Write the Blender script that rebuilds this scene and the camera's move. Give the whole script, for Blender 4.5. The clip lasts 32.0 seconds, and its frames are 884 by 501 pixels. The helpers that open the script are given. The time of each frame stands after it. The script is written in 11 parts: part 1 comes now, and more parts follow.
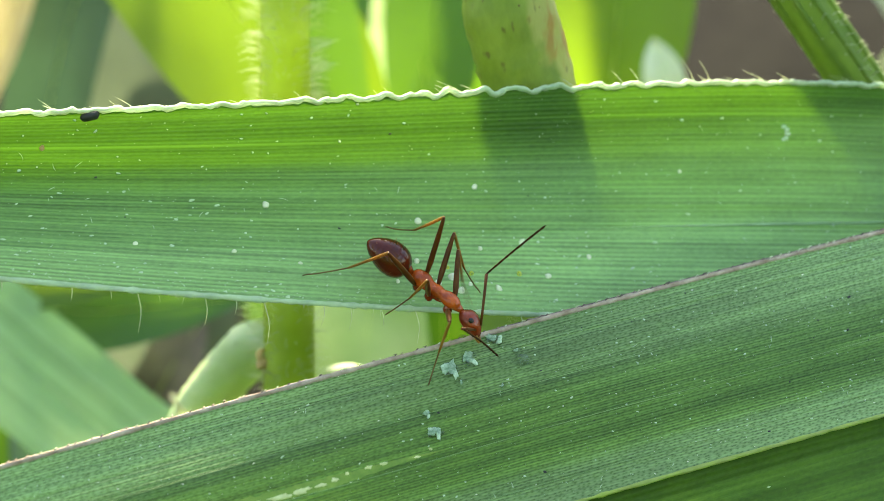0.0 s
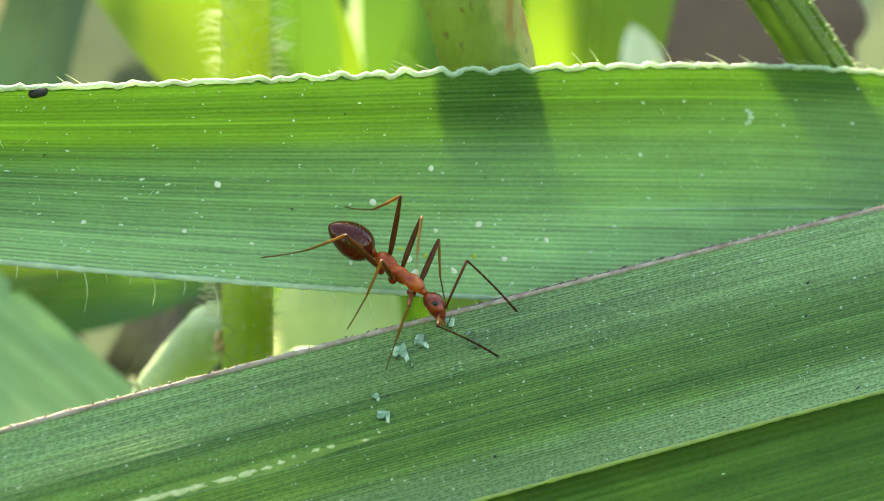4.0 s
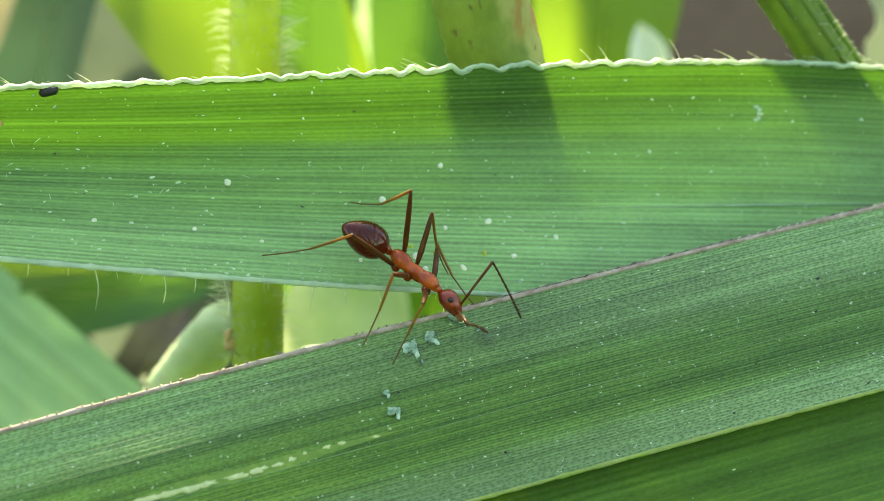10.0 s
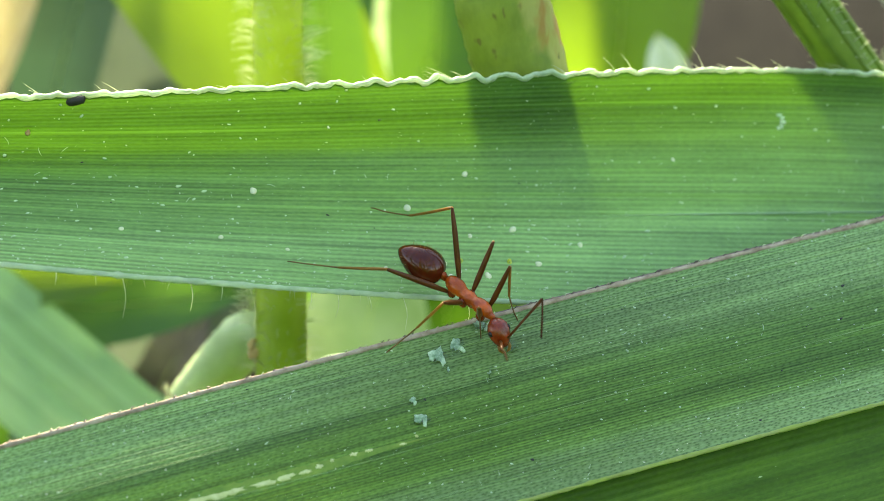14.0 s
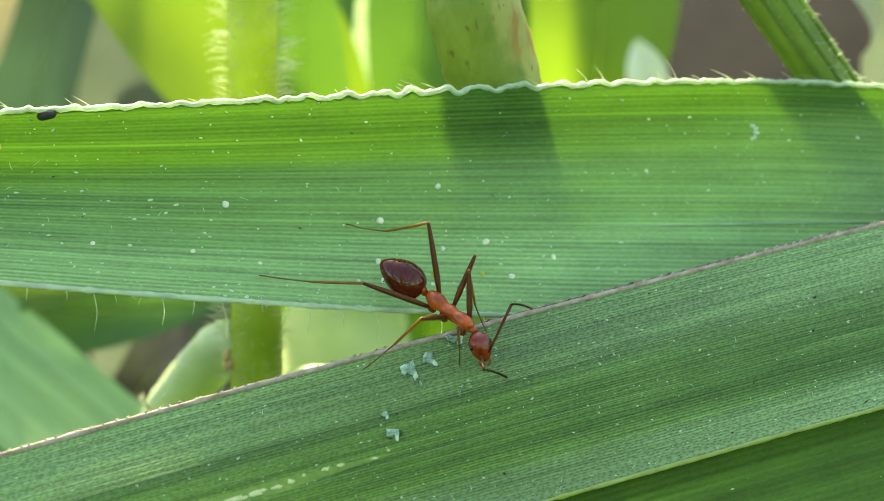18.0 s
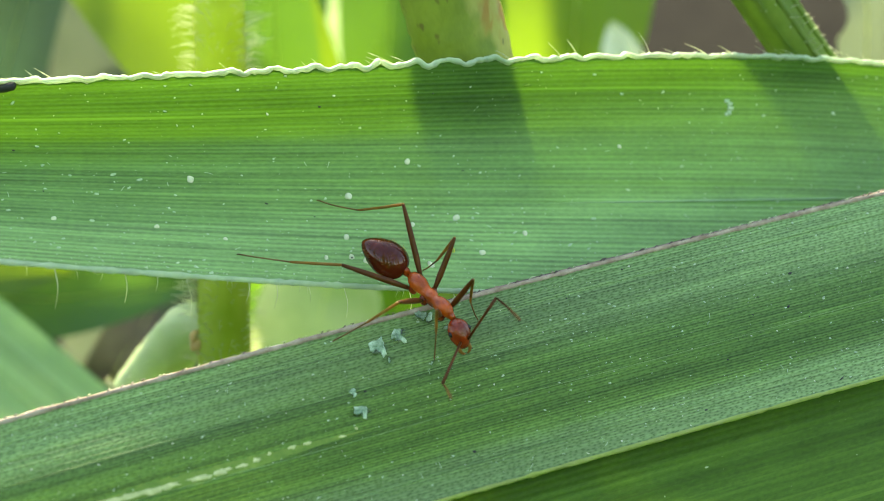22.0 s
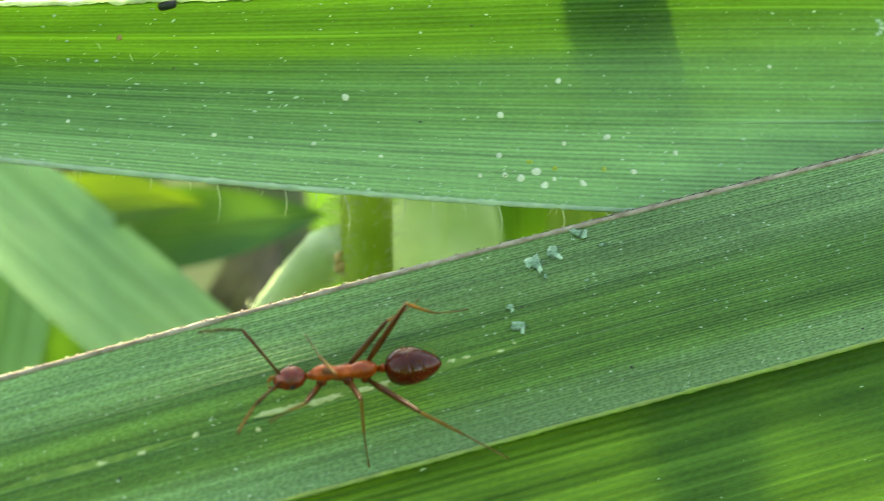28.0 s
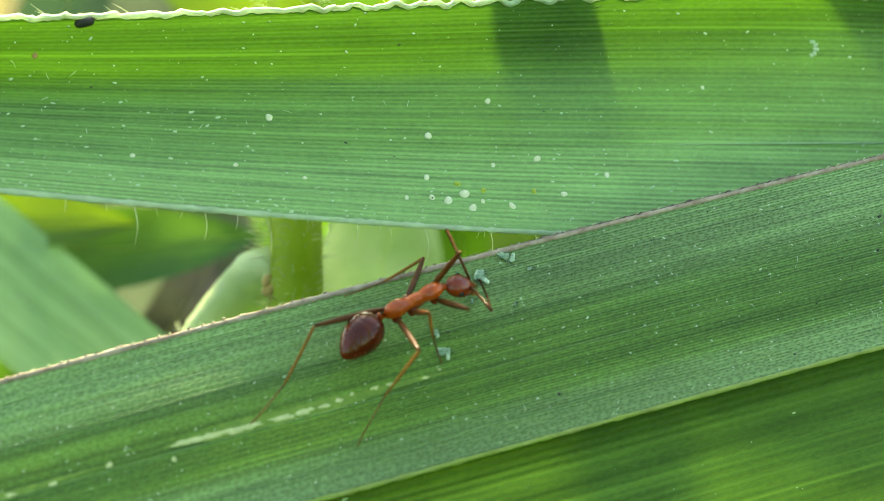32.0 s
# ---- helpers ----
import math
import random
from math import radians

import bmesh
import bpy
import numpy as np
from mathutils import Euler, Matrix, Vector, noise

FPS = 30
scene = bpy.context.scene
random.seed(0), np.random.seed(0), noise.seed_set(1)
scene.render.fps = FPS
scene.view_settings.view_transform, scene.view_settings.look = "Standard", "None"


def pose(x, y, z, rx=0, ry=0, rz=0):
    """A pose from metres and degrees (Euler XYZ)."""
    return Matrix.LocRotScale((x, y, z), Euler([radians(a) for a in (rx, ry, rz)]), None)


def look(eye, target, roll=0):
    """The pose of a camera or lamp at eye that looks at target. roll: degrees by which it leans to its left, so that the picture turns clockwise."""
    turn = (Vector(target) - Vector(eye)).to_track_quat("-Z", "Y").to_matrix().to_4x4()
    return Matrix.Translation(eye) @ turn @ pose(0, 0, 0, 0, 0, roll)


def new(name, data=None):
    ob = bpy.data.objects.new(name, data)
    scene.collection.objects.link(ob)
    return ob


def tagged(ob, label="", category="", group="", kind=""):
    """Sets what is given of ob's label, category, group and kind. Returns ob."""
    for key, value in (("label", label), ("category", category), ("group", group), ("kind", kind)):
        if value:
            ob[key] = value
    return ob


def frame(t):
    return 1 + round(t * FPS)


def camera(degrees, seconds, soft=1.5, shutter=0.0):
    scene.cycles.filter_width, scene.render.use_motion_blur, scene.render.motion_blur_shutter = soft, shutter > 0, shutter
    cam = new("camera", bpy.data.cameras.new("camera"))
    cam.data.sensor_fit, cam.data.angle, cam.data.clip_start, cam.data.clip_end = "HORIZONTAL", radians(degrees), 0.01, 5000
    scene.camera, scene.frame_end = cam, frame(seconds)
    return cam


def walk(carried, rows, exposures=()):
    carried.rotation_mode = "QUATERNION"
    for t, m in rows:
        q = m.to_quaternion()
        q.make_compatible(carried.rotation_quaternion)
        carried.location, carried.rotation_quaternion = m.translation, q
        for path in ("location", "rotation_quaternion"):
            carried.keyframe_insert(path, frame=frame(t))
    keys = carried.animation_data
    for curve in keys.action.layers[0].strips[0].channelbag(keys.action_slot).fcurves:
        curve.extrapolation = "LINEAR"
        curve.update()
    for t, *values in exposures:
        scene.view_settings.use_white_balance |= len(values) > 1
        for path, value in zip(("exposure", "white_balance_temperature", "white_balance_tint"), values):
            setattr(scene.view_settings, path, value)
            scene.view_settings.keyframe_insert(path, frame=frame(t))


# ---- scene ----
cam = camera(32, 32.0, 0.7, 0.5)
cam.data.dof.use_dof = True
cam.data.dof.focus_distance = 0.0418
cam.data.dof.aperture_fstop = 86.0
walk(cam, [
    (0.0, pose(0.000000, -0.041056, 0.079145, 65.000, -0.000, 0.000)),
    (0.5, pose(0.000223, -0.040846, 0.079434, 64.728, 0.035, 0.176)),
    (1.0, pose(0.000157, -0.040677, 0.078981, 64.813, 0.083, 0.226)),
    (1.5, pose(0.000456, -0.040704, 0.078947, 64.770, -0.038, 0.244)),
    (2.0, pose(0.001002, -0.040677, 0.078879, 64.836, -0.140, 0.306)),
    (2.5, pose(0.001288, -0.040642, 0.078774, 64.934, -0.340, 0.228)),
    (4.5, pose(0.001342, -0.040764, 0.078741, 64.565, -0.404, 0.264)),
    (5.0, pose(0.001303, -0.040833, 0.078718, 64.770, -0.392, 0.096)),
    (5.5, pose(0.001025, -0.040884, 0.078597, 64.838, -0.345, 0.152)),
    (6.0, pose(0.001008, -0.041283, 0.078945, 64.695, -0.264, 0.562)),
    (6.5, pose(0.000991, -0.041155, 0.078723, 64.767, -0.335, 0.441)),
    (7.0, pose(0.001226, -0.041088, 0.078705, 64.979, -0.334, 0.166)),
    (7.5, pose(0.001217, -0.040994, 0.078790, 64.912, -0.307, 0.147)),
    (8.0, pose(0.001332, -0.040834, 0.078550, 64.897, -0.317, 0.013)),
    (8.5, pose(0.001468, -0.040737, 0.078394, 64.813, -0.297, 0.112)),
    (9.0, pose(0.001337, -0.040685, 0.078449, 64.750, -0.282, 0.134)),
    (9.5, pose(0.001236, -0.040807, 0.078478, 64.730, -0.217, 0.210)),
    (10.0, pose(0.001279, -0.040828, 0.078605, 64.745, -0.076, 0.429)),
    (10.5, pose(0.001135, -0.040891, 0.078685, 65.080, -0.136, 0.454)),
    (11.0, pose(0.001060, -0.040618, 0.078375, 64.935, -0.300, 0.109)),
    (11.5, pose(0.001046, -0.040522, 0.078329, 64.878, -0.189, 0.174)),
    (12.0, pose(0.001121, -0.040420, 0.078474, 65.101, -0.144, -0.018)),
    (12.5, pose(0.001237, -0.040311, 0.078364, 64.669, -0.150, 0.020)),
    (13.0, pose(0.001371, -0.040461, 0.078389, 64.709, 0.013, 0.095)),
    (13.5, pose(0.000957, -0.040676, 0.078371, 64.576, -0.063, 0.540)),
    (14.0, pose(0.000849, -0.040999, 0.078447, 65.328, 0.191, 0.700)),
    (14.5, pose(0.000828, -0.041016, 0.078887, 65.147, 0.270, 0.758)),
    (16.5, pose(0.000933, -0.040786, 0.078679, 65.075, 0.043, 0.550)),
    (17.0, pose(0.001010, -0.040837, 0.078566, 65.267, 0.056, 0.339)),
    (17.5, pose(0.001128, -0.040799, 0.078788, 65.098, 0.060, 0.341)),
    (18.0, pose(0.001312, -0.040784, 0.078925, 65.109, 0.142, 0.285)),
    (18.5, pose(0.001224, -0.040645, 0.078394, 65.120, -0.031, -0.067)),
    (19.0, pose(0.001286, -0.040550, 0.078486, 65.068, 0.010, -0.017)),
    (19.5, pose(0.001374, -0.040623, 0.078453, 65.091, -0.058, -0.080)),
    (20.0, pose(0.001430, -0.040481, 0.078155, 64.919, -0.148, -0.087)),
    (20.5, pose(0.001461, -0.040575, 0.078537, 65.069, 0.064, -0.056)),
    (21.0, pose(0.001400, -0.040606, 0.078444, 65.055, 0.025, -0.026)),
    (21.5, pose(0.001439, -0.040496, 0.078439, 65.176, 0.031, -0.162)),
    (22.0, pose(0.001590, -0.040339, 0.078084, 64.980, -0.081, -0.445)),
    (22.5, pose(0.001691, -0.040188, 0.077923, 64.614, 0.014, -0.226)),
    (23.0, pose(0.001653, -0.040315, 0.077935, 64.448, 0.092, -0.069)),
    (23.5, pose(0.001257, -0.040518, 0.077961, 64.312, 0.311, 0.418)),
    (24.0, pose(0.001187, -0.040703, 0.078112, 63.682, 0.496, 1.119)),
    (24.5, pose(0.000726, -0.040914, 0.077876, 64.230, 0.564, 1.209)),
    (26.5, pose(-0.000028, -0.040535, 0.077251, 65.128, 0.736, 0.752)),
    (27.0, pose(0.000283, -0.040309, 0.077287, 63.895, 0.665, 1.027)),
    (27.5, pose(0.000186, -0.040521, 0.077376, 63.317, 0.803, 1.494)),
    (28.0, pose(-0.000472, -0.040916, 0.077376, 63.166, 0.997, 2.232)),
    (28.5, pose(-0.001225, -0.041067, 0.077227, 62.828, 1.146, 3.129)),
    (29.0, pose(-0.000677, -0.040760, 0.077266, 63.574, 0.923, 2.009)),
    (29.5, pose(-0.000498, -0.040516, 0.077163, 63.531, 0.786, 1.729)),
    (30.0, pose(-0.000138, -0.040421, 0.077227, 63.733, 0.553, 1.295)),
    (30.5, pose(0.000224, -0.040189, 0.077154, 63.820, 0.420, 1.037)),
    (31.0, pose(0.000271, -0.040077, 0.077088, 63.638, 0.294, 0.946)),
    (31.5, pose(0.000397, -0.040033, 0.077074, 63.766, 0.339, 0.952)),
    (32.0, pose(0.000365, -0.040011, 0.077100, 63.811, 0.273, 0.871)),
], exposures=((0.0, 2.31, 8050, 9), (22.5, 2.24, 8200, 7), (27.5, 2.24, 8900, -2), (32.0, 2.24, 8900, -2)))

# ---- the frame of the plant: u along the blades, v up them, w out of them, in millimetres ----
TILT = radians(25)
CENTRE = Vector((0, 0, 0.06))
TURN = Matrix(((1, 0, 0), (0, math.sin(TILT), -math.cos(TILT)), (0, math.cos(TILT), math.sin(TILT))))
BASE = Matrix.Translation(CENTRE) @ TURN.to_4x4()
DOWN = TURN.transposed() @ Vector((0, 0, -1))
MM = 0.001

# ---- light ----
SUN_UP, SUN_TURN = radians(37), radians(-9)
world = bpy.data.worlds.new("world")
scene.world = world
world.use_nodes = True
sky = world.node_tree.nodes.new("ShaderNodeTexSky")
sky.sky_type, sky.sun_disc = "NISHITA", False
sky.sun_elevation, sky.sun_rotation = SUN_UP, SUN_TURN
world.node_tree.nodes["Background"].inputs[1].default_value = 0.14
world.node_tree.links.new(sky.outputs[0], world.node_tree.nodes["Background"].inputs[0])
sun = new("sun", bpy.data.lights.new("sun", "SUN"))
sun.data.energy, sun.data.angle, sun.data.color = 4.8, radians(5.6), (1.0, 0.95, 0.84)
to_sun = Vector((math.sin(SUN_TURN) * math.cos(SUN_UP), math.cos(SUN_TURN) * math.cos(SUN_UP), math.sin(SUN_UP)))
sun.matrix_world = look(to_sun * 2, (0, 0, 0))


# ---- materials ----
def nodes_of(name):
    mat = bpy.data.materials.new(name)
    mat.use_nodes = True
    tree = mat.node_tree
    bsdf = tree.nodes["Principled BSDF"]
    return mat, tree, bsdf


def put(tree, kind, **values):
    node = tree.nodes.new(kind)
    for key, value in values.items():
        node.inputs[key].default_value = value
    return node


def ramp(tree, source, stops):
    node = tree.nodes.new("ShaderNodeValToRGB")
    el = node.color_ramp.elements
    while len(el) < len(stops):
        el.new(0.5)
    for e, (at, col) in zip(el, stops):
        e.position, e.color = at, (*col, 1)
    tree.links.new(source, node.inputs[0])
    return node


def blend(tree, how, fac, a, b):
    node = tree.nodes.new("ShaderNodeMix")
    node.data_type, node.blend_type = "RGBA", how
    for socket, value in ((node.inputs[0], fac), (node.inputs[6], a), (node.inputs[7], b)):
        if hasattr(value, "links"):
            tree.links.new(value, socket)
        else:
            socket.default_value = value
    return node.outputs[2]


def calc(tree, how, a, b=None, c=None, clamp=False):
    """One Math node; its inputs are sockets or numbers."""
    node = tree.nodes.new("ShaderNodeMath")
    node.operation, node.use_clamp = how, clamp
    for socket, value in zip(node.inputs, (a, b, c)):
        if value is None:
            continue
        if hasattr(value, "links"):
            tree.links.new(value, socket)
        else:
            socket.default_value = value
    return node.outputs[0]


def blade_material(name, dark, light, through_col, share=0.45, rough=0.42, sheen=0.4, relief=0.25, line=0.15, lines=0.6, streaks=1.6, mottle=0.7,
                   dots=0.0, dot=11.0, zone=0.6, sky_tone=None, sky_zone=None, sky_share=0.3, sky_lines=None, along=None, pale=0.4):
    """A grass blade: fine veins along it, streaks, clouding, rows of pores, pale sky sheen painted into its colour, and
    light that comes through. Its UV map is in millimetres.
    """
    mat, tree, bsdf = nodes_of(name)
    link = tree.links.new
    uv = tree.nodes.new("ShaderNodeUVMap")

    def mapped(sx, sy):
        m = tree.nodes.new("ShaderNodeMapping")
        m.inputs["Scale"].default_value = (sx, sy, 1)
        link(uv.outputs[0], m.inputs[0])
        return m.outputs[0]

    def stretched(sx, sy, scale, detail):
        n = put(tree, "ShaderNodeTexNoise", Scale=scale, Detail=detail, Roughness=0.6)
        link(mapped(sx, sy), n.inputs["Vector"])
        return n.outputs["Fac"]

    axes = tree.nodes.new("ShaderNodeSeparateXYZ")
    link(uv.outputs[0], axes.inputs[0])
    u, v = axes.outputs[0], axes.outputs[1]
    wave = put(tree, "ShaderNodeTexWave", Scale=0.314 / line, Distortion=2.6, Detail=3.0)
    wave.inputs["Detail Scale"].default_value = 0.6
    wave.bands_direction = "Y"
    link(mapped(0.015, 1.0), wave.inputs["Vector"])
    comb = calc(tree, "SUBTRACT", wave.outputs["Fac"], 0.5)
    strong = calc(tree, "MULTIPLY", calc(tree, "SUBTRACT", stretched(0.06, 1.0, 0.9, 2.0), 0.22, clamp=True), 2.0)
    fine = calc(tree, "SUBTRACT", stretched(0.01, 1.0, 6.5, 5.0), 0.5)
    cloud = calc(tree, "SUBTRACT", stretched(0.4, 1.0, 1.3, 4.0), 0.5)
    broad = stretched(0.018, 1.0, 1.1, 2.0)
    cover, depth = None, lines
    if sky_zone:
        # where the painted sky sheen lies: stops of height across the blade, its limit slanting and ragged
        slope, stops = sky_zone
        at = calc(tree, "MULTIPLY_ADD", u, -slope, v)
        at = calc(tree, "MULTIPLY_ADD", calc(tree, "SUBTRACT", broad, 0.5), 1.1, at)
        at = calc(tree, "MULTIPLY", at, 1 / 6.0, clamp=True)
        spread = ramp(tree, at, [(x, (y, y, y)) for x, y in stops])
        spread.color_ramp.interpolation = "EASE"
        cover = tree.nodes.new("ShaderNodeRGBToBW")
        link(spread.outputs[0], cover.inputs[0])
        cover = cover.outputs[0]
        if sky_lines:
            depth = calc(tree, "MULTIPLY_ADD", cover, sky_lines - lines, lines)
    grain = calc(tree, "SUBTRACT", stretched(0.45, 1.0, 13.0, 2.0), 0.5)
    total = calc(tree, "MULTIPLY_ADD", calc(tree, "MULTIPLY", comb, strong), depth, 0.5)
    total = calc(tree, "MULTIPLY_ADD", fine, streaks, total)
    total = calc(tree, "MULTIPLY_ADD", grain, 0.8, total)
    total = calc(tree, "MULTIPLY_ADD", cloud, mottle, total, clamp=True)
    mix = blend(tree, "MIX", total, (*dark, 1), (*light, 1))
    wide = ramp(tree, broad, [(0.34, (0.44, 0.52, 0.34)), (0.5, (0.95, 0.96, 0.95)), (0.66, (1.48, 1.40, 1.50))])
    mix = blend(tree, "MULTIPLY", zone, mix, wide.outputs[0])
    through_share = share
    if sky_zone:
        sky_mix = blend(tree, "MIX", total, (*[q * 0.42 for q in sky_tone], 1), (*sky_tone, 1))
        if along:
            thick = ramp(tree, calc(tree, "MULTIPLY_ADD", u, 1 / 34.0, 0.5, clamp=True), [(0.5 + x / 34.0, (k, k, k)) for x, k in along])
            sky_mix = blend(tree, "MULTIPLY", 1.0, sky_mix, thick.outputs[0])
        mix = blend(tree, "MIX", cover, mix, sky_mix)
        through_share = calc(tree, "MULTIPLY_ADD", calc(tree, "POWER", cover, 0.9), sky_share - share, share)
    thin = ramp(tree, stretched(0.004, 1.0, 3.3, 1.5), [(0.63, (0, 0, 0)), (0.67, (1, 1, 1))])
    mix = blend(tree, "MIX", calc(tree, "MULTIPLY", thin.outputs[0], pale), mix, (light[0] * 1.5, light[1] * 1.25, light[2] * 1.6, 1))
    height = calc(tree, "MULTIPLY_ADD", comb, 0.7, fine)
    if dots:
        cell = put(tree, "ShaderNodeTexVoronoi", Scale=dot, Randomness=0.8)
        cell.voronoi_dimensions = "2D"
        link(mapped(0.55, 1.0), cell.inputs["Vector"])
        pore = ramp(tree, cell.outputs["Distance"], [(0.14, (0.30, 0.36, 0.32)), (0.30, (0.96, 0.96, 0.96)), (0.62, (1.22, 1.18, 1.25))])
        mix = blend(tree, "MULTIPLY", dots, mix, pore.outputs[0])
        height = calc(tree, "MULTIPLY_ADD", cell.outputs["Distance"], 0.8 * dots, height)
    link(mix, bsdf.inputs["Base Color"])
    bsdf.inputs["Roughness"].default_value = rough
    bsdf.inputs["Specular IOR Level"].default_value = sheen
    bump = put(tree, "ShaderNodeBump", Strength=relief, Distance=0.00005)
    link(height, bump.inputs["Height"])
    link(bump.outputs[0], bsdf.inputs["Normal"])
    thru = tree.nodes.new("ShaderNodeBsdfTranslucent")
    tint = blend(tree, "MIX", total, (*[c * 0.62 for c in through_col], 1), (*[c * 1.25 for c in through_col], 1))
    tint = blend(tree, "MULTIPLY", zone, tint, wide.outputs[0])
    tint = blend(tree, "MIX", calc(tree, "MULTIPLY", thin.outputs[0], pale), tint, (*[min(1, c * 1.9) for c in through_col], 1))
    link(tint, thru.inputs[0])
    out = tree.nodes.new("ShaderNodeMixShader")
    if hasattr(through_share, "links"):
        link(through_share, out.inputs[0])
    else:
        out.inputs[0].default_value = through_share
    link(bsdf.outputs[0], out.inputs[1])
    link(thru.outputs[0], out.inputs[2])
    link(out.outputs[0], tree.nodes["Material Output"].inputs[0])
    return mat


def plain(name, a, b, scale=900.0, rough=0.5, bump=0.2, through_col=None, share=0.4, metal=0.0, coat=0.0):
    """A mottled surface of two tones in object space; scale is in cells a metre."""
    mat, tree, bsdf = nodes_of(name)
    co = tree.nodes.new("ShaderNodeTexCoord")
    n = put(tree, "ShaderNodeTexNoise", Scale=scale, Detail=5.0, Roughness=0.62)
    tree.links.new(co.outputs["Object"], n.inputs["Vector"])
    r = ramp(tree, n.outputs["Fac"], [(0.34, a), (0.66, b)])
    tree.links.new(r.outputs[0], bsdf.inputs["Base Color"])
    bsdf.inputs["Roughness"].default_value = rough
    bsdf.inputs["Metallic"].default_value = metal
    bsdf.inputs["Coat Weight"].default_value = coat
    if bump:
        bp = put(tree, "ShaderNodeBump", Strength=bump, Distance=0.25 / scale)
        tree.links.new(n.outputs["Fac"], bp.inputs["Height"])
        tree.links.new(bp.outputs[0], bsdf.inputs["Normal"])
    if through_col:
        thru = tree.nodes.new("ShaderNodeBsdfTranslucent")
        wide = put(tree, "ShaderNodeTexNoise", Scale=scale * 0.6, Detail=3.0, Roughness=0.5)
        tree.links.new(co.outputs["Object"], wide.inputs["Vector"])
        glow = ramp(tree, wide.outputs["Fac"], [(0.34, [0.62 * q for q in through_col]), (0.64, [min(1, 1.15 * q) for q in through_col])])
        tree.links.new(glow.outputs[0], thru.inputs[0])
        out = tree.nodes.new("ShaderNodeMixShader")
        out.inputs[0].default_value = share
        tree.links.new(bsdf.outputs[0], out.inputs[1])
        tree.links.new(thru.outputs[0], out.inputs[2])
        tree.links.new(out.outputs[0], tree.nodes["Material Output"].inputs[0])
    return mat


M_BLADE_UP = blade_material("blade_upper", (0.034, 0.130, 0.011), (0.108, 0.295, 0.030), (0.0345, 0.096, 0.005), share=0.46, rough=0.42, sheen=0.35, relief=0.3, line=0.118, lines=0.28, sky_lines=0.74,
                            zone=0.5, streaks=1.9, sky_tone=(0.335, 0.615, 0.195), sky_zone=(0.075, [(0.0, 1.0), (0.30, 0.95), (0.35, 0.72), (0.58, 0.55), (0.82, 0.03)]), sky_share=0.08)
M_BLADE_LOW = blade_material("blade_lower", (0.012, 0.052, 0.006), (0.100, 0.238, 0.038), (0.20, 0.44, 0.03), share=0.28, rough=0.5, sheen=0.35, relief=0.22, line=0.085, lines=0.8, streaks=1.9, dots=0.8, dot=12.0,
                             zone=0.85, sky_tone=(0.305, 0.505, 0.200), sky_zone=(-0.01, [(0.0, 1.0), (0.13, 0.8), (0.30, 0.12), (0.56, 0.20), (0.76, 0.78), (1.0, 0.95)]), sky_share=0.24, along=[(-14, 1.35), (-6, 1.05), (-1, 0.72), (3, 0.74), (8, 1.0), (13, 1.25)], pale=0.25)
M_BLADE_UNDER = blade_material("blade_under", (0.018, 0.072, 0.010), (0.110, 0.25, 0.042), (0.10, 0.235, 0.015), share=0.34, rough=0.55, sheen=0.3, line=0.2, lines=0.3, streaks=1.3, mottle=0.8, zone=0.9)
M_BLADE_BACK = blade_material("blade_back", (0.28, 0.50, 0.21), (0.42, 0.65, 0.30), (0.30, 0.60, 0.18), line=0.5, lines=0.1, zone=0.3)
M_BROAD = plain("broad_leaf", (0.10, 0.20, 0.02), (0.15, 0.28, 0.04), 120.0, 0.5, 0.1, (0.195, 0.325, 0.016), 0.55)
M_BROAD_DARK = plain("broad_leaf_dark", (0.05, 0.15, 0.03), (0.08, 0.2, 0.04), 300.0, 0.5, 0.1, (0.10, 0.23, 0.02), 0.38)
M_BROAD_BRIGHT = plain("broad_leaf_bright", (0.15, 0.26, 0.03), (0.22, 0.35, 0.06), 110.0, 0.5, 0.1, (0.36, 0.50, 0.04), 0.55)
M_STRAW = plain("dry_straw", (0.36, 0.30, 0.14), (0.52, 0.45, 0.24), 300.0, 0.8, 0.3, (0.5, 0.42, 0.2), 0.3)
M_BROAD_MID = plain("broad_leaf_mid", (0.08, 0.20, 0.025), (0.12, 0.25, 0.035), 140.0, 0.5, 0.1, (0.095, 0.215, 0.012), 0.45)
M_RIB = plain("leaf_rib", (0.25, 0.42, 0.10), (0.34, 0.50, 0.16), 600.0, 0.5, 0.0, (0.9, 0.98, 0.4), 0.85)
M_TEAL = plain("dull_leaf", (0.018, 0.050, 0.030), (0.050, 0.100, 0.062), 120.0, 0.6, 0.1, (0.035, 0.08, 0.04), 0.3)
M_GREY = plain("grey_leaf", (0.10, 0.13, 0.09), (0.20, 0.23, 0.17), 150.0, 0.6, 0.1, (0.12, 0.16, 0.09), 0.3)
M_VEIN = plain("leaf_vein", (0.20, 0.38, 0.13), (0.30, 0.48, 0.20), 2500.0, 0.5, 0.1, (0.4, 0.6, 0.15), 0.4)
M_EDGE_SOFT = plain("soft_margin", (0.36, 0.55, 0.29), (0.52, 0.70, 0.44), 2500.0, 0.5, 0.2, (0.5, 0.7, 0.3), 0.35)
M_FLAGELLUM = plain("ant_flagellum", (0.030, 0.014, 0.005), (0.065, 0.032, 0.012), 2500.0, 0.8, 0.0)
M_FLAGELLUM.node_tree.nodes["Principled BSDF"].inputs["Specular IOR Level"].default_value = 0.02
M_EDGE_PALE = plain("pale_margin", (0.44, 0.62, 0.37), (0.64, 0.80, 0.54), 2500.0, 0.5, 0.2, (0.75, 0.85, 0.6), 0.4)
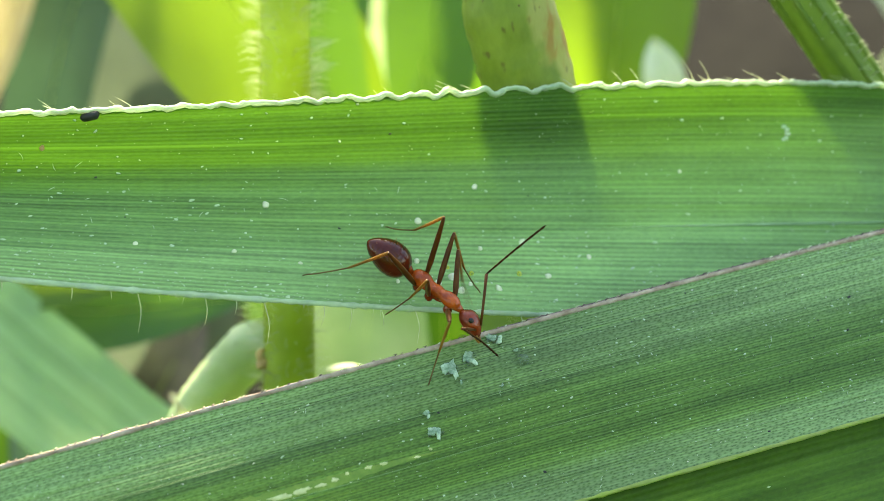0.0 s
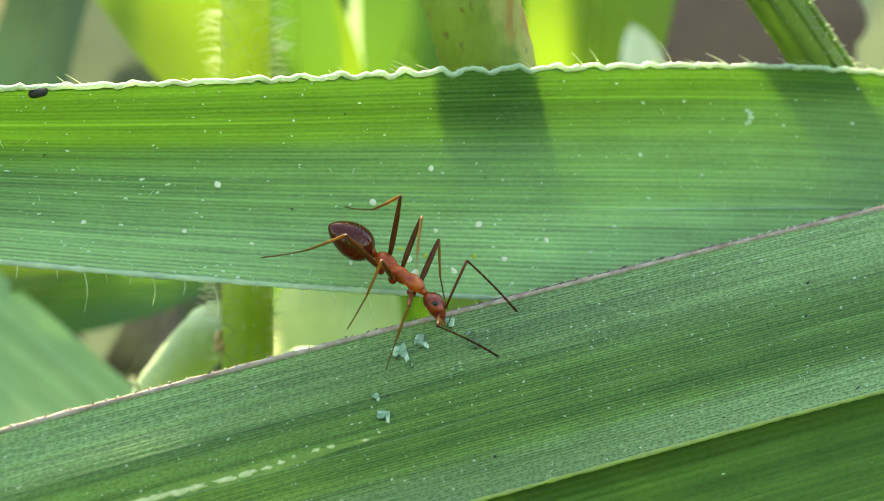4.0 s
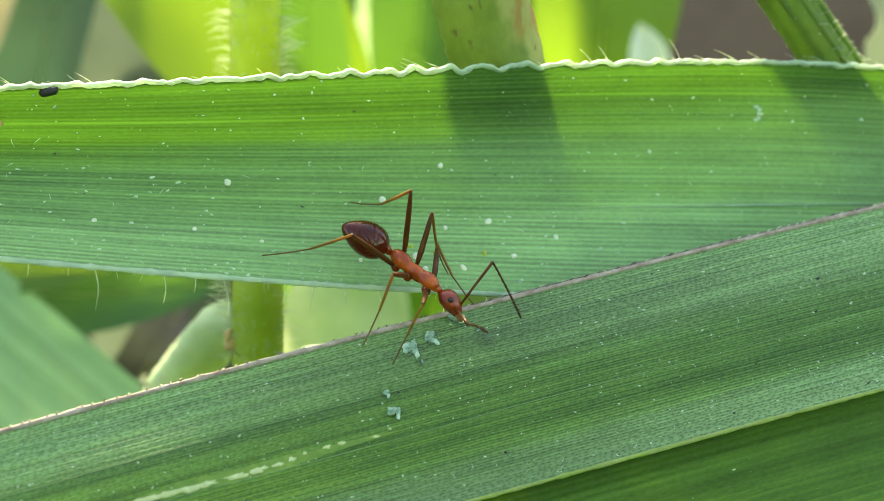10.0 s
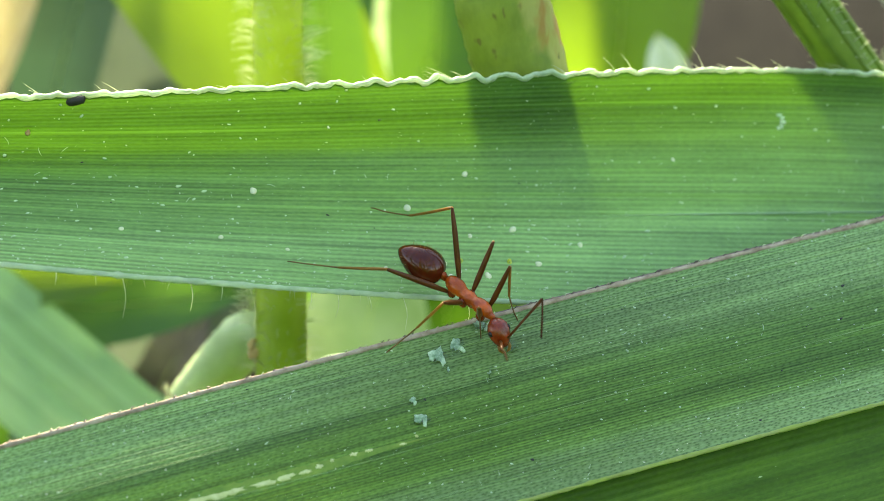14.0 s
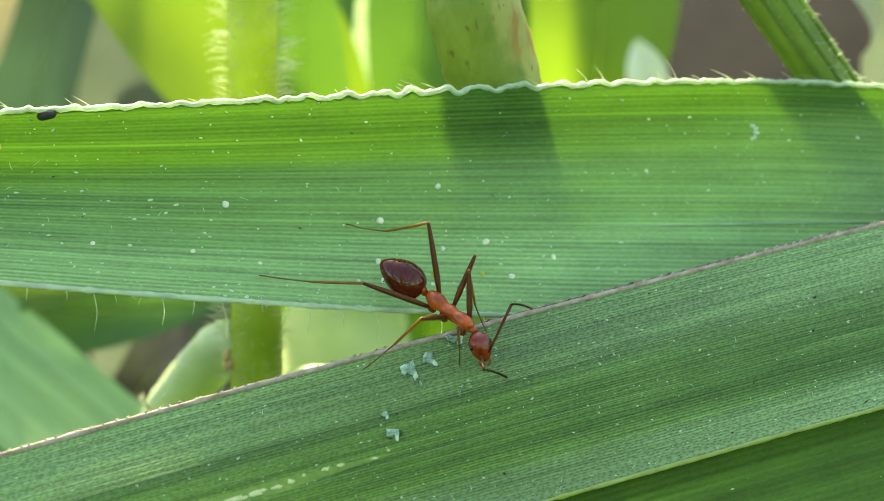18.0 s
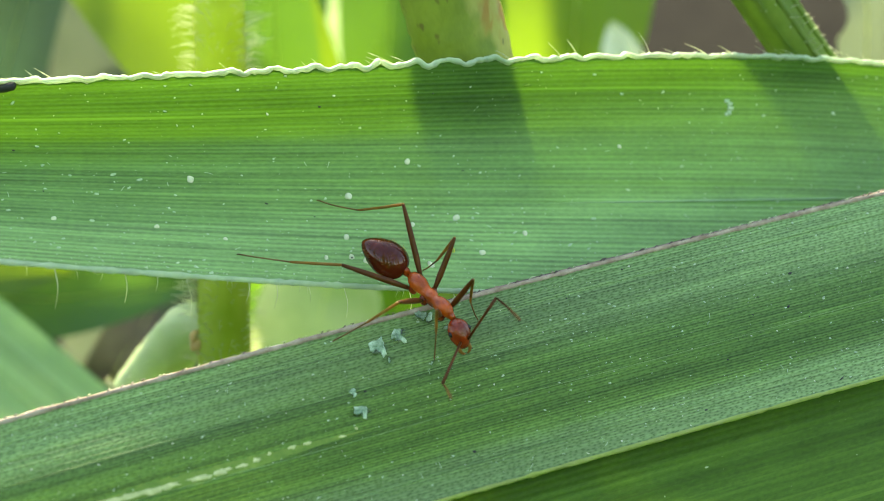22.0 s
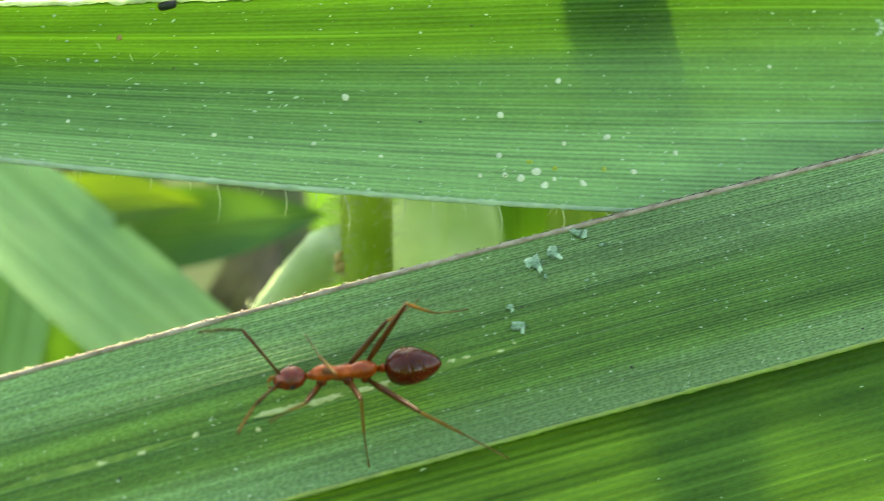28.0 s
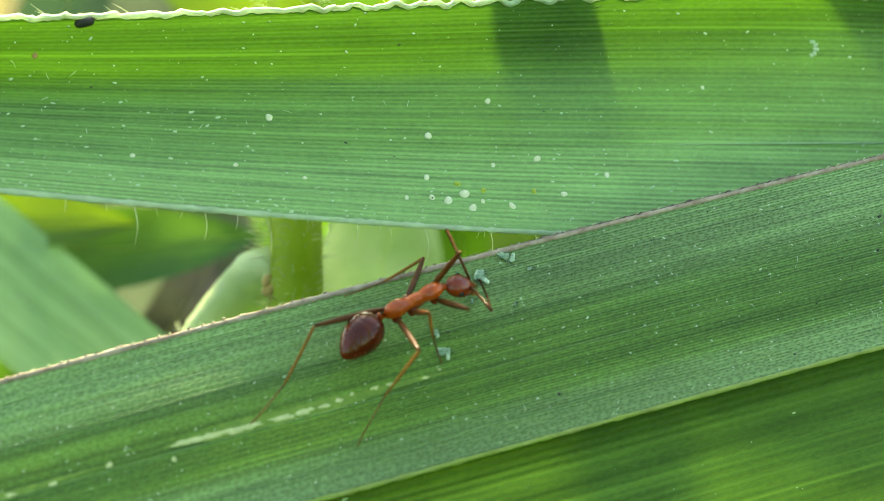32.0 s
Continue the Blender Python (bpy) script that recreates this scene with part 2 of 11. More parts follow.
M_EDGE_PINK = plain("pink_margin", (0.30, 0.22, 0.165), (0.55, 0.45, 0.36), 2200.0, 0.85, 0.4)
M_EDGE_PINK.node_tree.nodes["Principled BSDF"].inputs["Specular IOR Level"].default_value = 0.08
M_EDGE_TEETH = plain("dry_margin", (0.08, 0.06, 0.05), (0.25, 0.2, 0.16), 4000.0, 0.6, 0.2)
M_EDGE_GREEN = plain("green_margin", (0.40, 0.53, 0.12), (0.56, 0.68, 0.24), 2500.0, 0.45, 0.2, (0.4, 0.56, 0.08), 0.5)
M_HAIR = plain("leaf_hair", (0.55, 0.62, 0.45), (0.75, 0.8, 0.62), 4000.0, 0.4, 0.0, (0.8, 0.85, 0.6), 0.6)
M_STEM_HAIRY = plain("hairy_stem", (0.22, 0.36, 0.03), (0.46, 0.58, 0.09), 420.0, 0.55, 0.4, (0.66, 0.80, 0.12), 0.5)
M_STEM_RIDGED = plain("ridged_stem", (0.10, 0.20, 0.025), (0.22, 0.34, 0.06), 900.0, 0.55, 0.4, (0.28, 0.42, 0.07), 0.40)


def bark_material():
    """A dull green rind with tan and rusty blotches and dark dots."""
    mat, tree, bsdf = nodes_of("spotted_stem")
    link = tree.links.new
    co = tree.nodes.new("ShaderNodeTexCoord")
    m = tree.nodes.new("ShaderNodeMapping")
    m.inputs["Scale"].default_value = (1.0, 0.45, 1.0)
    link(co.outputs["Object"], m.inputs[0])

    def cells(scale, detail, stops):
        n = put(tree, "ShaderNodeTexNoise", Scale=scale, Detail=detail, Roughness=0.6)
        link(m.outputs[0], n.inputs["Vector"])
        return ramp(tree, n.outputs["Fac"], stops).outputs[0], n.outputs["Fac"]

    green, height = cells(1100.0, 4.0, [(0.35, (0.06, 0.14, 0.012)), (0.65, (0.17, 0.27, 0.035))])
    # one flank is weathered: tan with rusty blotches
    facing = tree.nodes.new("ShaderNodeSeparateXYZ")
    link(co.outputs["Normal"], facing.inputs[0])
    flank = ramp(tree, calc(tree, "MULTIPLY_ADD", calc(tree, "SUBTRACT", cells(420.0, 4.0, [(0, (0, 0, 0)), (1, (1, 1, 1))])[1], 0.5), 1.5, facing.outputs[0]), [(0.42, (0, 0, 0)), (0.62, (1, 1, 1))])
    tan = flank.outputs[0]
    rust, _ = cells(900.0, 3.0, [(0.56, (0, 0, 0)), (0.64, (1, 1, 1))])
    rust = blend(tree, "MULTIPLY", 1.0, rust, tan)
    dots, _ = cells(3200.0, 1.0, [(0.68, (0, 0, 0)), (0.74, (1, 1, 1))])
    col = blend(tree, "MIX", tan, green, (0.31, 0.32, 0.085, 1))
    col = blend(tree, "MIX", rust, col, (0.30, 0.13, 0.03, 1))
    col = blend(tree, "MIX", dots, col, (0.05, 0.035, 0.02, 1))
    link(col, bsdf.inputs["Base Color"])
    bsdf.inputs["Roughness"].default_value = 0.55
    bump = put(tree, "ShaderNodeBump", Strength=0.4, Distance=0.0002)
    link(height, bump.inputs["Height"])
    link(bump.outputs[0], bsdf.inputs["Normal"])
    thru = tree.nodes.new("ShaderNodeBsdfTranslucent")
    thru.inputs[0].default_value = (0.5, 0.62, 0.08, 1)
    out = tree.nodes.new("ShaderNodeMixShader")
    out.inputs[0].default_value = 0.22
    link(bsdf.outputs[0], out.inputs[1])
    link(thru.outputs[0], out.inputs[2])
    link(out.outputs[0], tree.nodes["Material Output"].inputs[0])
    return mat


M_STEM_BARK = bark_material()
M_STEM_RUST = plain("rusty_patch", (0.36, 0.20, 0.06), (0.55, 0.38, 0.14), 1500.0, 0.65, 0.5)
M_RUST_DARK = plain("rust_spot", (0.10, 0.035, 0.015), (0.20, 0.08, 0.03), 2500.0, 0.7, 0.4)
M_SPROUT = plain("pale_sprout", (0.42, 0.55, 0.25), (0.60, 0.72, 0.42), 350.0, 0.5, 0.2, (0.58, 0.74, 0.32), 0.36)
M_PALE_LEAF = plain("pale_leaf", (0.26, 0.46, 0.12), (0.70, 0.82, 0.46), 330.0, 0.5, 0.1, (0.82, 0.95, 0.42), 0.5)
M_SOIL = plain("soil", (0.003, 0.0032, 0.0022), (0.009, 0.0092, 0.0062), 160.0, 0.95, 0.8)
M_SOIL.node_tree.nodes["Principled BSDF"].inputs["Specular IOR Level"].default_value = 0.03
M_LITTER = plain("dry_litter", (0.10, 0.07, 0.055), (0.34, 0.25, 0.21), 250.0, 0.85, 0.4)
M_SPECK = plain("white_speck", (0.74, 0.80, 0.52), (0.90, 0.92, 0.68), 5000.0, 0.18, 0.0, (0.9, 0.92, 0.8), 0.12)
M_DUST = plain("pale_dust", (0.36, 0.54, 0.28), (0.62, 0.76, 0.50), 5000.0, 0.4, 0.0)
M_SPECK_YELLOW = plain("yellow_speck", (0.35, 0.42, 0.03), (0.55, 0.6, 0.06), 5000.0, 0.35, 0.0)
M_SPECK_DARK = plain("dark_speck", (0.01, 0.012, 0.01), (0.03, 0.03, 0.02), 4000.0, 0.6, 0.0)
M_SCAR = plain("leaf_scar", (0.40, 0.47, 0.17), (0.64, 0.69, 0.34), 2500.0, 0.6, 0.3)
M_SCAR_DIM = plain("leaf_scar_dim", (0.10, 0.21, 0.022), (0.21, 0.33, 0.045), 2500.0, 0.6, 0.3)
M_ANT = plain("ant_cuticle", (0.20, 0.022, 0.003), (0.56, 0.092, 0.008), 2200.0, 0.12, 0.6, coat=0.2)
M_ANT_HEAD = plain("ant_head_cuticle", (0.12, 0.011, 0.003), (0.30, 0.036, 0.005), 3000.0, 0.12, 0.5)
M_ANT_DARK = plain("ant_gaster", (0.055, 0.007, 0.002), (0.15, 0.020, 0.005), 900.0, 0.05, 0.0)
for m, s in ((M_ANT, 0.4), (M_ANT_HEAD, 0.6), (M_ANT_DARK, 0.42)):
    m.node_tree.nodes["Principled BSDF"].inputs["Specular IOR Level"].default_value = s
M_ANT_EYE = plain("ant_eye", (0.006, 0.004, 0.004), (0.012, 0.008, 0.008), 6000.0, 0.2, 0.0)
M_FEMUR = plain("ant_femur", (0.075, 0.022, 0.005), (0.15, 0.052, 0.010), 2500.0, 0.35, 0.0, (0.3, 0.09, 0.012), 0.2)
M_TIBIA = plain("ant_tibia", (0.22, 0.105, 0.020), (0.38, 0.215, 0.05), 2500.0, 0.4, 0.0, (0.65, 0.32, 0.05), 0.3)


for m in (M_FEMUR, M_TIBIA):
    m.node_tree.nodes["Principled BSDF"].inputs["Specular IOR Level"].default_value = 0.25
M_TARSUS = plain("ant_foot", (0.12, 0.068, 0.022), (0.27, 0.17, 0.06), 2500.0, 0.45, 0.0, (0.5, 0.32, 0.1), 0.35)


def water():
    mat, tree, bsdf = nodes_of("water_film")
    bsdf.inputs["Base Color"].default_value = (0.86, 0.96, 0.88, 1)
    bsdf.inputs["Roughness"].default_value = 0.06
    bsdf.inputs["IOR"].default_value = 1.33
    bsdf.inputs["Transmission Weight"].default_value = 0.97
    return mat


M_WATER = water()
M_SKY_GLINT = plain("drop_sky_glint", (0.16, 0.32, 0.16), (0.62, 0.80, 0.56), 7000.0, 0.3, 0.0)


# ---- helpers that build meshes, in millimetres round an anchor ----
def thing(name, at, label, category, group="", kind=""):
    ob = new(name)
    ob.empty_display_size = 0.001
    ob.matrix_world = BASE @ Matrix.Translation(Vector(at) * MM)
    ob["anchor"] = tuple(at)
    return tagged(ob, label, category, group, kind)


def mesh_of(name, verts, faces, material, uv=None, smooth=True):
    me = bpy.data.meshes.new(name)
    me.from_pydata([tuple(v) for v in verts], [], faces)
    me.materials.append(material)
    if smooth:
        me.shade_smooth()
    if uv is not None:
        layer = me.uv_layers.new(name="UVMap")
        idx = np.empty(len(me.loops), int)
        me.loops.foreach_get("vertex_index", idx)
        layer.uv.foreach_set("vector", np.asarray(uv, np.float32)[idx].ravel())
    me.update()
    return me


def part(name, verts, faces, material, parent, label="", uv=None, anchor=None, smooth=True):
    a = np.array(anchor if anchor is not None else parent["anchor"])
    ob = new(name, mesh_of(name, (np.asarray(verts, float) - a) * MM, faces, material, uv, smooth))
    ob.parent = parent
    return tagged(ob, label)


def grid_faces(n, m, closed=False):
    """Quads over n rows of m points; closed: the rows are rings."""
    out = []
    for i in range(n - 1):
        for j in range(m if closed else m - 1):
            k = (j + 1) % m
            out.append((i * m + j, i * m + k, (i + 1) * m + k, (i + 1) * m + j))
    return out


def tube(points, radii, sides=8, squash=1.0, wobble=0.0, rng=None, caps=True):
    """Rings round a line of points, closed at both ends."""
    pts = [Vector(p) for p in points]
    verts, n = [], len(pts)
    first = (pts[1] - pts[0]).normalized()
    a = first.cross(Vector((0.13, 0.21, 0.97)))
    if a.length < 1e-2:
        a = first.cross(Vector((1, 0, 0)))
    for i, p in enumerate(pts):
        along = (pts[min(i + 1, n - 1)] - pts[max(i - 1, 0)]).normalized()
        a = (a - along * a.dot(along)).normalized()
        b = along.cross(a).normalized()
        for k in range(sides):
            t = 2 * math.pi * k / sides
            r = radii[i] * (1 + (rng.uniform(-wobble, wobble) if rng else 0))
            verts.append(p + a * (r * math.cos(t)) + b * (r * squash * math.sin(t)))
    faces = grid_faces(n, sides, True)
    if caps:
        faces += [tuple(range(sides))[::-1], tuple(range((n - 1) * sides, n * sides))]
    return [tuple(v) for v in verts], faces


def lathe(profile, sides=20):
    """A body along +x or -x: rows of x, middle height, half width, half height."""
    verts = []
    for x, zc, ry, rz in profile:
        for k in range(sides):
            t = 2 * math.pi * k / sides
            verts.append((x, ry * math.cos(t), zc + rz * math.sin(t)))
    n = len(profile)
    return verts, grid_faces(n, sides, True) + [tuple(range(sides))[::-1], tuple(range((n - 1) * sides, n * sides))]


def ball(c, r, rings=6, sides=10, turn=None):
    verts, faces = [], []
    for i in range(rings + 1):
        p = math.pi * i / rings
        for k in range(sides):
            t = 2 * math.pi * k / sides
            v = Vector((r[0] * math.sin(p) * math.cos(t), r[1] * math.sin(p) * math.sin(t), r[2] * math.cos(p)))
            verts.append(tuple((turn @ v if turn else v) + Vector(c)))
    return verts, grid_faces(rings + 1, sides, True)


def merged(pieces):
    verts, faces = [], []
    for v, f in pieces:
        k = len(verts)
        verts += list(v)
        faces += [tuple(i + k for i in q) for q in f]
    return verts, faces


# ---- the three near blades ----
def beyond(u):
    return max(0.0, abs(u) - 17.0)


def clampu(u):
    return max(-17.0, min(17.0, u))


def taper(u, left, right):
    """How wide the blade still is past its middle stretch, towards a tip or a base."""
    e = beyond(u)
    full = left if u < 0 else right
    return max(0.02, 1 - (e / full) ** 2) if full > 0 else 1 - 0.35 * min(1, e / -full)


def upper_top(u):
    return 4.492 + 0.0825 * u - 0.00043 * u * u - 0.000121 * u**3 - 0.00000243 * u**4


def upper_bottom(u):
    return -1.658 - 0.0612 * u + 0.00186 * u * u


def lower_top(u):
    return -2.56 + 0.2503 * u - 0.000683 * u * u


def lower_bottom(u):
    return -7.389 + 0.237 * u - 0.000342 * u * u


def bowl(f):
    """How far the upper blade leans out of its plane, towards its lower margin and at its rim."""
    return 3.6 * max(0.0, 0.7 - f) ** 2 + 3.2 * max(0.0, f - 0.6) ** 2


def upper_point(u, f):
    """On the upper blade: u along it, f from 0 at its lower margin to 1 at the upper."""
    c, e = clampu(u), beyond(u)
    a, b = upper_bottom(c), upper_top(c)
    k = taper(u, 52, -45)
    v = (a + b) / 2 + (f - 0.5) * (b - a) * k
    v += 0.02 * (u - c)
    w = 0.74 - 0.29 * u - 0.02 * v + bowl(f) + 0.025 * math.sin(2 * math.pi * (2.6 * f - 0.01 * u))
    p = Vector((u, v, w + 0.05 * noise.noise((u * 0.25, f * 3, 1.7))))
    return p + DOWN * (0.031 * e * e if u > 0 else 0.009 * e * e)


def lower_point(u, f):
    """On the lower blade, as upper_point."""
    c, e = clampu(u), beyond(u)
    a, b = lower_bottom(c), lower_top(c)
    k = taper(u, -45, 50)
    v = (a + b) / 2 + (f - 0.5) * (b - a) * k + 0.24 * (u - c)
    w = 2.216 - 0.155 * u - 0.494 * v + 0.10 * math.sin(math.pi * f) + 0.016 * math.sin(2 * math.pi * (2.1 * f + 0.012 * u)) + 2.5 * max(0.0, 0.25 - f) ** 2
    p = Vector((u, v, w + 0.05 * noise.noise((u * 0.25, f * 3, 1.7))))
    return p + DOWN * (0.030 * e * e if u < 0 else 0.010 * e * e)


def under_point(u, f):
    """On the blade that lies beneath the lower one."""
    c, e = clampu(u), beyond(u)
    b = lower_bottom(c) + 0.7
    a = b - 6.2
    k = taper(u, -45, 50)
    v = (a + b) / 2 + (f - 0.5) * (b - a) * k + 0.235 * (u - c)
    w = 2.216 - 0.155 * u - 0.494 * (lower_bottom(c)) - 1.1 - 0.28 * (v - lower_bottom(c)) + 0.25 * math.sin(f * 3.1)
    p = Vector((u, v, w + 0.05 * noise.noise((u * 0.25, f * 3, 1.7))))
    return p + DOWN * (0.029 * e * e if u < 0 else 0.009 * e * e)


def blade(name, surface, material, start, end, nu, nv, anchor, label, group, ridges=46, ridge=0.012):
    """A blade with ribs along it, as a thing with its sheet; its margins and hairs come after."""
    ob = thing(name, anchor, label, "leaf", group)
    # denser where the middle stretch is
    us = [start + (end - start) * i / nu for i in range(nu + 1)]
    verts, uv = [], []
    for u in us:
        for j in range(nv + 1):
            f = j / nv
            p = surface(u, f)
            p.z += ridge * math.sin(2 * math.pi * ridges * f + 0.6 * math.sin(0.21 * u))
            verts.append(p)
            uv.append((u, f * 6.0))
    part("blade", verts, grid_faces(nu + 1, nv + 1), material, ob, "", uv)
    return ob


def margin(ob, surface, f, material, start, end, step, radius, wave, label, squash=0.6):
    """A rounded strip along one edge of a blade."""
    pts, rad = [], []
    n = int((end - start) / step)
    for i in range(n + 1):
        u = start + step * i
        p = surface(u, f)
        p.y += wave(u) if wave else 0
        p.z += 0.02
        pts.append(p)
        rad.append(radius * (1 + 0.22 * noise.noise((u * 1.7, f, 0.3)) + 0.42 * noise.noise((u * 6.1, f, 4.1)) + 0.25 * noise.noise((u * 14.3, f, 2.7))))
    v, fc = tube(pts, rad, 8, squash)
    return part("margin", v, fc, material, ob, label)


def crinkle(u):
    s = 0.22 + 0.78 * math.exp(-((u - 0.8) / 6.0) ** 2)
    return s * (0.075 * math.sin(6.1 * u + 1.2 * math.sin(0.9 * u)) + 0.03 * math.sin(11.3 * u)) + 0.045 * noise.noise((u * 2.3, 0, 5)) + 0.03 * noise.noise((u * 5.9, 0, 8))


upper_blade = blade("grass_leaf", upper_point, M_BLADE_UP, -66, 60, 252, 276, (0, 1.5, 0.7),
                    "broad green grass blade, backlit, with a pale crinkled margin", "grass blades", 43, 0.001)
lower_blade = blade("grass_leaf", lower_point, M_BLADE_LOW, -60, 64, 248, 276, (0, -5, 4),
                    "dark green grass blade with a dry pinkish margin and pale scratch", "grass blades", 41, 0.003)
under_blade = blade("grass_leaf", under_point, M_BLADE_UNDER, -60, 64, 200, 180, (0, -10, 5),
                    "shaded green grass blade lying beneath another", "grass blades", 30, 0.004)

margin(upper_blade, upper_point, 1.0, M_EDGE_PALE, -60, 58, 0.06, 0.125, crinkle, "pale crinkled margin")
margin(upper_blade, upper_point, 0.0, M_EDGE_PALE, -60, 58, 0.15, 0.075, None, "thin pale margin")
margin(lower_blade, lower_point, 0.996, M_EDGE_PINK, -56, 60, 0.2, 0.066, None, "dry pinkish margin")
margin(lower_blade, lower_point, 1.008, M_EDGE_TEETH, 1.5, 60, 0.13, 0.03, None, "dark dry rim")
margin(lower_blade, lower_point, 0.0, M_EDGE_GREEN, -56, 60, 0.2, 0.056, None, "yellowish green margin", 0.45)
margin(under_blade, under_point, 0.0, M_EDGE_GREEN, -56, 60, 0.4, 0.07, None, "yellowish green margin")


for f in (0.88, 0.66, 0.41, 0.13):
    n = int(34 / 0.4)
    v, fc = tube([lower_point(-17 + 0.4 * i, f + 0.004 * math.sin(0.27 * i)) + Vector((0, 0, 0.0)) for i in range(n + 1)], [0.011] * (n + 1), 6)
    part("vein", v, fc, M_VEIN, lower_blade, "pale raised vein")


# ---- stems ----
def ground_below(p):
    """The place on the ground straight under a point of the plant's frame."""
    z = (BASE @ (Vector(p) * MM)).z
    return Vector(p) + DOWN * (z / MM)


def stem(name, points, radii, material, label, category="stem", sides=20):
    v, f = tube(points, radii, sides, 1.0, 0.03, random.Random(3))
    ob = thing(name, tuple(points[0]), label, category)
    part("stalk", v, f, material, ob)
    return ob


def line(points, n):
    """A smooth line of n points through a few, with tangents that suit the lengths between them."""
    p = [Vector(q) for q in points]
    at = [0.0]
    for a, c in zip(p, p[1:]):
        at.append(at[-1] + (c - a).length)
    last = len(p) - 1
    slope = [(p[min(i + 1, last)] - p[max(i - 1, 0)]) / (at[min(i + 1, last)] - at[max(i - 1, 0)]) for i in range(last + 1)]
    out = []
    for i in range(n):
        x = last * i / (n - 1)
        k = min(int(x), last - 1)
        t, d = x - k, at[k + 1] - at[k]
        out.append(p[k] * (2 * t**3 - 3 * t * t + 1) + slope[k] * (d * (t**3 - 2 * t * t + t))
                   + p[k + 1] * (3 * t * t - 2 * t**3) + slope[k + 1] * (d * (t**3 - t * t)))
    return out


foot = ground_below((-4.9, -16, -5.6))
hairy_line = line([foot, (-4.9, -12, -5.5), (-5.05, 0, -5.3), (-5.15, 9, -5.4), (-5.3, 16, -9), (-5.5, 26, -18)], 60)
hairy_stem = stem("weed", hairy_line, [0.87 - 0.002 * i for i in range(60)], M_STEM_HAIRY,
                  "upright pale green stem covered in soft white hairs")
foot2 = ground_below((6.5, -22, -9))
bark_line = line([foot2, (7.0, -12, -6.5), (4.1, -1, -2.6), (2.65, 5.0, -1.6), (1.6, 8.4, -0.8), (0.4, 12, -0.7), (-1.2, 20, -0.8), (-3.5, 30, -1)], 120)
bark_stem = stem("plant", bark_line, [1.42 - 0.5 * min(1, max(0, (q.y - 7.3) / 1.5)) for q in bark_line], M_STEM_BARK,
                 "thick dull green stem with rusty brown spots behind the blade")
foot3 = ground_below((24, -14, -9))
ridged_line = line([foot3, (22.6, -7.0, -8.8), (19.4, -2.5, -7.2), (16.1, 1.9, -5.6), (13.65, 4.97, -4.2), (11.2, 7.95, -3.0), (8.0, 11.9, -1.9), (5.2, 18, -0.8), (0, 28, 0)], 60)
ridged_stem = stem("plant", ridged_line, [0.88 - 0.003 * i for i in range(60)], M_STEM_RIDGED,
                   "ridged bright green stem with pale bristles, leaning across")
sprout_line = line([(-5.3, -3.3, -6.6), (-6.3, -3.2, -7.6), (-7.4, -4.2, -8.8), (-8.6, -5.7, -9.6), (-9.8, -8.2, -10.5), (-10.8, -11.5, -11.5), ground_below((-12, -20, -14))], 46)
sprout = stem("young_shoot", sprout_line, [0.5 + 0.44 * min(1, i / 9) for i in range(46)], M_SPROUT, "pale green young shoot curving out from the stem's foot", "shoot")


side_line = line([(-4.9, -5.5, -6.0), (-3.9, -4.55, -6.7), (-3.0, -4.4, -7.3), (-2.1, -5.1, -8.2), (-1.4, -7.0, -9.5), ground_below((-0.8, -16, -13))], 40)
side_shoot = stem("young_shoot", side_line, [0.34 + 0.2 * min(1, i / 9) for i in range(40)], M_SPROUT, "small pale downy shoot beside the hairy stem", "shoot")


# ---- blades and leaves further back ----
def far_blade(name, points, half, material, label, n=50, m=10, fold=0.25, face=(0, 0.2, 1), group="leaves behind", rib=None):
    """A leaf that follows a line, half as wide as given in its middle and pointed at its end."""
    pts = line(points, n)
    ob = thing(name, tuple(pts[0]), label, "leaf", group)
    verts, uv, run = [], [], 0.0
    for i, p in enumerate(pts):
        along = (pts[min(i + 1, n - 1)] - pts[max(i - 1, 0)]).normalized()
        side = along.cross(Vector(face)).normalized()
        out = side.cross(along)
        x = i / (n - 1)
        h = half * min(1.0, 0.25 + 4 * x) * (1 - max(0, (x - 0.6) / 0.4) ** 2.2) + 0.02
        run += (p - pts[max(i - 1, 0)]).length
        for j in range(m + 1):
            y = 2 * j / m - 1
            verts.append(p + side * (h * y) + out * (fold * h * (y * y)) + out * 0.12 * noise.noise((run * 0.3, y * 2, half)))
            uv.append((run, h * y))
    part("lamina", verts, grid_faces(n, m + 1), material, ob, "", uv)
    v, f = tube([p + Vector((0, 0, 0.02)) for p in pts], [0.018 + 0.006 * half * (1 - 0.8 * i / n) for i in range(n)], 6)
    part("midrib", v, f, rib or M_RIB, ob)
    return ob


def g(u, v, w):
    return ground_below((u, v, w))


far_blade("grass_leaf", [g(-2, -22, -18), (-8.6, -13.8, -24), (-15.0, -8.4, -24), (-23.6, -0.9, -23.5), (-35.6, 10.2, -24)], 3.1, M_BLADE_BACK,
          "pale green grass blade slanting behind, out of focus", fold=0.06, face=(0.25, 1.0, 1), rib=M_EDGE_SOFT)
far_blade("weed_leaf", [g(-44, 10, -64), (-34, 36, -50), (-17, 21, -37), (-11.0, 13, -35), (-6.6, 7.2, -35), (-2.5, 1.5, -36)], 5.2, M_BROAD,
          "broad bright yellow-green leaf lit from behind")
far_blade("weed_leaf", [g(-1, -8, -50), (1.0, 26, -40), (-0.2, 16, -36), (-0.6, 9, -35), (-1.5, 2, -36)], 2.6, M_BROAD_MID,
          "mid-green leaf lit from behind")
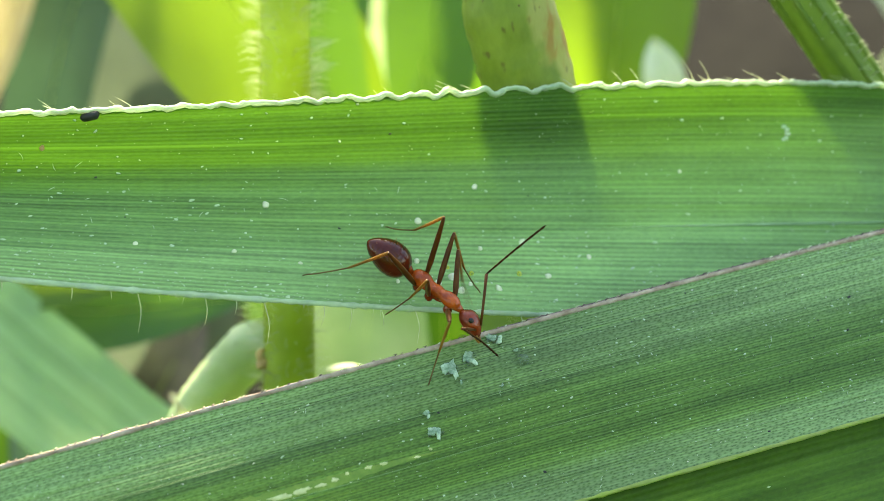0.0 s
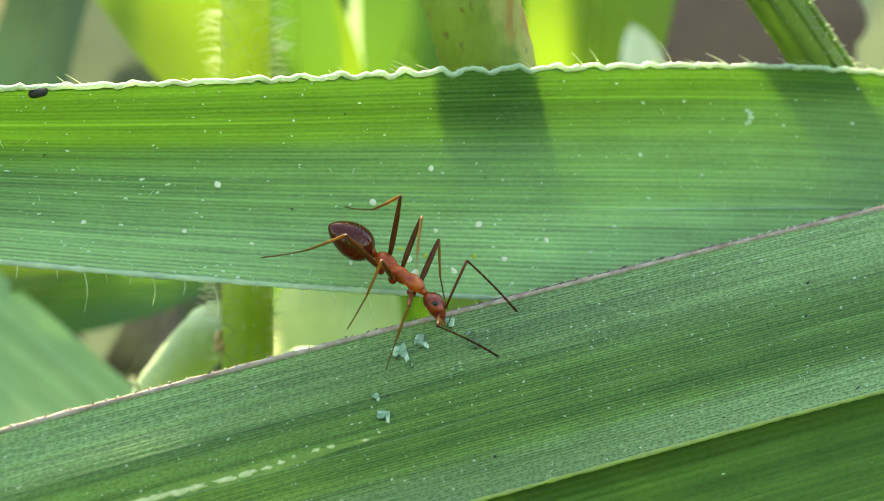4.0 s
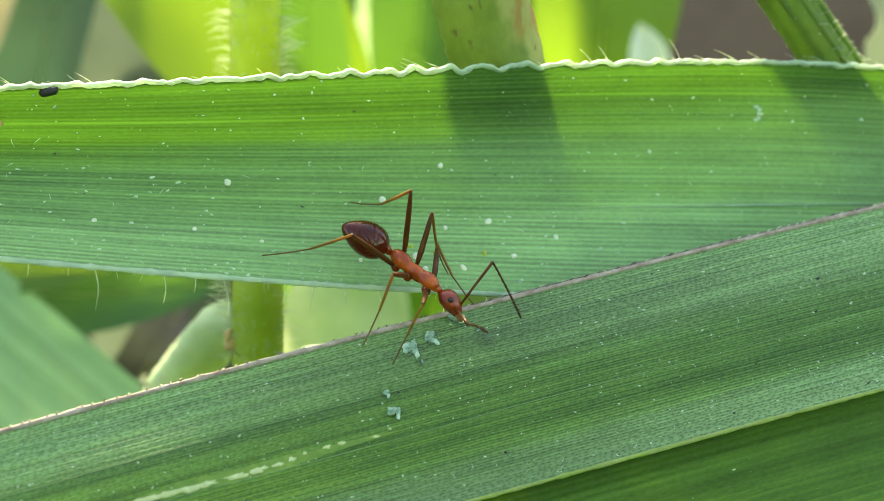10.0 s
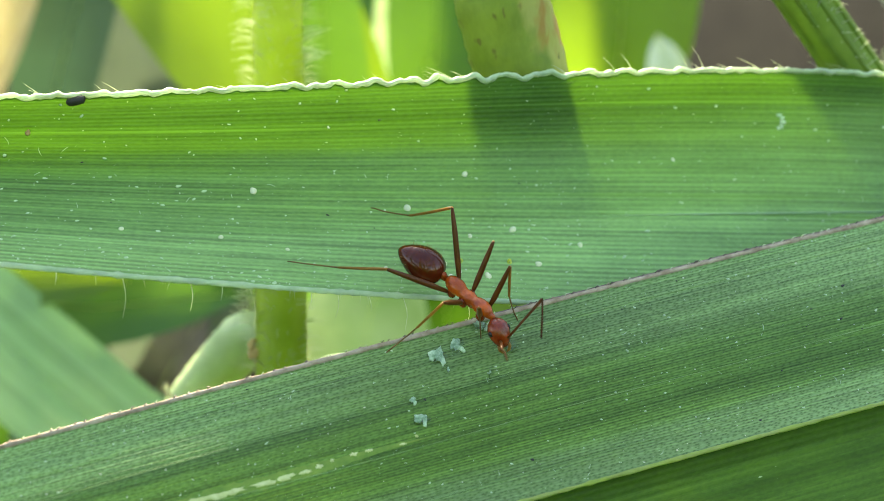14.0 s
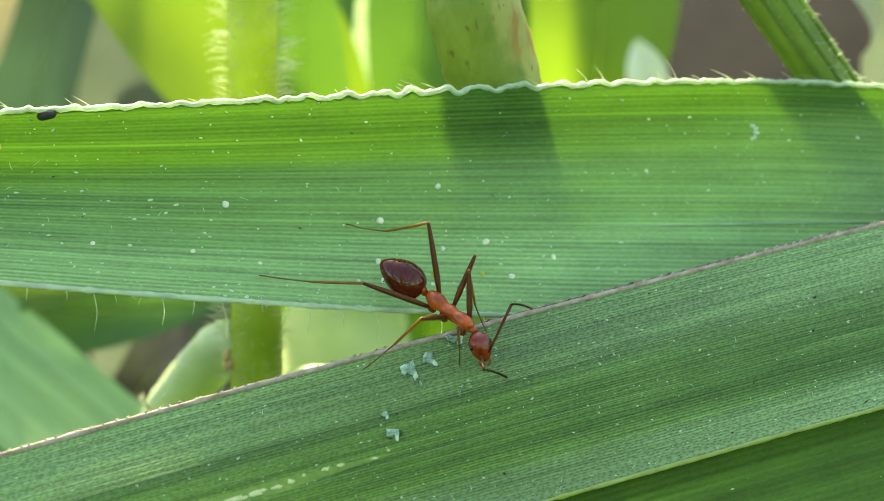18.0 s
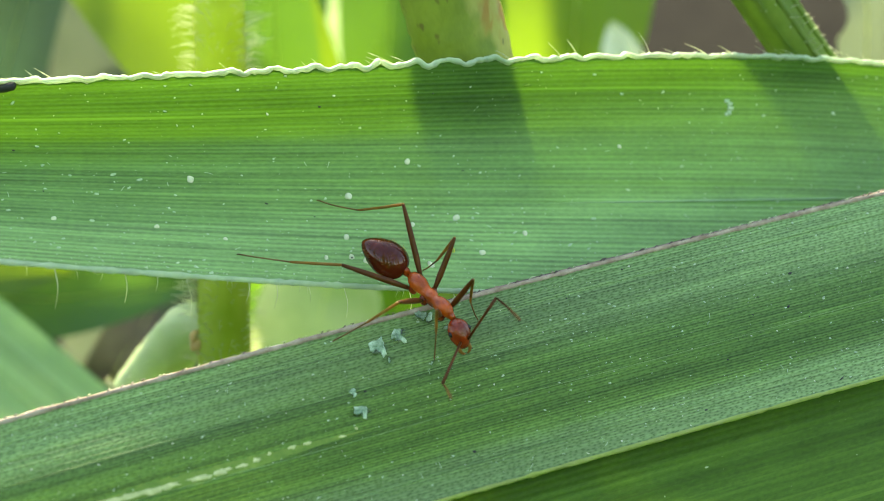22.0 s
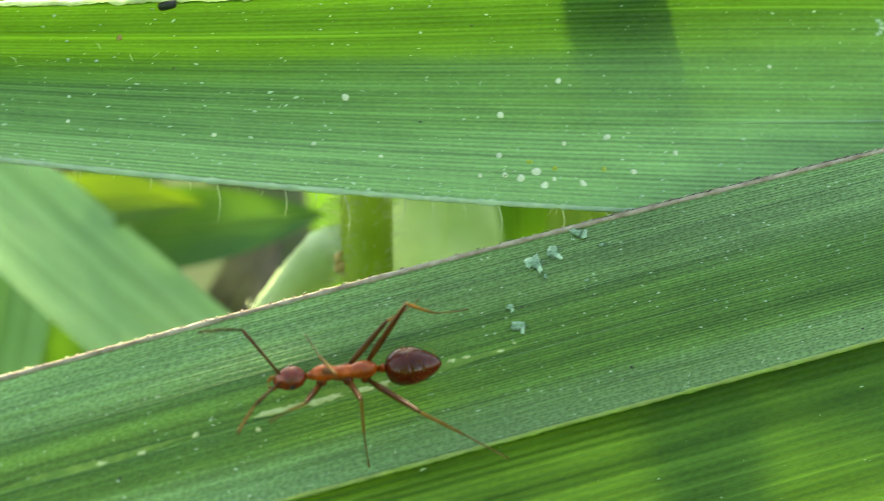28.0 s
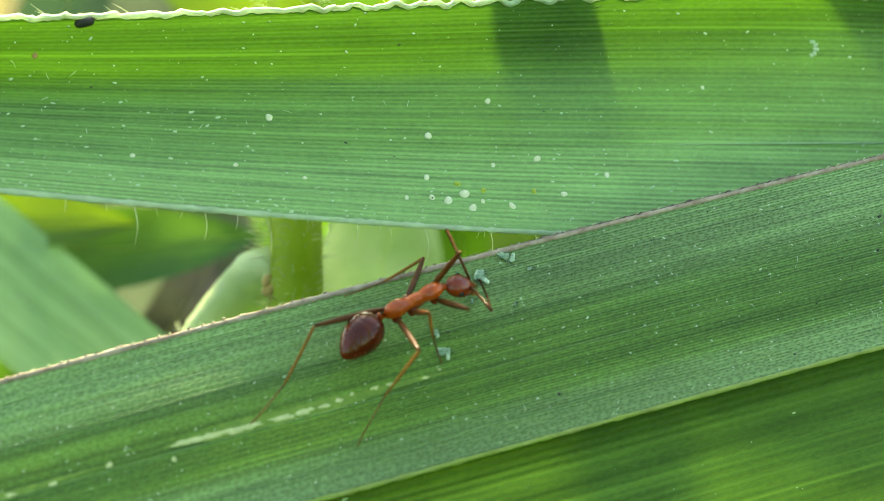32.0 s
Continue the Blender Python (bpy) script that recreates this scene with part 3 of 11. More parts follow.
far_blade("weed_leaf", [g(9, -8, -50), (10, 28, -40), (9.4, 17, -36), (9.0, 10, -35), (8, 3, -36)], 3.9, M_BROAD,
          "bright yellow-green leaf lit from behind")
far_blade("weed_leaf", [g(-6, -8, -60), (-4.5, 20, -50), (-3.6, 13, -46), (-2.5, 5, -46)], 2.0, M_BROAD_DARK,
          "green leaf with its shade put into a darker colour")
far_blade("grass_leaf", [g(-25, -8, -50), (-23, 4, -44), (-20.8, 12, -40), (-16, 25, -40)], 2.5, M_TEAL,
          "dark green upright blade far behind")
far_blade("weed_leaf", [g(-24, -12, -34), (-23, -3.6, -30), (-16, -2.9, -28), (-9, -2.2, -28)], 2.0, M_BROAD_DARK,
          "green leaf with its shade put into a darker colour")
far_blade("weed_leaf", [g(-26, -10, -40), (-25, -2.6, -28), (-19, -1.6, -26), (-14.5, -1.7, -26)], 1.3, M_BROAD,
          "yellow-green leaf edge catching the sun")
far_blade("weed_leaf", [g(-30, -18, -34), (-26, -12, -30), (-24.5, -6, -28), (-24, 0, -28)], 2.6, M_BLADE_BACK,
          "pale green leaf low among the stems")
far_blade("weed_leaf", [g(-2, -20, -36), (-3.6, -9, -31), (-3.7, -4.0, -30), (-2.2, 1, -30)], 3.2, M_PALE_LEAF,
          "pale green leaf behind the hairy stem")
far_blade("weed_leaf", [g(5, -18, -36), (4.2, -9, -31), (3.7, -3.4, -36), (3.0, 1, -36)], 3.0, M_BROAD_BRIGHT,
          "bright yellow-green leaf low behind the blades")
far_blade("grass_leaf", [g(-2.5, -10, -60), (-3.2, 6, -44), (-2.8, 12.5, -42), (-2.0, 24, -42)], 1.3, M_EDGE_SOFT,
          "pale blade standing far behind")
far_blade("grass_leaf", [g(-36, 0, -60), (-27, 6, -42), (-23.6, 11.7, -38), (-21, 20, -38)], 1.2, M_STRAW,
          "dry straw-coloured blade standing far behind")
far_blade("dry_leaf", [g(-17, 2, -70), (-18.5, 7, -62), (-18.5, 11, -60), (-17, 15, -60)], 3.2, M_LITTER,
          "grey-brown dry leaf lying far behind")
far_blade("weed_leaf", [g(-20, -4, -66), (-19, 6, -60), (-18, 13, -58), (-16, 24, -58)], 5.0, M_GREY,
          "grey-green blurred leaf far behind")
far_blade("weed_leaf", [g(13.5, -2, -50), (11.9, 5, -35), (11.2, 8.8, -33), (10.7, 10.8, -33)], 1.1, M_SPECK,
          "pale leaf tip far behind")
far_blade("grass_leaf", [g(26, -6, -40), (21, 9, -24), (18.4, 12.5, -20), (14, 17, -20)], 1.5, M_GREY,
          "grey-green blade crossing far behind")
far_blade("dry_leaf", [g(-15, -14, -40), (-15.5, -10, -34), (-13.4, -5.6, -32), (-11.8, -3.2, -32)], 1.5, M_LITTER,
          "pinkish brown dry leaf on the soil behind")
far_blade("weed_leaf", [g(-4, -8, -40), (-5.3, 3, -31), (-5.7, 8.5, -29.5), (-6.2, 18, -29.5)], 2.1, M_BROAD_MID,
          "mid-green leaf behind the hairy stem")
far_blade("weed_leaf", [g(0.5, -8, -40), (0.0, 2, -31), (-0.5, 6.5, -29.5), (-1.0, 9.2, -29.5)], 1.4, M_BROAD_MID,
          "mid-green leaf beside the thick stem")
far_blade("weed_leaf", [(-5.1, 2.6, -6.0), (-5.6, 3.0, -8.0), (-7.0, 3.2, -11.0), (-8.6, 2.8, -14.5)], 2.2, M_BROAD,
          "unseen green leaf added to shade the hairy stem", face=(0, 1, 0.35))
rng_far = random.Random(17)
for i in range(46):
    w = rng_far.uniform(-95, -58)
    k = (45.3 - w) / 45.3
    u, v = rng_far.uniform(-17, 17) * k, rng_far.uniform(-9, 9) * k
    if u > 5 * k and v > -2 * k or u < -7.5 * k and v > -3 * k or -10 * k < u < -6 * k and -6 * k < v < -2 * k:
        continue
    lean = rng_far.uniform(-14, 14)
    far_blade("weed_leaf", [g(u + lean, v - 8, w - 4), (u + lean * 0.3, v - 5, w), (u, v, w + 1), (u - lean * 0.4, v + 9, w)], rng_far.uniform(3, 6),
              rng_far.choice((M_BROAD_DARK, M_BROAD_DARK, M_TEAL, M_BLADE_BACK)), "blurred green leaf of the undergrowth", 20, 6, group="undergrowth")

# unseen blades added to arch beside and above the camera, breaking up glossy reflections
for root, top, tip, half in (((70, -60), (45, -35, 150), (-10, -10, 185), 6.5), ((-80, -70), (-60, -40, 140), (-20, -25, 190), 6.0), ((40, -130), (30, -95, 130), (10, -60, 180), 5.5),
                             ((-30, -140), (-28, -105, 140), (-15, -55, 200), 6.0), ((95, -10), (80, 0, 120), (40, 20, 175), 6.0), ((-100, -15), (-85, -5, 120), (-50, 15, 170), 6.0),
                             ((10, -170), (0, -120, 100), (-20, -100, 170), 7.0)):
    back = BASE.inverted()
    spine = [back @ (Vector(q) * MM) / MM for q in ((root[0], root[1], -2), ((root[0] + top[0]) / 2, (root[1] + top[1]) / 2, top[2] * 0.45), top, tip)]
    far_blade("grass_leaf", spine, half, M_BLADE_UNDER, "unseen arching grass blade added to break up reflections", 40, 8, group="tall blades around", face=(0.1, -0.8, 1))
rng_tall = random.Random(23)
for k in range(14):
    x, y = -150 + 22 * k + rng_tall.uniform(-8, 8), rng_tall.uniform(-190, -110)
    high, lean = rng_tall.uniform(110, 175), rng_tall.uniform(-35, 35)
    spine = [back @ (Vector(q) * MM) / MM for q in ((x, y, -2), (x + lean * 0.2, y + 4, high * 0.5), (x + lean * 0.6, y + 12, high * 0.9), (x + lean * 1.3, y + 30, high))]
    far_blade("grass_leaf", spine, rng_tall.uniform(6, 9), M_BLADE_UNDER, "unseen tall grass blade added to darken reflected sky", 30, 6, group="tall blades around", face=(0.1, -0.8, 1))


# ---- ground ----
def ground():
    verts, faces = [], []
    rings = [0.0, 0.004, 0.008, 0.012, 0.016, 0.02, 0.025, 0.03, 0.036, 0.043, 0.05, 0.06, 0.07, 0.085, 0.1, 0.13, 0.17, 0.22, 0.3, 0.45, 0.7, 1.2, 2.5, 6, 15, 40, 120, 400, 1500]
    m = 96
    for r in rings:
        for k in range(m):
            t = 2 * math.pi * k / m
            x, y = r * math.cos(t), 0.04 + r * math.sin(t)
            h = 0.004 * noise.noise((x * 60, y * 60, 0)) + 0.002 * noise.noise((x * 220, y * 220, 3)) if r < 1 else 0
            verts.append((x, y, h - 0.003))
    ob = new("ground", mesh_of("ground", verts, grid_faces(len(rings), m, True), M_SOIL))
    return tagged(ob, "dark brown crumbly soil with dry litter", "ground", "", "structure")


ground()


# ---- hairs, teeth and marks on the near blades ----
def on_upper(u, v):
    a, b = upper_bottom(u), upper_top(u)
    return upper_point(u, (v - a) / (b - a))


def on_lower(u, v):
    a, b = lower_bottom(u), lower_top(u)
    return lower_point(u, (v - a) / (b - a))


def hair(parent, root, tip, radius=0.016, bend=0.1):
    a, b = Vector(root), Vector(tip)
    mid = (a + b) / 2 + Vector((bend * (b - a).length, 0, 0.08))
    v, f = tube(line([a, mid, b], 6), [radius, radius * 0.9, radius * 0.8, radius * 0.65, radius * 0.5, radius * 0.25], 5)
    return part("hair", v, f, M_HAIR, parent)


rng = random.Random(11)
for u, du, dv in ((-10.3, -0.45, 0.32), (-8.3, -0.5, 0.3), (0.6, -0.75, 0.32), (0.3, -0.5, 0.22), (1.0, -0.5, 0.2), (5.4, -0.4, 0.42), (5.9, -0.35, 0.5),
                  (7.6, -0.42, 0.75), (8.1, -0.38, 0.68), (9.9, -0.75, 0.35), (10.7, -0.5, 0.3), (3.9, -0.45, 0.25), (11.9, -0.5, 0.3), (12.8, -0.6, 0.25), (13.6, -0.4, 0.3)):
    p = upper_point(u, 1.0)
    hair(upper_blade, p, p + Vector((du, dv, 0.15)), 0.011, 0.03)
for i in range(26):
    u = rng.uniform(-15, 15)
    p = upper_point(u, 1.0)
    hair(upper_blade, p, p + Vector((rng.uniform(-0.45, -0.1), rng.uniform(0.08, 0.28), rng.uniform(-0.2, 0.3))), 0.008, 0.03)
for u, n in ((-8.0, 1.1), (-11.3, 0.35), (-4.8, 1.25), (-6.3, 0.8), (-0.75, 0.95), (-2.5, 0.7), (-1.7, 0.5), (1.0, 0.75), (-3.2, 0.6), (-9.6, 0.4), (-5.5, 0.45), (2.2, 0.4)):
    p = upper_point(u, 0.0)
    hair(upper_blade, p, p + Vector((rng.uniform(-0.08, 0.12), -n, rng.uniform(-0.25, 0.1))), 0.015)
for i in range(34):
    u = rng.uniform(-15, 3)
    p = upper_point(u, 0.0)
    hair(upper_blade, p, p + Vector((rng.uniform(-0.1, 0.12), -rng.uniform(0.08, 0.32), rng.uniform(-0.1, 0.1))), 0.009)
# short forward teeth along the dry margin
for i in range(110):
    u = -16 + 32 * (i + rng.random()) / 110
    p = lower_point(u, 1.0) + Vector((0, 0.035, 0.03))
    big = rng.random() < 0.25
    h = rng.uniform(0.06, 0.11) if big else rng.uniform(0.02, 0.05)
    side = -1 if u < 2 else 1
    along = Vector((1, 0.25, -0.28)).normalized()
    v, f = tube([p - along * 0.07, p + Vector((0, 0.05, 0.02)), p + along * side * h * 1.4 + Vector((0, h * 0.6, 0.0))], [0.016, 0.020, 0.004], 5)
    part("tooth", v, f, rng.choice((M_HAIR, M_HAIR, M_EDGE_TEETH, M_EDGE_TEETH, M_EDGE_PINK)), lower_blade)


def flake(c, normal, size, seed, thick=0.05, points=11, stretch=1.0, turn=0.0, even=0):
    """A low rounded patch with an uneven outline, lying on a surface."""
    r = random.Random(seed)
    n = Vector(normal).normalized()
    a = n.cross(Vector((0, 1, 0))).normalized()
    b = n.cross(a)
    a, b = a * math.cos(turn) + b * math.sin(turn), b * math.cos(turn) - a * math.sin(turn)
    rad = [size * r.uniform(0.55, 1.25) for _ in range(points)]
    for _ in range(even):
        rad = [(rad[k - 1] + 2 * rad[k] + rad[(k + 1) % points]) / 4 for k in range(points)]
    verts = []
    for level, grow in ((-0.02, 1.0), (thick * 0.6, 0.92), (thick, 0.6)):
        for k in range(points):
            t = 2 * math.pi * k / points
            verts.append(Vector(c) + a * (rad[k] * grow * stretch * math.cos(t)) + b * (rad[k] * grow * math.sin(t)) + n * level)
    verts.append(Vector(c) + n * thick * 1.1)
    top = len(verts) - 1
    faces = grid_faces(3, points, True)
    faces += [(2 * points + k, 2 * points + (k + 1) % points, top) for k in range(points)]
    faces.append(tuple(range(points))[::-1])
    return verts, faces


# the pale vein along the shaded end of the upper blade
v, f = tube([on_upper(5.0 + 0.2 * i, 0.69 + 0.0044 * i) + Vector((0, 0, 0.012)) for i in range(51)], [0.004 + 0.032 * min(1, i / 18, (51 - i) / 6) for i in range(51)], 6)
part("vein", v, f, M_EDGE_SOFT, upper_blade, "pale raised vein")
N_UP, N_LOW = (0.29, 0.02, 1), (0.155, 0.494, 1)
SLANT = 0.245

# the pale scratch along the lower blade: a yellowish streak with a row of dry patches on it
def streak(a, b, half, seed, lift, material, label):
    """A thin ragged strip that lies on the lower blade, pointed at both ends."""
    n, verts = 70, []
    for i in range(n + 1):
        x = i / n
        u, v = a[0] + (b[0] - a[0]) * x, a[1] + (b[1] - a[1]) * x + 0.02 * math.sin(9 * x)
        h = half * min(1, 5 * x, 2.2 * (1 - x)) + 0.004
        for y in (h * (0.9 + 0.5 * noise.noise((5 * u, seed, 0))), 0.3 * h, -0.3 * h, -h * (0.9 + 0.5 * noise.noise((5 * u, seed, 9)))):
            p = on_lower(u, v + y)
            p.z += lift if abs(y) < 0.35 * h else 0.002
            verts.append(p)
    part("scratch", verts, grid_faces(n + 1, 4), material, lower_blade, label)


streak((-7.0, -6.95), (0.1, -5.22), 0.18, 3, 0.012, M_SCAR_DIM, "yellowish streak round the scratch")
streak((-12.6, -8.45), (-8.0, -7.27), 0.10, 4, 0.012, M_SCAR_DIM, "yellowish streak round the scratch")
for i, (u, v, s, long) in enumerate(((-6.34, -6.80, 0.085, 3.6), (-5.86, -6.69, 0.095, 3.4), (-5.31, -6.57, 0.10, 3.4), (-4.83, -6.46, 0.085, 3.0), (-4.14, -6.29, 0.10, 2.6),
                                     (-3.58, -6.14, 0.085, 2.3), (-3.1, -6.03, 0.06, 2.2), (-2.75, -5.9, 0.075, 1.6), (-2.45, -5.76, 0.06, 0.8))):
    vv, ff = flake(on_lower(u, v), N_LOW, s, i, 0.03, 16, long * 1.3, SLANT)
    part("scratch", vv, ff, M_SCAR, lower_blade, "pale dry scratch")
for i, (u, v, s, long) in enumerate(((-1.9, -5.62, 0.06, 2.0), (-1.52, -5.54, 0.045, 3.0), (-0.66, -5.39, 0.04, 3.0), (-0.3, -5.2, 0.04, 1.4), (-8.08, -7.29, 0.08, 1.5), (-9.33, -7.68, 0.07, 2.0),
                                     (-10.25, -7.89, 0.06, 2.4), (-6.59, -7.18, 0.08, 1.1))):
    vv, ff = flake(on_lower(u, v), N_LOW, s, 40 + i, 0.03, 14, long, SLANT)
    part("scratch", vv, ff, M_SCAR, lower_blade, "faint yellowish scratch")

vv, ff = merged([flake(on_upper(10.53 + 0.16 * math.sin(a), 3.63 + 0.2 * math.cos(a)), N_UP, 0.095, k, 0.010) for k, a in enumerate((0.2, 0.9, 1.6, 2.3, 3.0))])
part("scar", vv, ff, M_DUST, upper_blade, "pale crescent scar")
for k, (u, v) in enumerate(((-0.88, 2.5), (0.35, 2.05), (-6.0, 2.2), (4.4, 4.1), (4.0, 4.55), (4.7, 3.55))):
    vv, ff = flake(on_upper(u, v), N_UP, 0.022, 70 + k, 0.012, 9, 5.5 if k > 2 else 1.2, 0.2 if k > 2 else 1.4)
    part("scar", vv, ff, M_SCAR_DIM, upper_blade, "faint pale scar")

# ---- specks, droplets and the dark pellet ----
for i, (u, v, r, kind) in enumerate(((-4.91, 1.28, 0.085, 0), (-0.70, 0.83, 0.075, 3), (2.32, 0.25, 0.07, 3), (-0.72, -0.32, 0.06, 0), (-1.23, -0.87, 0.05, 0), (-0.56, -0.86, 0.06, 2),
                                     (-0.13, -0.96, 0.085, 0), (0.12, -0.48, 0.06, 1), (0.32, -0.76, 0.1, 3), (0.83, -0.66, 0.06, 1), (0.80, -0.96, 0.05, 0), (0.54, -1.14, 0.08, 0),
                                     (1.61, -1.08, 0.075, 3), (2.21, -0.68, 0.065, 1), (3.05, -0.75, 0.065, 0), (-5.69, -0.03, 0.05, 0), (-8.24, 0.18, 0.045, 0), (-11.88, 0.5, 0.04, 0),
                                     (0.94, 1.85, 0.065, 0), (-10.73, 2.75, 0.06, 4), (4.3, -0.2, 0.06, 0), (1.1, 0.05, 0.05, 0), (-2.9, 3.1, 0.03, 0), (7.2, 2.4, 0.04, 0), (-3.9, -0.35, 0.045, 0))):
    p = on_upper(u, v)
    grain = thing("speck", tuple(p), ("round white speck on the upper blade", "greenish yellow speck on the upper blade", "pale ring with a dark middle on the blade",
                                      "glossy white droplet on the upper blade", "small rusty spot on the upper blade")[kind], "speck", "specks on the blades")
    mat = (M_SPECK, M_SPECK_YELLOW, M_SPECK, M_SPECK, M_STEM_RUST)[kind]
    vv, ff = flake(p, N_UP, r * 1.5, 200 + i, r * 0.6, 13, 1.15, 0.4 * i, 1)
    part("grain", vv, ff, mat, grain)
    if kind in (1, 2):
        vv, ff = flake(p + Vector((0.01, 0, r * 0.3)), N_UP, r * 0.5, 300 + i, 0.03, 10)
        part("core", vv, ff, M_SPECK_DARK if kind == 2 else M_BLADE_UP, grain)

for i, (u, v, s, long, turn) in enumerate(((0.24, -3.20, 0.26, 1.0, 0.7), (0.74, -2.92, 0.19, 1.5, 1.1), (1.42, -2.42, 0.17, 2.1, -0.35), (-0.40, -4.32, 0.11, 0.8, 0.3),
                                           (-0.18, -4.78, 0.17, 1.5, 0.2), (0.52, -3.54, 0.05, 2.8, 1.3), (2.05, -2.72, 0.07, 2.0, 0.2), (1.63, -3.62, 0.035, 5.0, 1.3))):
    p = on_lower(u, v)
    drop = thing("water_film", tuple(p), "flat glistening drop of clear liquid on the lower blade", "droplet", "droplets on the blade")
    vv, ff = flake(p, N_LOW, s, 500 + i, 0.06, 20, long, turn, 1)
    part("film", vv, ff, M_WATER, drop)
    for k in range(2 if s > 0.1 else 1):
        q = on_lower(u + s * long * (0.9 * k - 0.35) * math.cos(turn) * 0.7, v + s * (0.25 - 0.4 * k))
        vv, ff = flake(q + Vector((0, 0, 0.05)), N_LOW, s * (0.68, 0.5)[k], 540 + 7 * i + k, 0.008, 12, (1.2, 1.6)[k] + 0.3 * long, turn + 1.3 * k)
        part("sky_glint", vv, ff, M_SKY_GLINT, drop, "pale flake painted as sky glint")
sipped = thing("droplet", tuple(on_lower(2.2, -2.95)), "round glistening droplet that the ant drinks", "droplet", "droplets on the blade")
vv, ff = flake(on_lower(2.2, -2.95), N_LOW, 0.21, 640, 0.14, 20, 1.15, 0.2, 4)
part("film", vv, ff, M_WATER, sipped)

p = on_upper(-9.45, 3.60)
pellet = thing("pellet", tuple(p), "small black pellet stuck below the upper margin", "pellet")
vv, ff = tube([p + Vector((-0.2, -0.04, 0.05)), p + Vector((-0.17, -0.03, 0.1)), p + Vector((0, 0, 0.13)), p + Vector((0.16, 0.05, 0.1)), p + Vector((0.2, 0.06, 0.05))], [0.09, 0.12, 0.13, 0.13, 0.08], 10, 1.0, 0.1, rng)
part("shell", vv, ff, M_SPECK_DARK, pellet)


def dust(name, place, normal, lo, hi, count, material, size, label, seed):
    r = random.Random(seed)
    pieces = []
    for i in range(count):
        u, f = r.uniform(lo, hi), r.random() ** (2.3 if place is upper_point and name == "dust" else 1)
        p = place(u, 0.02 + 0.96 * f)
        s = size * (0.4 + 1.7 * r.random() ** 5)
        pieces.append(flake(p, normal, s, i, s * 0.4, 6, r.uniform(0.9, 2.6), r.uniform(-0.4, 0.6)))
    vv, ff = merged(pieces)
    ob = thing(name, (0, 0, 0), label, "dust", "", "stuff")
    part("grains", vv, ff, material, ob)


dust("dust", upper_point, N_UP, -17, 17, 1600, M_DUST, 0.021, "fine pale dust on the upper blade", 5)
dust("dust", lower_point, N_LOW, -17, 17, 1500, M_DUST, 0.014, "fine pale dust on the lower blade", 6)
dust("dust", lower_point, N_LOW, -17, 17, 600, M_SPECK, 0.010, "tiny white grains on the lower blade", 16)
dust("grit", upper_point, N_UP, -17, 17, 26, M_SPECK_DARK, 0.018, "fine dark grit on the upper blade", 7)
dust("grit", lower_point, N_LOW, -17, 17, 90, M_SPECK_DARK, 0.02, "fine dark grit on the lower blade", 8)
dust("dust", under_point, N_LOW, -17, 17, 160, M_DUST, 0.018, "fine pale dust on the blade beneath", 9)


def fibres(name, place, count, length, seed, label):
    """Short pale curled threads lying on a blade."""
    r = random.Random(seed)
    pieces = []
    for i in range(count):
        u, f, t, n = r.uniform(-15, 15), 0.04 + 0.8 * r.random() ** 1.4, r.uniform(0, math.pi), length * r.uniform(0.4, 1.3)
        bend = r.uniform(-0.7, 0.7)
        pts = []
        for k in range(5):
            x = k / 4 - 0.5
            p = place(u + n * x * math.cos(t), f)
            p.y += n * x * math.sin(t) + bend * n * (0.25 - x * x) * math.cos(t)
            p.x -= bend * n * (0.25 - x * x) * math.sin(t)
            p.z += 0.02
            pts.append(p)
        pieces.append(tube(pts, [0.003, 0.006, 0.008, 0.006, 0.002], 5))
    vv, ff = merged(pieces)
    ob = thing(name, (0, 0, 0), label, "fibre", "", "stuff")
    part("threads", vv, ff, M_DUST, ob)


fibres("fibre", upper_point, 36, 0.2, 41, "short pale threads lying on the upper blade")
fibres("fibre", lower_point, 26, 0.2, 42, "short pale threads lying on the lower blade")


# ---- hairs and marks on the stems ----
def bristles(ob, pts, radius, count, length, seed, lo, hi, radius_hair=0.016):
    """Soft hairs standing off a stem, joined as one mass."""
    r = random.Random(seed)
    pieces = []
    for i in range(count):
        x = r.uniform(lo, hi) * (len(pts) - 1)
        k = min(int(x), len(pts) - 2)
        p = pts[k].lerp(pts[k + 1], x - k)
        t = r.uniform(0, 2 * math.pi)
        out = Vector((math.cos(t), 0, math.sin(t)))
        n = length * r.uniform(0.5, 1.2)
        a = p + out * radius * 0.95
        b = a + out * n + Vector((0, r.uniform(-0.35, 0.5) * n, 0))
        mid = (a + b) / 2 + Vector((0, 0.12 * n, 0))
        pieces.append(tube([a, mid, b], [radius_hair, radius_hair * 0.8, radius_hair * 0.3], 4))
    vv, ff = merged(pieces)
    tagged(part("hairs", vv, ff, M_HAIR, ob, "soft whitish hairs"), kind="stuff")


bristles(hairy_stem, hairy_line, 0.86, 1500, 0.75, 21, 0.27, 0.82, 0.010)
for k in range(9):
    a = Vector((-4.35, 5.6 + 0.16 * k, -5.1 + 0.1 * (k % 3)))
    b = a + Vector((0.75 + 0.1 * (k % 4), 0.25 - 0.11 * (k % 5), 0.9))
    hair(hairy_stem, a, b, 0.022, -0.12)
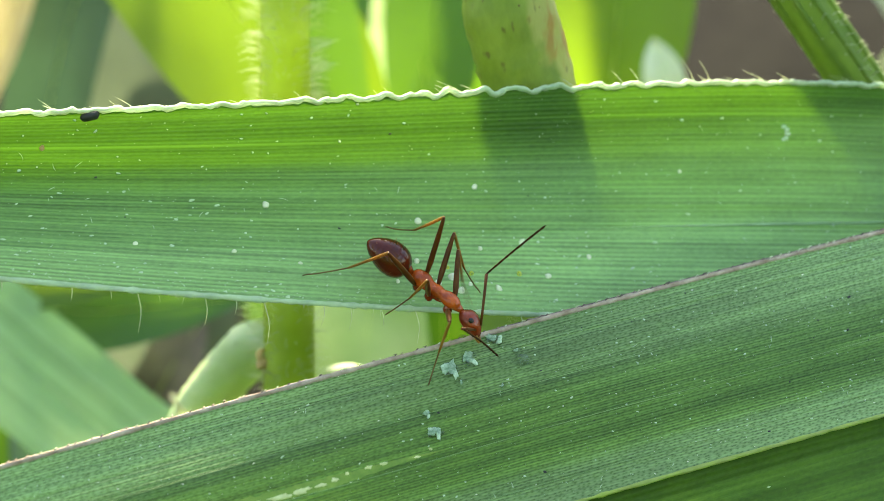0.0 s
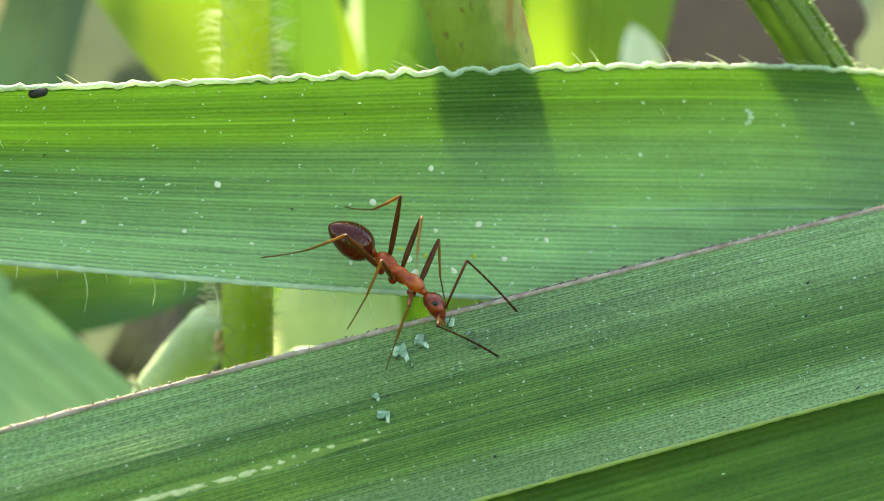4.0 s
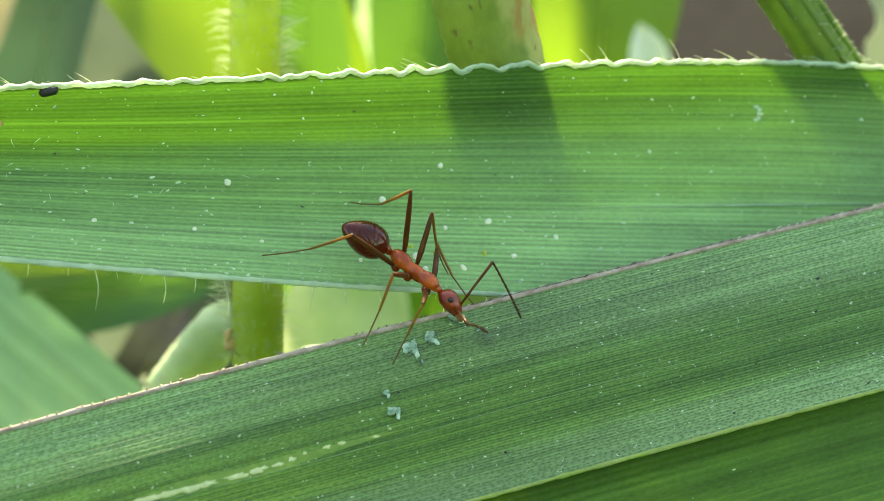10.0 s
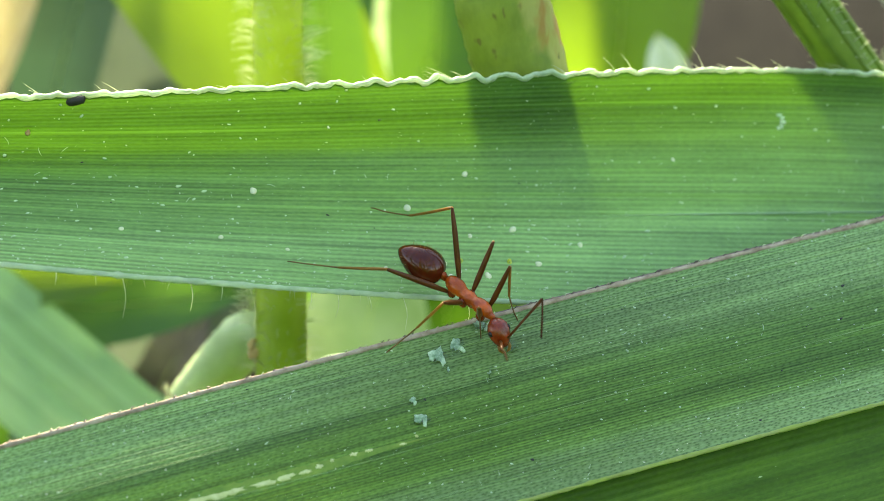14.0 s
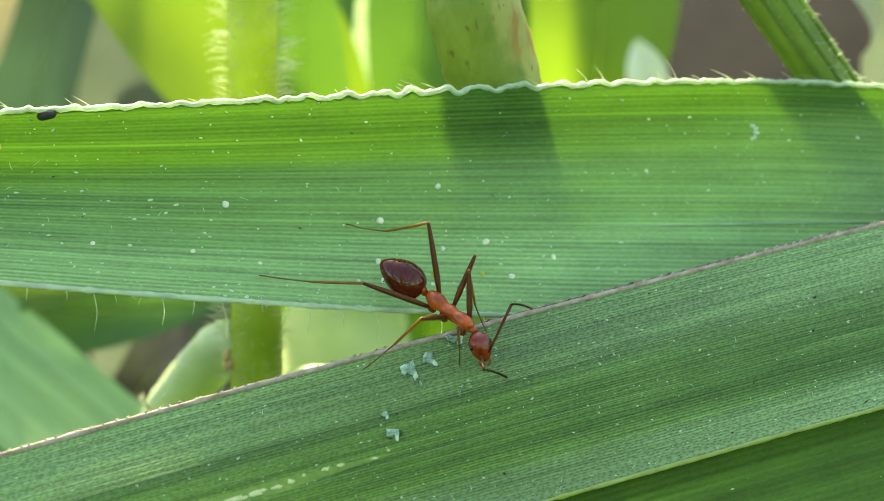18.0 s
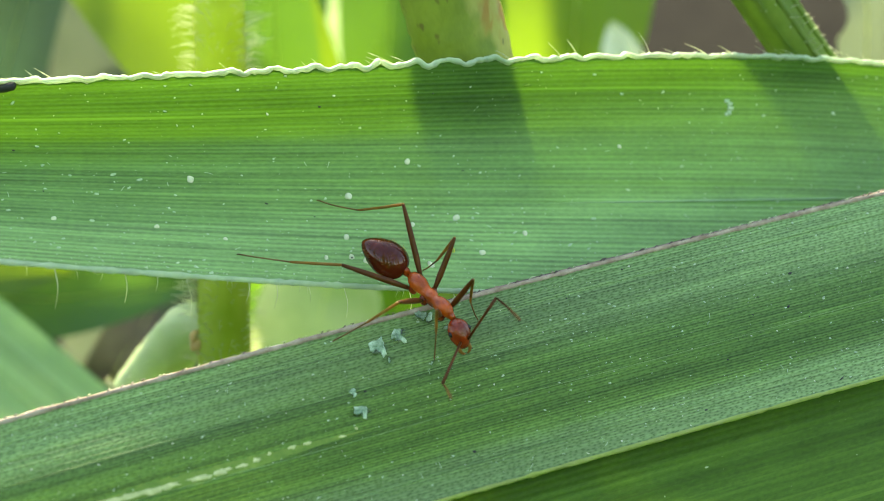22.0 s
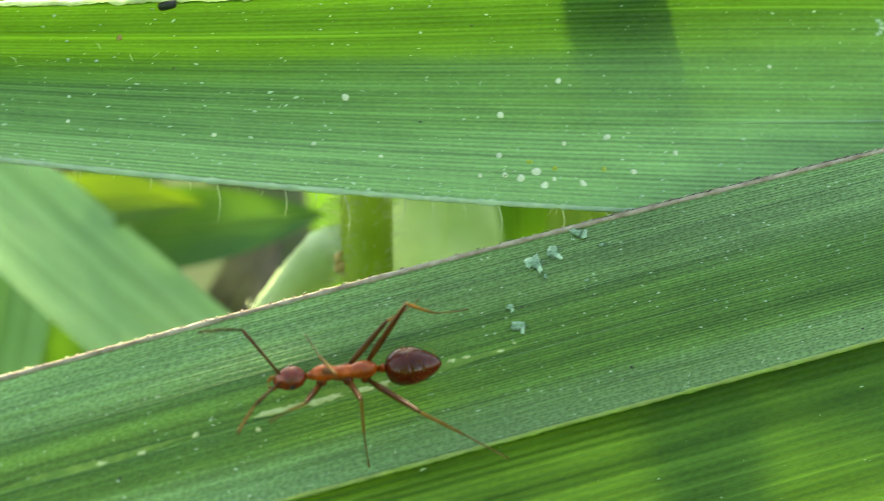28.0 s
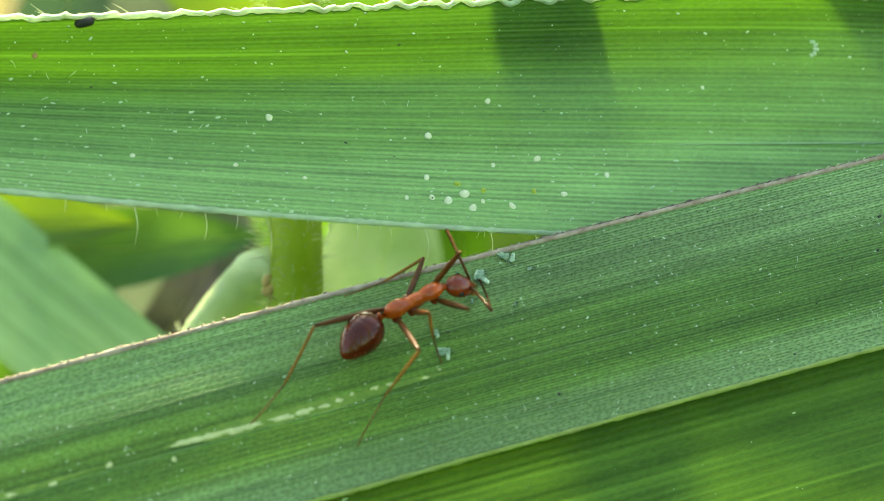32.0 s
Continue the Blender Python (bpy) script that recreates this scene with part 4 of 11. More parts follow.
# a tuft under the upper blade's edge and loose dry fibres at the shoot's foot
for k in range(14):
    a = Vector((-5.8, -1.5 - 0.085 * k, -5.0 + 0.12 * (k % 3)))
    hair(hairy_stem, a, a + Vector((-0.45 - 0.11 * (k % 4), 0.3 - 0.13 * (k % 5), 0.5)), 0.024, -0.12)
for k in range(7):
    a = Vector((-8.6 - 0.12 * k, -6.0 - 0.1 * (k % 3), -8.4))
    hair(sprout, a, a + Vector((-0.9 + 0.16 * k, 0.9 + 0.2 * (k % 3), 0.2)), 0.028, 0.1)
bristles(ridged_stem, ridged_line, 0.82, 420, 0.35, 22, 0.3, 0.75)
for k in range(9):
    a = 2 * math.pi * k / 9
    off = Vector((math.cos(a), 0.25 * math.cos(a), math.sin(a))) * 0.77
    vv, ff = tube([q + off for q in ridged_line[8:50]], [0.11] * 42, 6)
    part("ridge", vv, ff, M_STEM_RIDGED, ridged_stem)
# raised spots on the thick stem
for k in range(16):
    x, y = rng.uniform(-1.0, 1.1), rng.uniform(4.6, 10)
    c = min(bark_line, key=lambda q: abs(q.y - y)).copy()
    c += Vector((x, y - c.y, 1.39 * math.sqrt(max(0.1, 1 - (x / 1.34) ** 2)) + 0.01))
    vv, ff = flake(c, (x, 0.1, 1.0), rng.uniform(0.015, 0.04) * (1.3 if k % 7 == 0 else 1), 850 + k, 0.02, 9, 0.7, 0.3)
    part("spot", vv, ff, M_RUST_DARK, bark_stem, "dark rusty spot")
for k in range(6):
    x, y = rng.uniform(0.75, 1.2), rng.uniform(4.8, 8.5)
    c = min(bark_line, key=lambda q: abs(q.y - y)).copy()
    c += Vector((x, y - c.y, 1.39 * math.sqrt(max(0.05, 1 - (x / 1.34) ** 2))))
    vv, ff = flake(c, (x, 0.1, 0.9), rng.uniform(0.07, 0.16), 870 + k, 0.02, 12, 0.6, 0.3)
    part("patch", vv, ff, M_STEM_RUST if k % 3 else M_RUST_DARK, bark_stem, "dry tan patch")
# the brown scar where the shoot leaves the hairy stem
for k in range(4):
    c = Vector((-5.75 + rng.uniform(-0.2, 0.25), -3.6 + rng.uniform(-0.45, 0.5), -4.75))
    vv, ff = flake(c, (-0.4, 0.1, 1.0), rng.uniform(0.1, 0.24), 900 + k, 0.08, 11, 1.0, rng.uniform(0, 3))
    part("husk", vv, ff, M_STEM_RUST, hairy_stem, "brown dry husk at the joint")
# the paler rim along the shoot's back
vv, ff = tube([q + Vector((-0.2, 0.68, 0.36)) * (0.3 + 0.7 * min(1, i / 9)) for i, q in enumerate(sprout_line[2:34])], [0.28] * 32, 8)
part("rim", vv, ff, M_EDGE_SOFT, sprout, "paler downy rim")
bristles(side_shoot, side_line[2:30], 0.5, 240, 0.3, 33, 0.0, 1.0, 0.009)
bristles(sprout, [q for q in sprout_line[4:34]], 0.88, 400, 0.3, 31, 0.0, 1.0, 0.009)


# ---- the ant ----
LEGS = (("fore", 1.38, 0.15, 1.45, 2.0), ("middle", 0.72, 0.17, 1.6, 2.3), ("hind", 0.28, 0.16, 2.15, 3.1))


def limb(points, radii, sides=8):
    return tube(points, radii, sides)


def build_ant():
    """Its own frame: x ahead from the waist, z up. Returns the thing and its moving parts."""
    ob = new("ant")
    ob["anchor"] = (0, 0, 0)
    tagged(ob, "reddish brown ant with a dark glossy gaster and long thin legs", "ant")
    made = {"ant": ob}
    prof = [(-0.02, 0.0, 0.06, 0.07), (0.04, 0.02, 0.14, 0.15), (0.14, 0.05, 0.24, 0.24), (0.28, 0.075, 0.285, 0.285), (0.44, 0.075, 0.28, 0.27),
            (0.54, 0.055, 0.245, 0.235), (0.60, 0.04, 0.215, 0.205), (0.66, 0.035, 0.20, 0.195), (0.80, 0.04, 0.20, 0.195), (0.95, 0.05, 0.205, 0.20), (0.99, 0.05, 0.198, 0.19), (1.03, 0.05, 0.20, 0.192), (1.07, 0.055, 0.212, 0.205), (1.18, 0.075, 0.22, 0.215),
            (1.38, 0.075, 0.225, 0.215), (1.54, 0.04, 0.185, 0.175), (1.66, 0.01, 0.125, 0.12), (1.76, 0.0, 0.085, 0.085)]
    v, f = lathe([(x, zc, 0.80 * ry, 0.9 * rz) for x, zc, ry, rz in prof], 20)
    part("thorax", v, f, M_ANT, ob, "narrow reddish thorax")
    v, f = ball((1.31, 0, 0.085), (0.36, 0.215, 0.20), 10, 18)
    part("pronotum", v, f, M_ANT, ob)
    v, f = ball((0.88, 0, 0.065), (0.28, 0.180, 0.175), 8, 16)
    part("mesonotum", v, f, M_ANT, ob)
    v, f = ball((0.29, 0, 0.085), (0.31, 0.215, 0.245), 10, 18)
    part("propodeum", v, f, M_ANT, ob)
    for s in (1, -1):
        v, f = ball((0.82, s * 0.10, -0.07), (0.34, 0.085, 0.14), 8, 14)
        part("pleuron", v, f, M_ANT_HEAD, ob)
    v, f = lathe([(-0.30, -0.02, 0.05, 0.05), (-0.25, -0.01, 0.07, 0.08), (-0.19, 0.03, 0.10, 0.15), (-0.14, 0.05, 0.11, 0.19), (-0.09, 0.02, 0.09, 0.13), (-0.02, 0.0, 0.07, 0.08)], 14)
    part("petiole", v, f, M_ANT, ob)
    # gaster, pointing back from its joint
    rows = []
    L = 1.42
    for i in range(37):
        x = i / 36
        r = 0.495 * math.sin(math.pi * x ** 0.74) ** 0.54 if 0 < x < 0.99 else 0.03
        r *= 1 - 0.08 * max(0, (x - 0.6) / 0.4)
        groove = sum(math.exp(-((x - c) / 0.012) ** 2) for c in (0.36, 0.60, 0.78))
        r = max(0.03, r - 0.014 * groove)
        rows.append((0.09 - L * x, -0.02 + 0.02 * math.sin(math.pi * x), r, r * 0.94))
    v, f = lathe(rows, 28)
    made["gaster"] = part("gaster", v, f, M_ANT_DARK, ob, "dark brown glossy gaster")
    made["gaster"]["anchor"] = (0, 0, 0)
    made["gaster"].location = (-0.28 * MM, 0, 0)
    v, f = lathe([(0.95 * x, y, 0.91 * a, 0.93 * b) for x, y, a, b in ((0.0, 0, 0.07, 0.07), (0.05, 0.0, 0.15, 0.13), (0.13, 0.02, 0.25, 0.22), (0.25, 0.03, 0.315, 0.275), (0.40, 0.03, 0.335, 0.29), (0.54, 0.02, 0.315, 0.265),
                  (0.67, 0.0, 0.265, 0.22), (0.78, -0.03, 0.20, 0.165), (0.86, -0.05, 0.13, 0.11), (0.90, -0.06, 0.05, 0.045))], 22)
    head = made["head"] = part("head", v, f, M_ANT_HEAD, ob, "rounded red-brown head")
    head["anchor"] = (0, 0, 0)
    head.location = (1.74 * MM, 0, 0)
    for s in (1, -1):
        v, f = ball((0.36, s * 0.26, 0.11), (0.085, 0.06, 0.08), 6, 10)
        part("eye", v, f, M_ANT_EYE, head, "black eye")
        v, f = limb([(0.77, s * 0.13, -0.07), (0.88, s * 0.145, -0.09), (0.96, s * 0.09, -0.11), (1.0, s * 0.02, -0.12)], [0.06, 0.05, 0.04, 0.012], 8)
        part("mandible", v, f, M_TIBIA, head)
    r = random.Random(4)
    for k in range(34):
        x, t = r.uniform(0.2, 0.95), r.uniform(0.1, 3.04)
        i = int(x * 36)
        q = Vector((rows[i][0], rows[i][2] * math.cos(t), rows[i][3] * math.sin(t)))
        out = Vector((-0.5, math.cos(t), math.sin(t))).normalized()
        v, f = limb([q, q + out * 0.05, q + out * 0.085 + Vector((-0.02, 0, 0))], [0.004, 0.0035, 0.0015], 4)
        part("bristle", v, f, M_TIBIA, made["gaster"])
    for side, s in (("left", 1), ("right", -1)):
        v, f = limb([(0, 0, 0), (0.45, 0, 0.02), (0.95, 0, 0.02), (1.4, 0, 0)], [0.035, 0.036, 0.04, 0.046], 8)
        scape = made[side + " antenna"] = part("antenna", v, f, M_FEMUR, ob, "long dark elbowed antenna")
        scape["anchor"] = (0, 0, 0)
        pts = [(2.05 * i / 20, 0, 0.05 * math.sin(math.pi * i / 20)) for i in range(21)]
        v, f = limb(pts, [0.023 + 0.007 * (i % 2) + 0.004 * i / 20 for i in range(20)] + [0.012], 8)
        made[side + " flagellum"] = part("flagellum", v, f, M_FLAGELLUM, scape, "jointed reddish flagellum")
        for n, (name, x, y, a, b) in enumerate(LEGS):
            v, f = ball((x, s * y, -0.16), (0.14, 0.12, 0.19), 6, 10)
            part("coxa", v, f, M_ANT_HEAD, ob)
            v, f = limb([(0, 0, 0), (0.12 * a, 0, 0.0), (0.3 * a, 0, 0.01), (0.7 * a, 0, 0.01), (0.94 * a, 0, 0), (a, 0, 0)],
                        [0.045, 0.062, 0.084, 0.074, 0.052, 0.040], 8)
            femur = made[f"{side} {name} femur"] = part("leg", v, f, M_FEMUR, ob, "slender dark brown leg")
            femur["anchor"] = (0, 0, 0)
            k = 0.07 * b
            v, f = limb([(0, 0, 0), (0.05 * b, 0, -0.1 * k), (0.25 * b, 0, -0.55 * k), (0.5 * b, 0, -k), (0.53 * b, 0, -k), (0.7 * b, 0, -0.75 * k), (0.85 * b, 0, -0.45 * k),
                         (0.96 * b, 0, -0.05 * k), (b, 0, 0.0)], [0.038, 0.042, 0.042, 0.034, 0.023, 0.021, 0.020, 0.020, 0.014], 8)
            made[f"{side} {name} tibia"] = part("shin", v, f, M_TIBIA, femur, "thin yellowish brown shin and dark foot")
            me = made[f"{side} {name} tibia"].data
            me.materials.append(M_TARSUS)
            for q in me.polygons:
                q.material_index = 1 if q.center.x > 0.52 * b * MM else 0
    return made


ant = build_ant()


def motions():
    walk(ant["ant"], [
        (0, pose(-0.000780, -0.003073, 0.060720, 21.3, 20.9, -36.6)), (0.5, pose(-0.000697, -0.002984, 0.060922, 21.8, 20.5, -35.7)),
        (1, pose(-0.000819, -0.003071, 0.060743, 22.1, 20.1, -35.1)), (1.5, pose(-0.000835, -0.003097, 0.060697, 22.0, 20.6, -35.1)),
        (2, pose(-0.000638, -0.003094, 0.060714, 22.0, 21.2, -35.2)), (3.5, pose(-0.000444, -0.003109, 0.060686, 22.1, 21.1, -35.0)),
        (5, pose(-0.000587, -0.003078, 0.060758, 22.1, 21.3, -34.9)), (5.5, pose(-0.000617, -0.003101, 0.060704, 21.9, 21.6, -35.3)),
        (6, pose(-0.000639, -0.003081, 0.060750, 21.9, 21.7, -35.3)), (6.5, pose(-0.000745, -0.003159, 0.060591, 22.5, 20.6, -34.1)),
        (7, pose(-0.000522, -0.003126, 0.060672, 23.1, 19.7, -33.0)), (7.5, pose(-0.000616, -0.003068, 0.060792, 22.6, 20.5, -33.8)),
        (8, pose(-0.000490, -0.003104, 0.060706, 22.2, 21.3, -34.8)), (8.5, pose(-0.000276, -0.003146, 0.060597, 22.1, 20.8, -35.0)),
        (9, pose(-0.000282, -0.003111, 0.060657, 21.9, 20.4, -35.3)), (9.5, pose(-0.000321, -0.003138, 0.060604, 21.8, 21.0, -35.6)),
        (10, pose(-0.000334, -0.003099, 0.060694, 21.7, 21.6, -35.8)), (10.5, pose(-0.000531, -0.002980, 0.060954, 21.6, 21.8, -35.9)),
        (11, pose(-0.000372, -0.003091, 0.060712, 21.5, 21.9, -36.1)), (11.5, pose(-0.000315, -0.003239, 0.060407, 21.4, 22.6, -36.3)),
        (12, pose(0.000046, -0.003348, 0.060480, 27.9, 18.7, -42.1)), (12.4, pose(0.000275, -0.003330, 0.060508, 34.2, 7.7, -34.0)),
        (13, pose(0.000580, -0.003414, 0.060271, 28.1, 16.0, -42.6)), (13.5, pose(0.000339, -0.003566, 0.059983, 28.0, 17.4, -42.3)),
        (14, pose(0.000486, -0.003433, 0.060307, 27.7, 19.3, -42.4)), (15.25, pose(0.000461, -0.003377, 0.060423, 27.0, 20.2, -43.4)),
        (16.5, pose(0.000600, -0.003441, 0.060278, 26.2, 21.0, -44.5)), (17.25, pose(0.000660, -0.003472, 0.060217, 27.5, 19.4, -42.7)),
        (18, pose(0.000706, -0.003453, 0.060266, 28.7, 17.8, -40.9)), (18.5, pose(0.000841, -0.003563, 0.060017, 27.4, 19.4, -42.9)),
        (19, pose(0.000800, -0.003469, 0.060214, 26.1, 21.0, -44.7)), (19.5, pose(0.000847, -0.003410, 0.060357, 25.7, 22.1, -45.1)),
        (20, pose(0.000832, -0.003468, 0.060242, 25.4, 22.9, -45.6)), (20.5, pose(0.000875, -0.003383, 0.060416, 26.2, 21.6, -44.5)),
        (21, pose(0.000906, -0.003516, 0.060120, 27.0, 20.0, -43.4)), (21.5, pose(0.000860, -0.003406, 0.060370, 26.3, 21.5, -44.3)),
        (22, pose(0.001058, -0.003515, 0.060145, 25.7, 22.7, -45.1)), (22.2, pose(0.001127, -0.004166, 0.060155, 11.7, 36.4, -58.8)),
        (22.4, pose(0.001273, -0.004489, 0.059872, -3.5, 37.9, -83.0)), (22.7, pose(0.001251, -0.004556, 0.059821, -12.4, 36.2, -97.3)),
        (23, pose(0.001213, -0.004628, 0.059770, -20.7, 32.7, -111.3)), (23.25, pose(0.001209, -0.004638, 0.059763, -22.9, 31.4, -115.4)),
        (23.5, pose(0.001203, -0.004650, 0.059755, -25.0, 29.9, -119.2)), (23.75, pose(0.001297, -0.004746, 0.059662, -26.8, 28.5, -122.8)),
        (24, pose(0.001388, -0.004844, 0.059567, -28.5, 26.9, -126.1)), (24.25, pose(0.001285, -0.004881, 0.059556, -28.9, 26.4, -127.2)),
        (24.5, pose(0.001183, -0.004918, 0.059544, -29.4, 25.9, -128.2)), (25, pose(0.001082, -0.005083, 0.059430, -28.2, 27.2, -125.6)),
        (25.5, pose(0.000978, -0.005249, 0.059315, -26.9, 28.4, -122.9)), (26, pose(0.000871, -0.005416, 0.059200, -25.5, 29.5, -120.3)),
        (26.5, pose(0.000762, -0.005584, 0.059085, -24.1, 30.6, -117.6)), (26.75, pose(0.000571, -0.006240, 0.058591, -28.7, 26.4, -126.7)),
        (27, pose(0.000397, -0.006908, 0.058083, -33.0, 20.9, -136.6)), (27.25, pose(-0.000320, -0.007231, 0.057948, -39.2, 1.8, -162.3)),
        (27.5, pose(-0.001282, -0.007614, 0.057818, -36.9, -16.8, 173.8)), (27.75, pose(-0.002471, -0.008002, 0.057719, -38.9, -9.1, -176.1)),
        (28, pose(-0.003692, -0.008396, 0.057622, -39.4, -1.4, -166.7)), (28.2, pose(-0.003954, -0.008244, 0.057789, -33.1, -24.7, 161.8)),
        (28.3, pose(-0.003395, -0.008254, 0.057680, -21.4, -35.7, 137.6)), (28.5, pose(-0.002927, -0.007680, 0.058061, 7.6, -40.2, 90.6)),
        (28.6, pose(-0.002683, -0.007819, 0.057906, 18.9, -36.8, 71.8)), (28.7, pose(-0.002705, -0.008180, 0.057618, 19.9, -36.4, 70.1)),
        (29, pose(-0.002714, -0.007922, 0.057828, 26.6, -31.9, 57.7)), (29.3, pose(-0.002426, -0.007450, 0.058154, 28.8, -29.9, 53.1)),
        (29.5, pose(-0.001973, -0.007277, 0.058209, 26.3, -32.3, 58.2)), (29.75, pose(-0.001906, -0.007203, 0.058256, 27.6, -31.3, 55.7)),
        (30, pose(-0.001839, -0.007128, 0.058304, 28.8, -30.2, 53.3)), (30.25, pose(-0.001693, -0.006967, 0.058407, 31.0, -27.7, 48.3)),
        (30.5, pose(-0.001542, -0.006803, 0.058512, 32.9, -25.0, 43.6)), (30.75, pose(-0.001592, -0.006763, 0.058554, 34.5, -22.3, 39.3)),
        (31, pose(-0.001637, -0.006721, 0.058596, 35.8, -19.6, 35.3)), (31.25, pose(-0.001626, -0.006649, 0.058651, 36.4, -18.3, 33.3)),
        (31.5, pose(-0.001614, -0.006577, 0.058707, 36.9, -16.9, 31.3)), (31.75, pose(-0.001637, -0.006521, 0.058756, 37.4, -15.5, 29.3)),
        (32, pose(-0.001659, -0.006464, 0.058805, 37.8, -14.0, 27.4)),
    ])
    walk(ant["gaster"], [
        (0, pose(-0.000280, 0.000000, -0.000000, 3.1, 32.0, 21.5)), (0.5, pose(-0.000280, 0.000000, -0.000000, 2.9, 32.6, 19.7)),
        (1, pose(-0.000280, 0.000000, 0.000000, 2.8, 33.3, 18.4)), (1.5, pose(-0.000280, -0.000000, 0.000000, 2.9, 31.8, 20.8)),
        (2, pose(-0.000280, -0.000000, -0.000000, 3.0, 30.2, 23.4)), (3.5, pose(-0.000280, 0.000000, 0.000000, 3.0, 30.2, 23.4)),
        (5, pose(-0.000280, 0.000000, 0.000000, 2.9, 30.1, 23.2)), (5.5, pose(-0.000280, 0.000000, 0.000000, 2.8, 30.4, 23.0)),
        (6, pose(-0.000280, -0.000000, 0.000000, 2.7, 30.3, 22.0)), (6.5, pose(-0.000280, 0.000000, 0.000000, 2.7, 30.7, 20.6)),
        (7, pose(-0.000280, 0.000000, -0.000000, 2.7, 30.9, 19.3)), (7.5, pose(-0.000280, -0.000000, 0.000000, 2.8, 30.5, 20.8)),
        (8, pose(-0.000280, 0.000000, -0.000000, 2.8, 30.4, 22.6)), (8.5, pose(-0.000280, 0.000000, 0.000000, 3.2, 30.2, 24.0)),
        (9, pose(-0.000280, 0.000000, -0.000000, 3.6, 29.9, 25.3)), (9.5, pose(-0.000280, 0.000000, -0.000000, 3.5, 28.4, 26.5)),
        (10, pose(-0.000280, 0.000000, -0.000000, 3.4, 27.0, 27.8)), (10.5, pose(-0.000280, 0.000000, 0.000000, 3.3, 26.7, 27.8)),
        (11, pose(-0.000280, 0.000000, -0.000000, 3.4, 27.1, 28.3)), (11.5, pose(-0.000280, -0.000000, 0.000000, 2.5, 28.5, 22.9)),
        (12, pose(-0.000280, 0.000000, 0.000000, 3.2, 27.5, 11.2)), (12.4, pose(-0.000280, 0.000000, 0.000000, 5.1, 27.6, 13.6)),
        (13, pose(-0.000280, 0.000000, 0.000000, 6.8, 27.3, 21.0)), (13.5, pose(-0.000280, 0.000000, -0.000000, 6.0, 25.9, 19.9)),
        (14, pose(-0.000280, 0.000000, 0.000000, 5.2, 24.2, 18.8)), (15.25, pose(-0.000280, -0.000000, 0.000000, 5.1, 24.3, 19.0)),
        (16.5, pose(-0.000280, 0.000000, -0.000000, 5.2, 24.5, 19.5)), (17.25, pose(-0.000280, -0.000000, 0.000000, 4.6, 25.4, 16.4)),
        (18, pose(-0.000280, 0.000000, 0.000000, 3.8, 26.2, 13.1)), (18.5, pose(-0.000280, 0.000000, -0.000000, 4.7, 25.5, 16.9)),
        (19, pose(-0.000280, 0.000000, 0.000000, 5.4, 24.4, 20.2)), (19.5, pose(-0.000280, -0.000000, 0.000000, 4.7, 24.3, 18.4)),
        (20, pose(-0.000280, 0.000000, 0.000000, 4.1, 24.5, 16.7)), (20.5, pose(-0.000280, 0.000000, 0.000000, 4.2, 24.9, 16.4)),
        (21, pose(-0.000280, 0.000000, -0.000000, 4.4, 25.7, 16.1)), (21.5, pose(-0.000280, 0.000000, 0.000000, 4.6, 24.3, 17.6)),
        (22, pose(-0.000280, 0.000000, 0.000000, 4.7, 23.2, 19.1)), (22.2, pose(-0.000280, 0.000000, 0.000000, 0.5, 8.6, 18.4)),
        (22.4, pose(-0.000280, 0.000000, 0.000000, 0.5, 8.0, 19.1)), (22.7, pose(-0.000280, 0.000000, 0.000000, 0.5, 8.4, 19.9)),
        (23, pose(-0.000280, -0.000000, -0.000000, 0.5, 8.2, 20.6)), (23.25, pose(-0.000280, 0.000000, 0.000000, 0.6, 8.0, 24.8)),
        (23.5, pose(-0.000280, 0.000000, 0.000000, 0.7, 7.8, 28.7)), (23.75, pose(-0.000280, 0.000000, -0.000000, 0.7, 7.7, 32.5)),
        (24, pose(-0.000280, 0.000000, 0.000000, 0.8, 7.5, 35.9)), (24.25, pose(-0.000280, -0.000000, 0.000000, 0.7, 7.7, 32.7)),
        (24.5, pose(-0.000280, 0.000000, 0.000000, 0.7, 7.8, 29.4)), (25, pose(-0.000280, -0.000000, -0.000000, 0.6, 7.7, 26.4)),
        (25.5, pose(-0.000280, 0.000000, 0.000000, 0.6, 7.5, 23.3)), (26, pose(-0.000280, 0.000000, 0.000000, 0.5, 7.4, 20.3)),
        (26.5, pose(-0.000280, 0.000000, -0.000000, 0.4, 7.3, 17.3)), (26.75, pose(-0.000280, 0.000000, 0.000000, 0.2, 8.6, 6.3)),
        (27, pose(-0.000280, 0.000000, 0.000000, -0.1, 8.7, -3.9)), (27.25, pose(-0.000280, 0.000000, 0.000000, 0.0, 11.8, 0.8)),
        (27.5, pose(-0.000280, 0.000000, 0.000000, 0.1, 8.7, 2.6)), (27.75, pose(-0.000280, 0.000000, -0.000000, -0.0, 8.9, -0.1)),
        (28, pose(-0.000280, 0.000000, -0.000000, -0.1, 8.5, -2.5)), (28.2, pose(-0.000280, 0.000000, 0.000000, 0.2, 8.5, 8.5)),
        (28.3, pose(-0.000280, -0.000000, -0.000000, 0.2, 7.9, 5.8)), (28.5, pose(-0.000280, -0.000000, 0.000000, 0.1, 6.7, 3.5)),
        (28.6, pose(-0.000280, 0.000000, -0.000000, 0.3, 7.1, 13.4)), (28.7, pose(-0.000280, 0.000000, -0.000000, 0.3, 7.5, 9.8)),
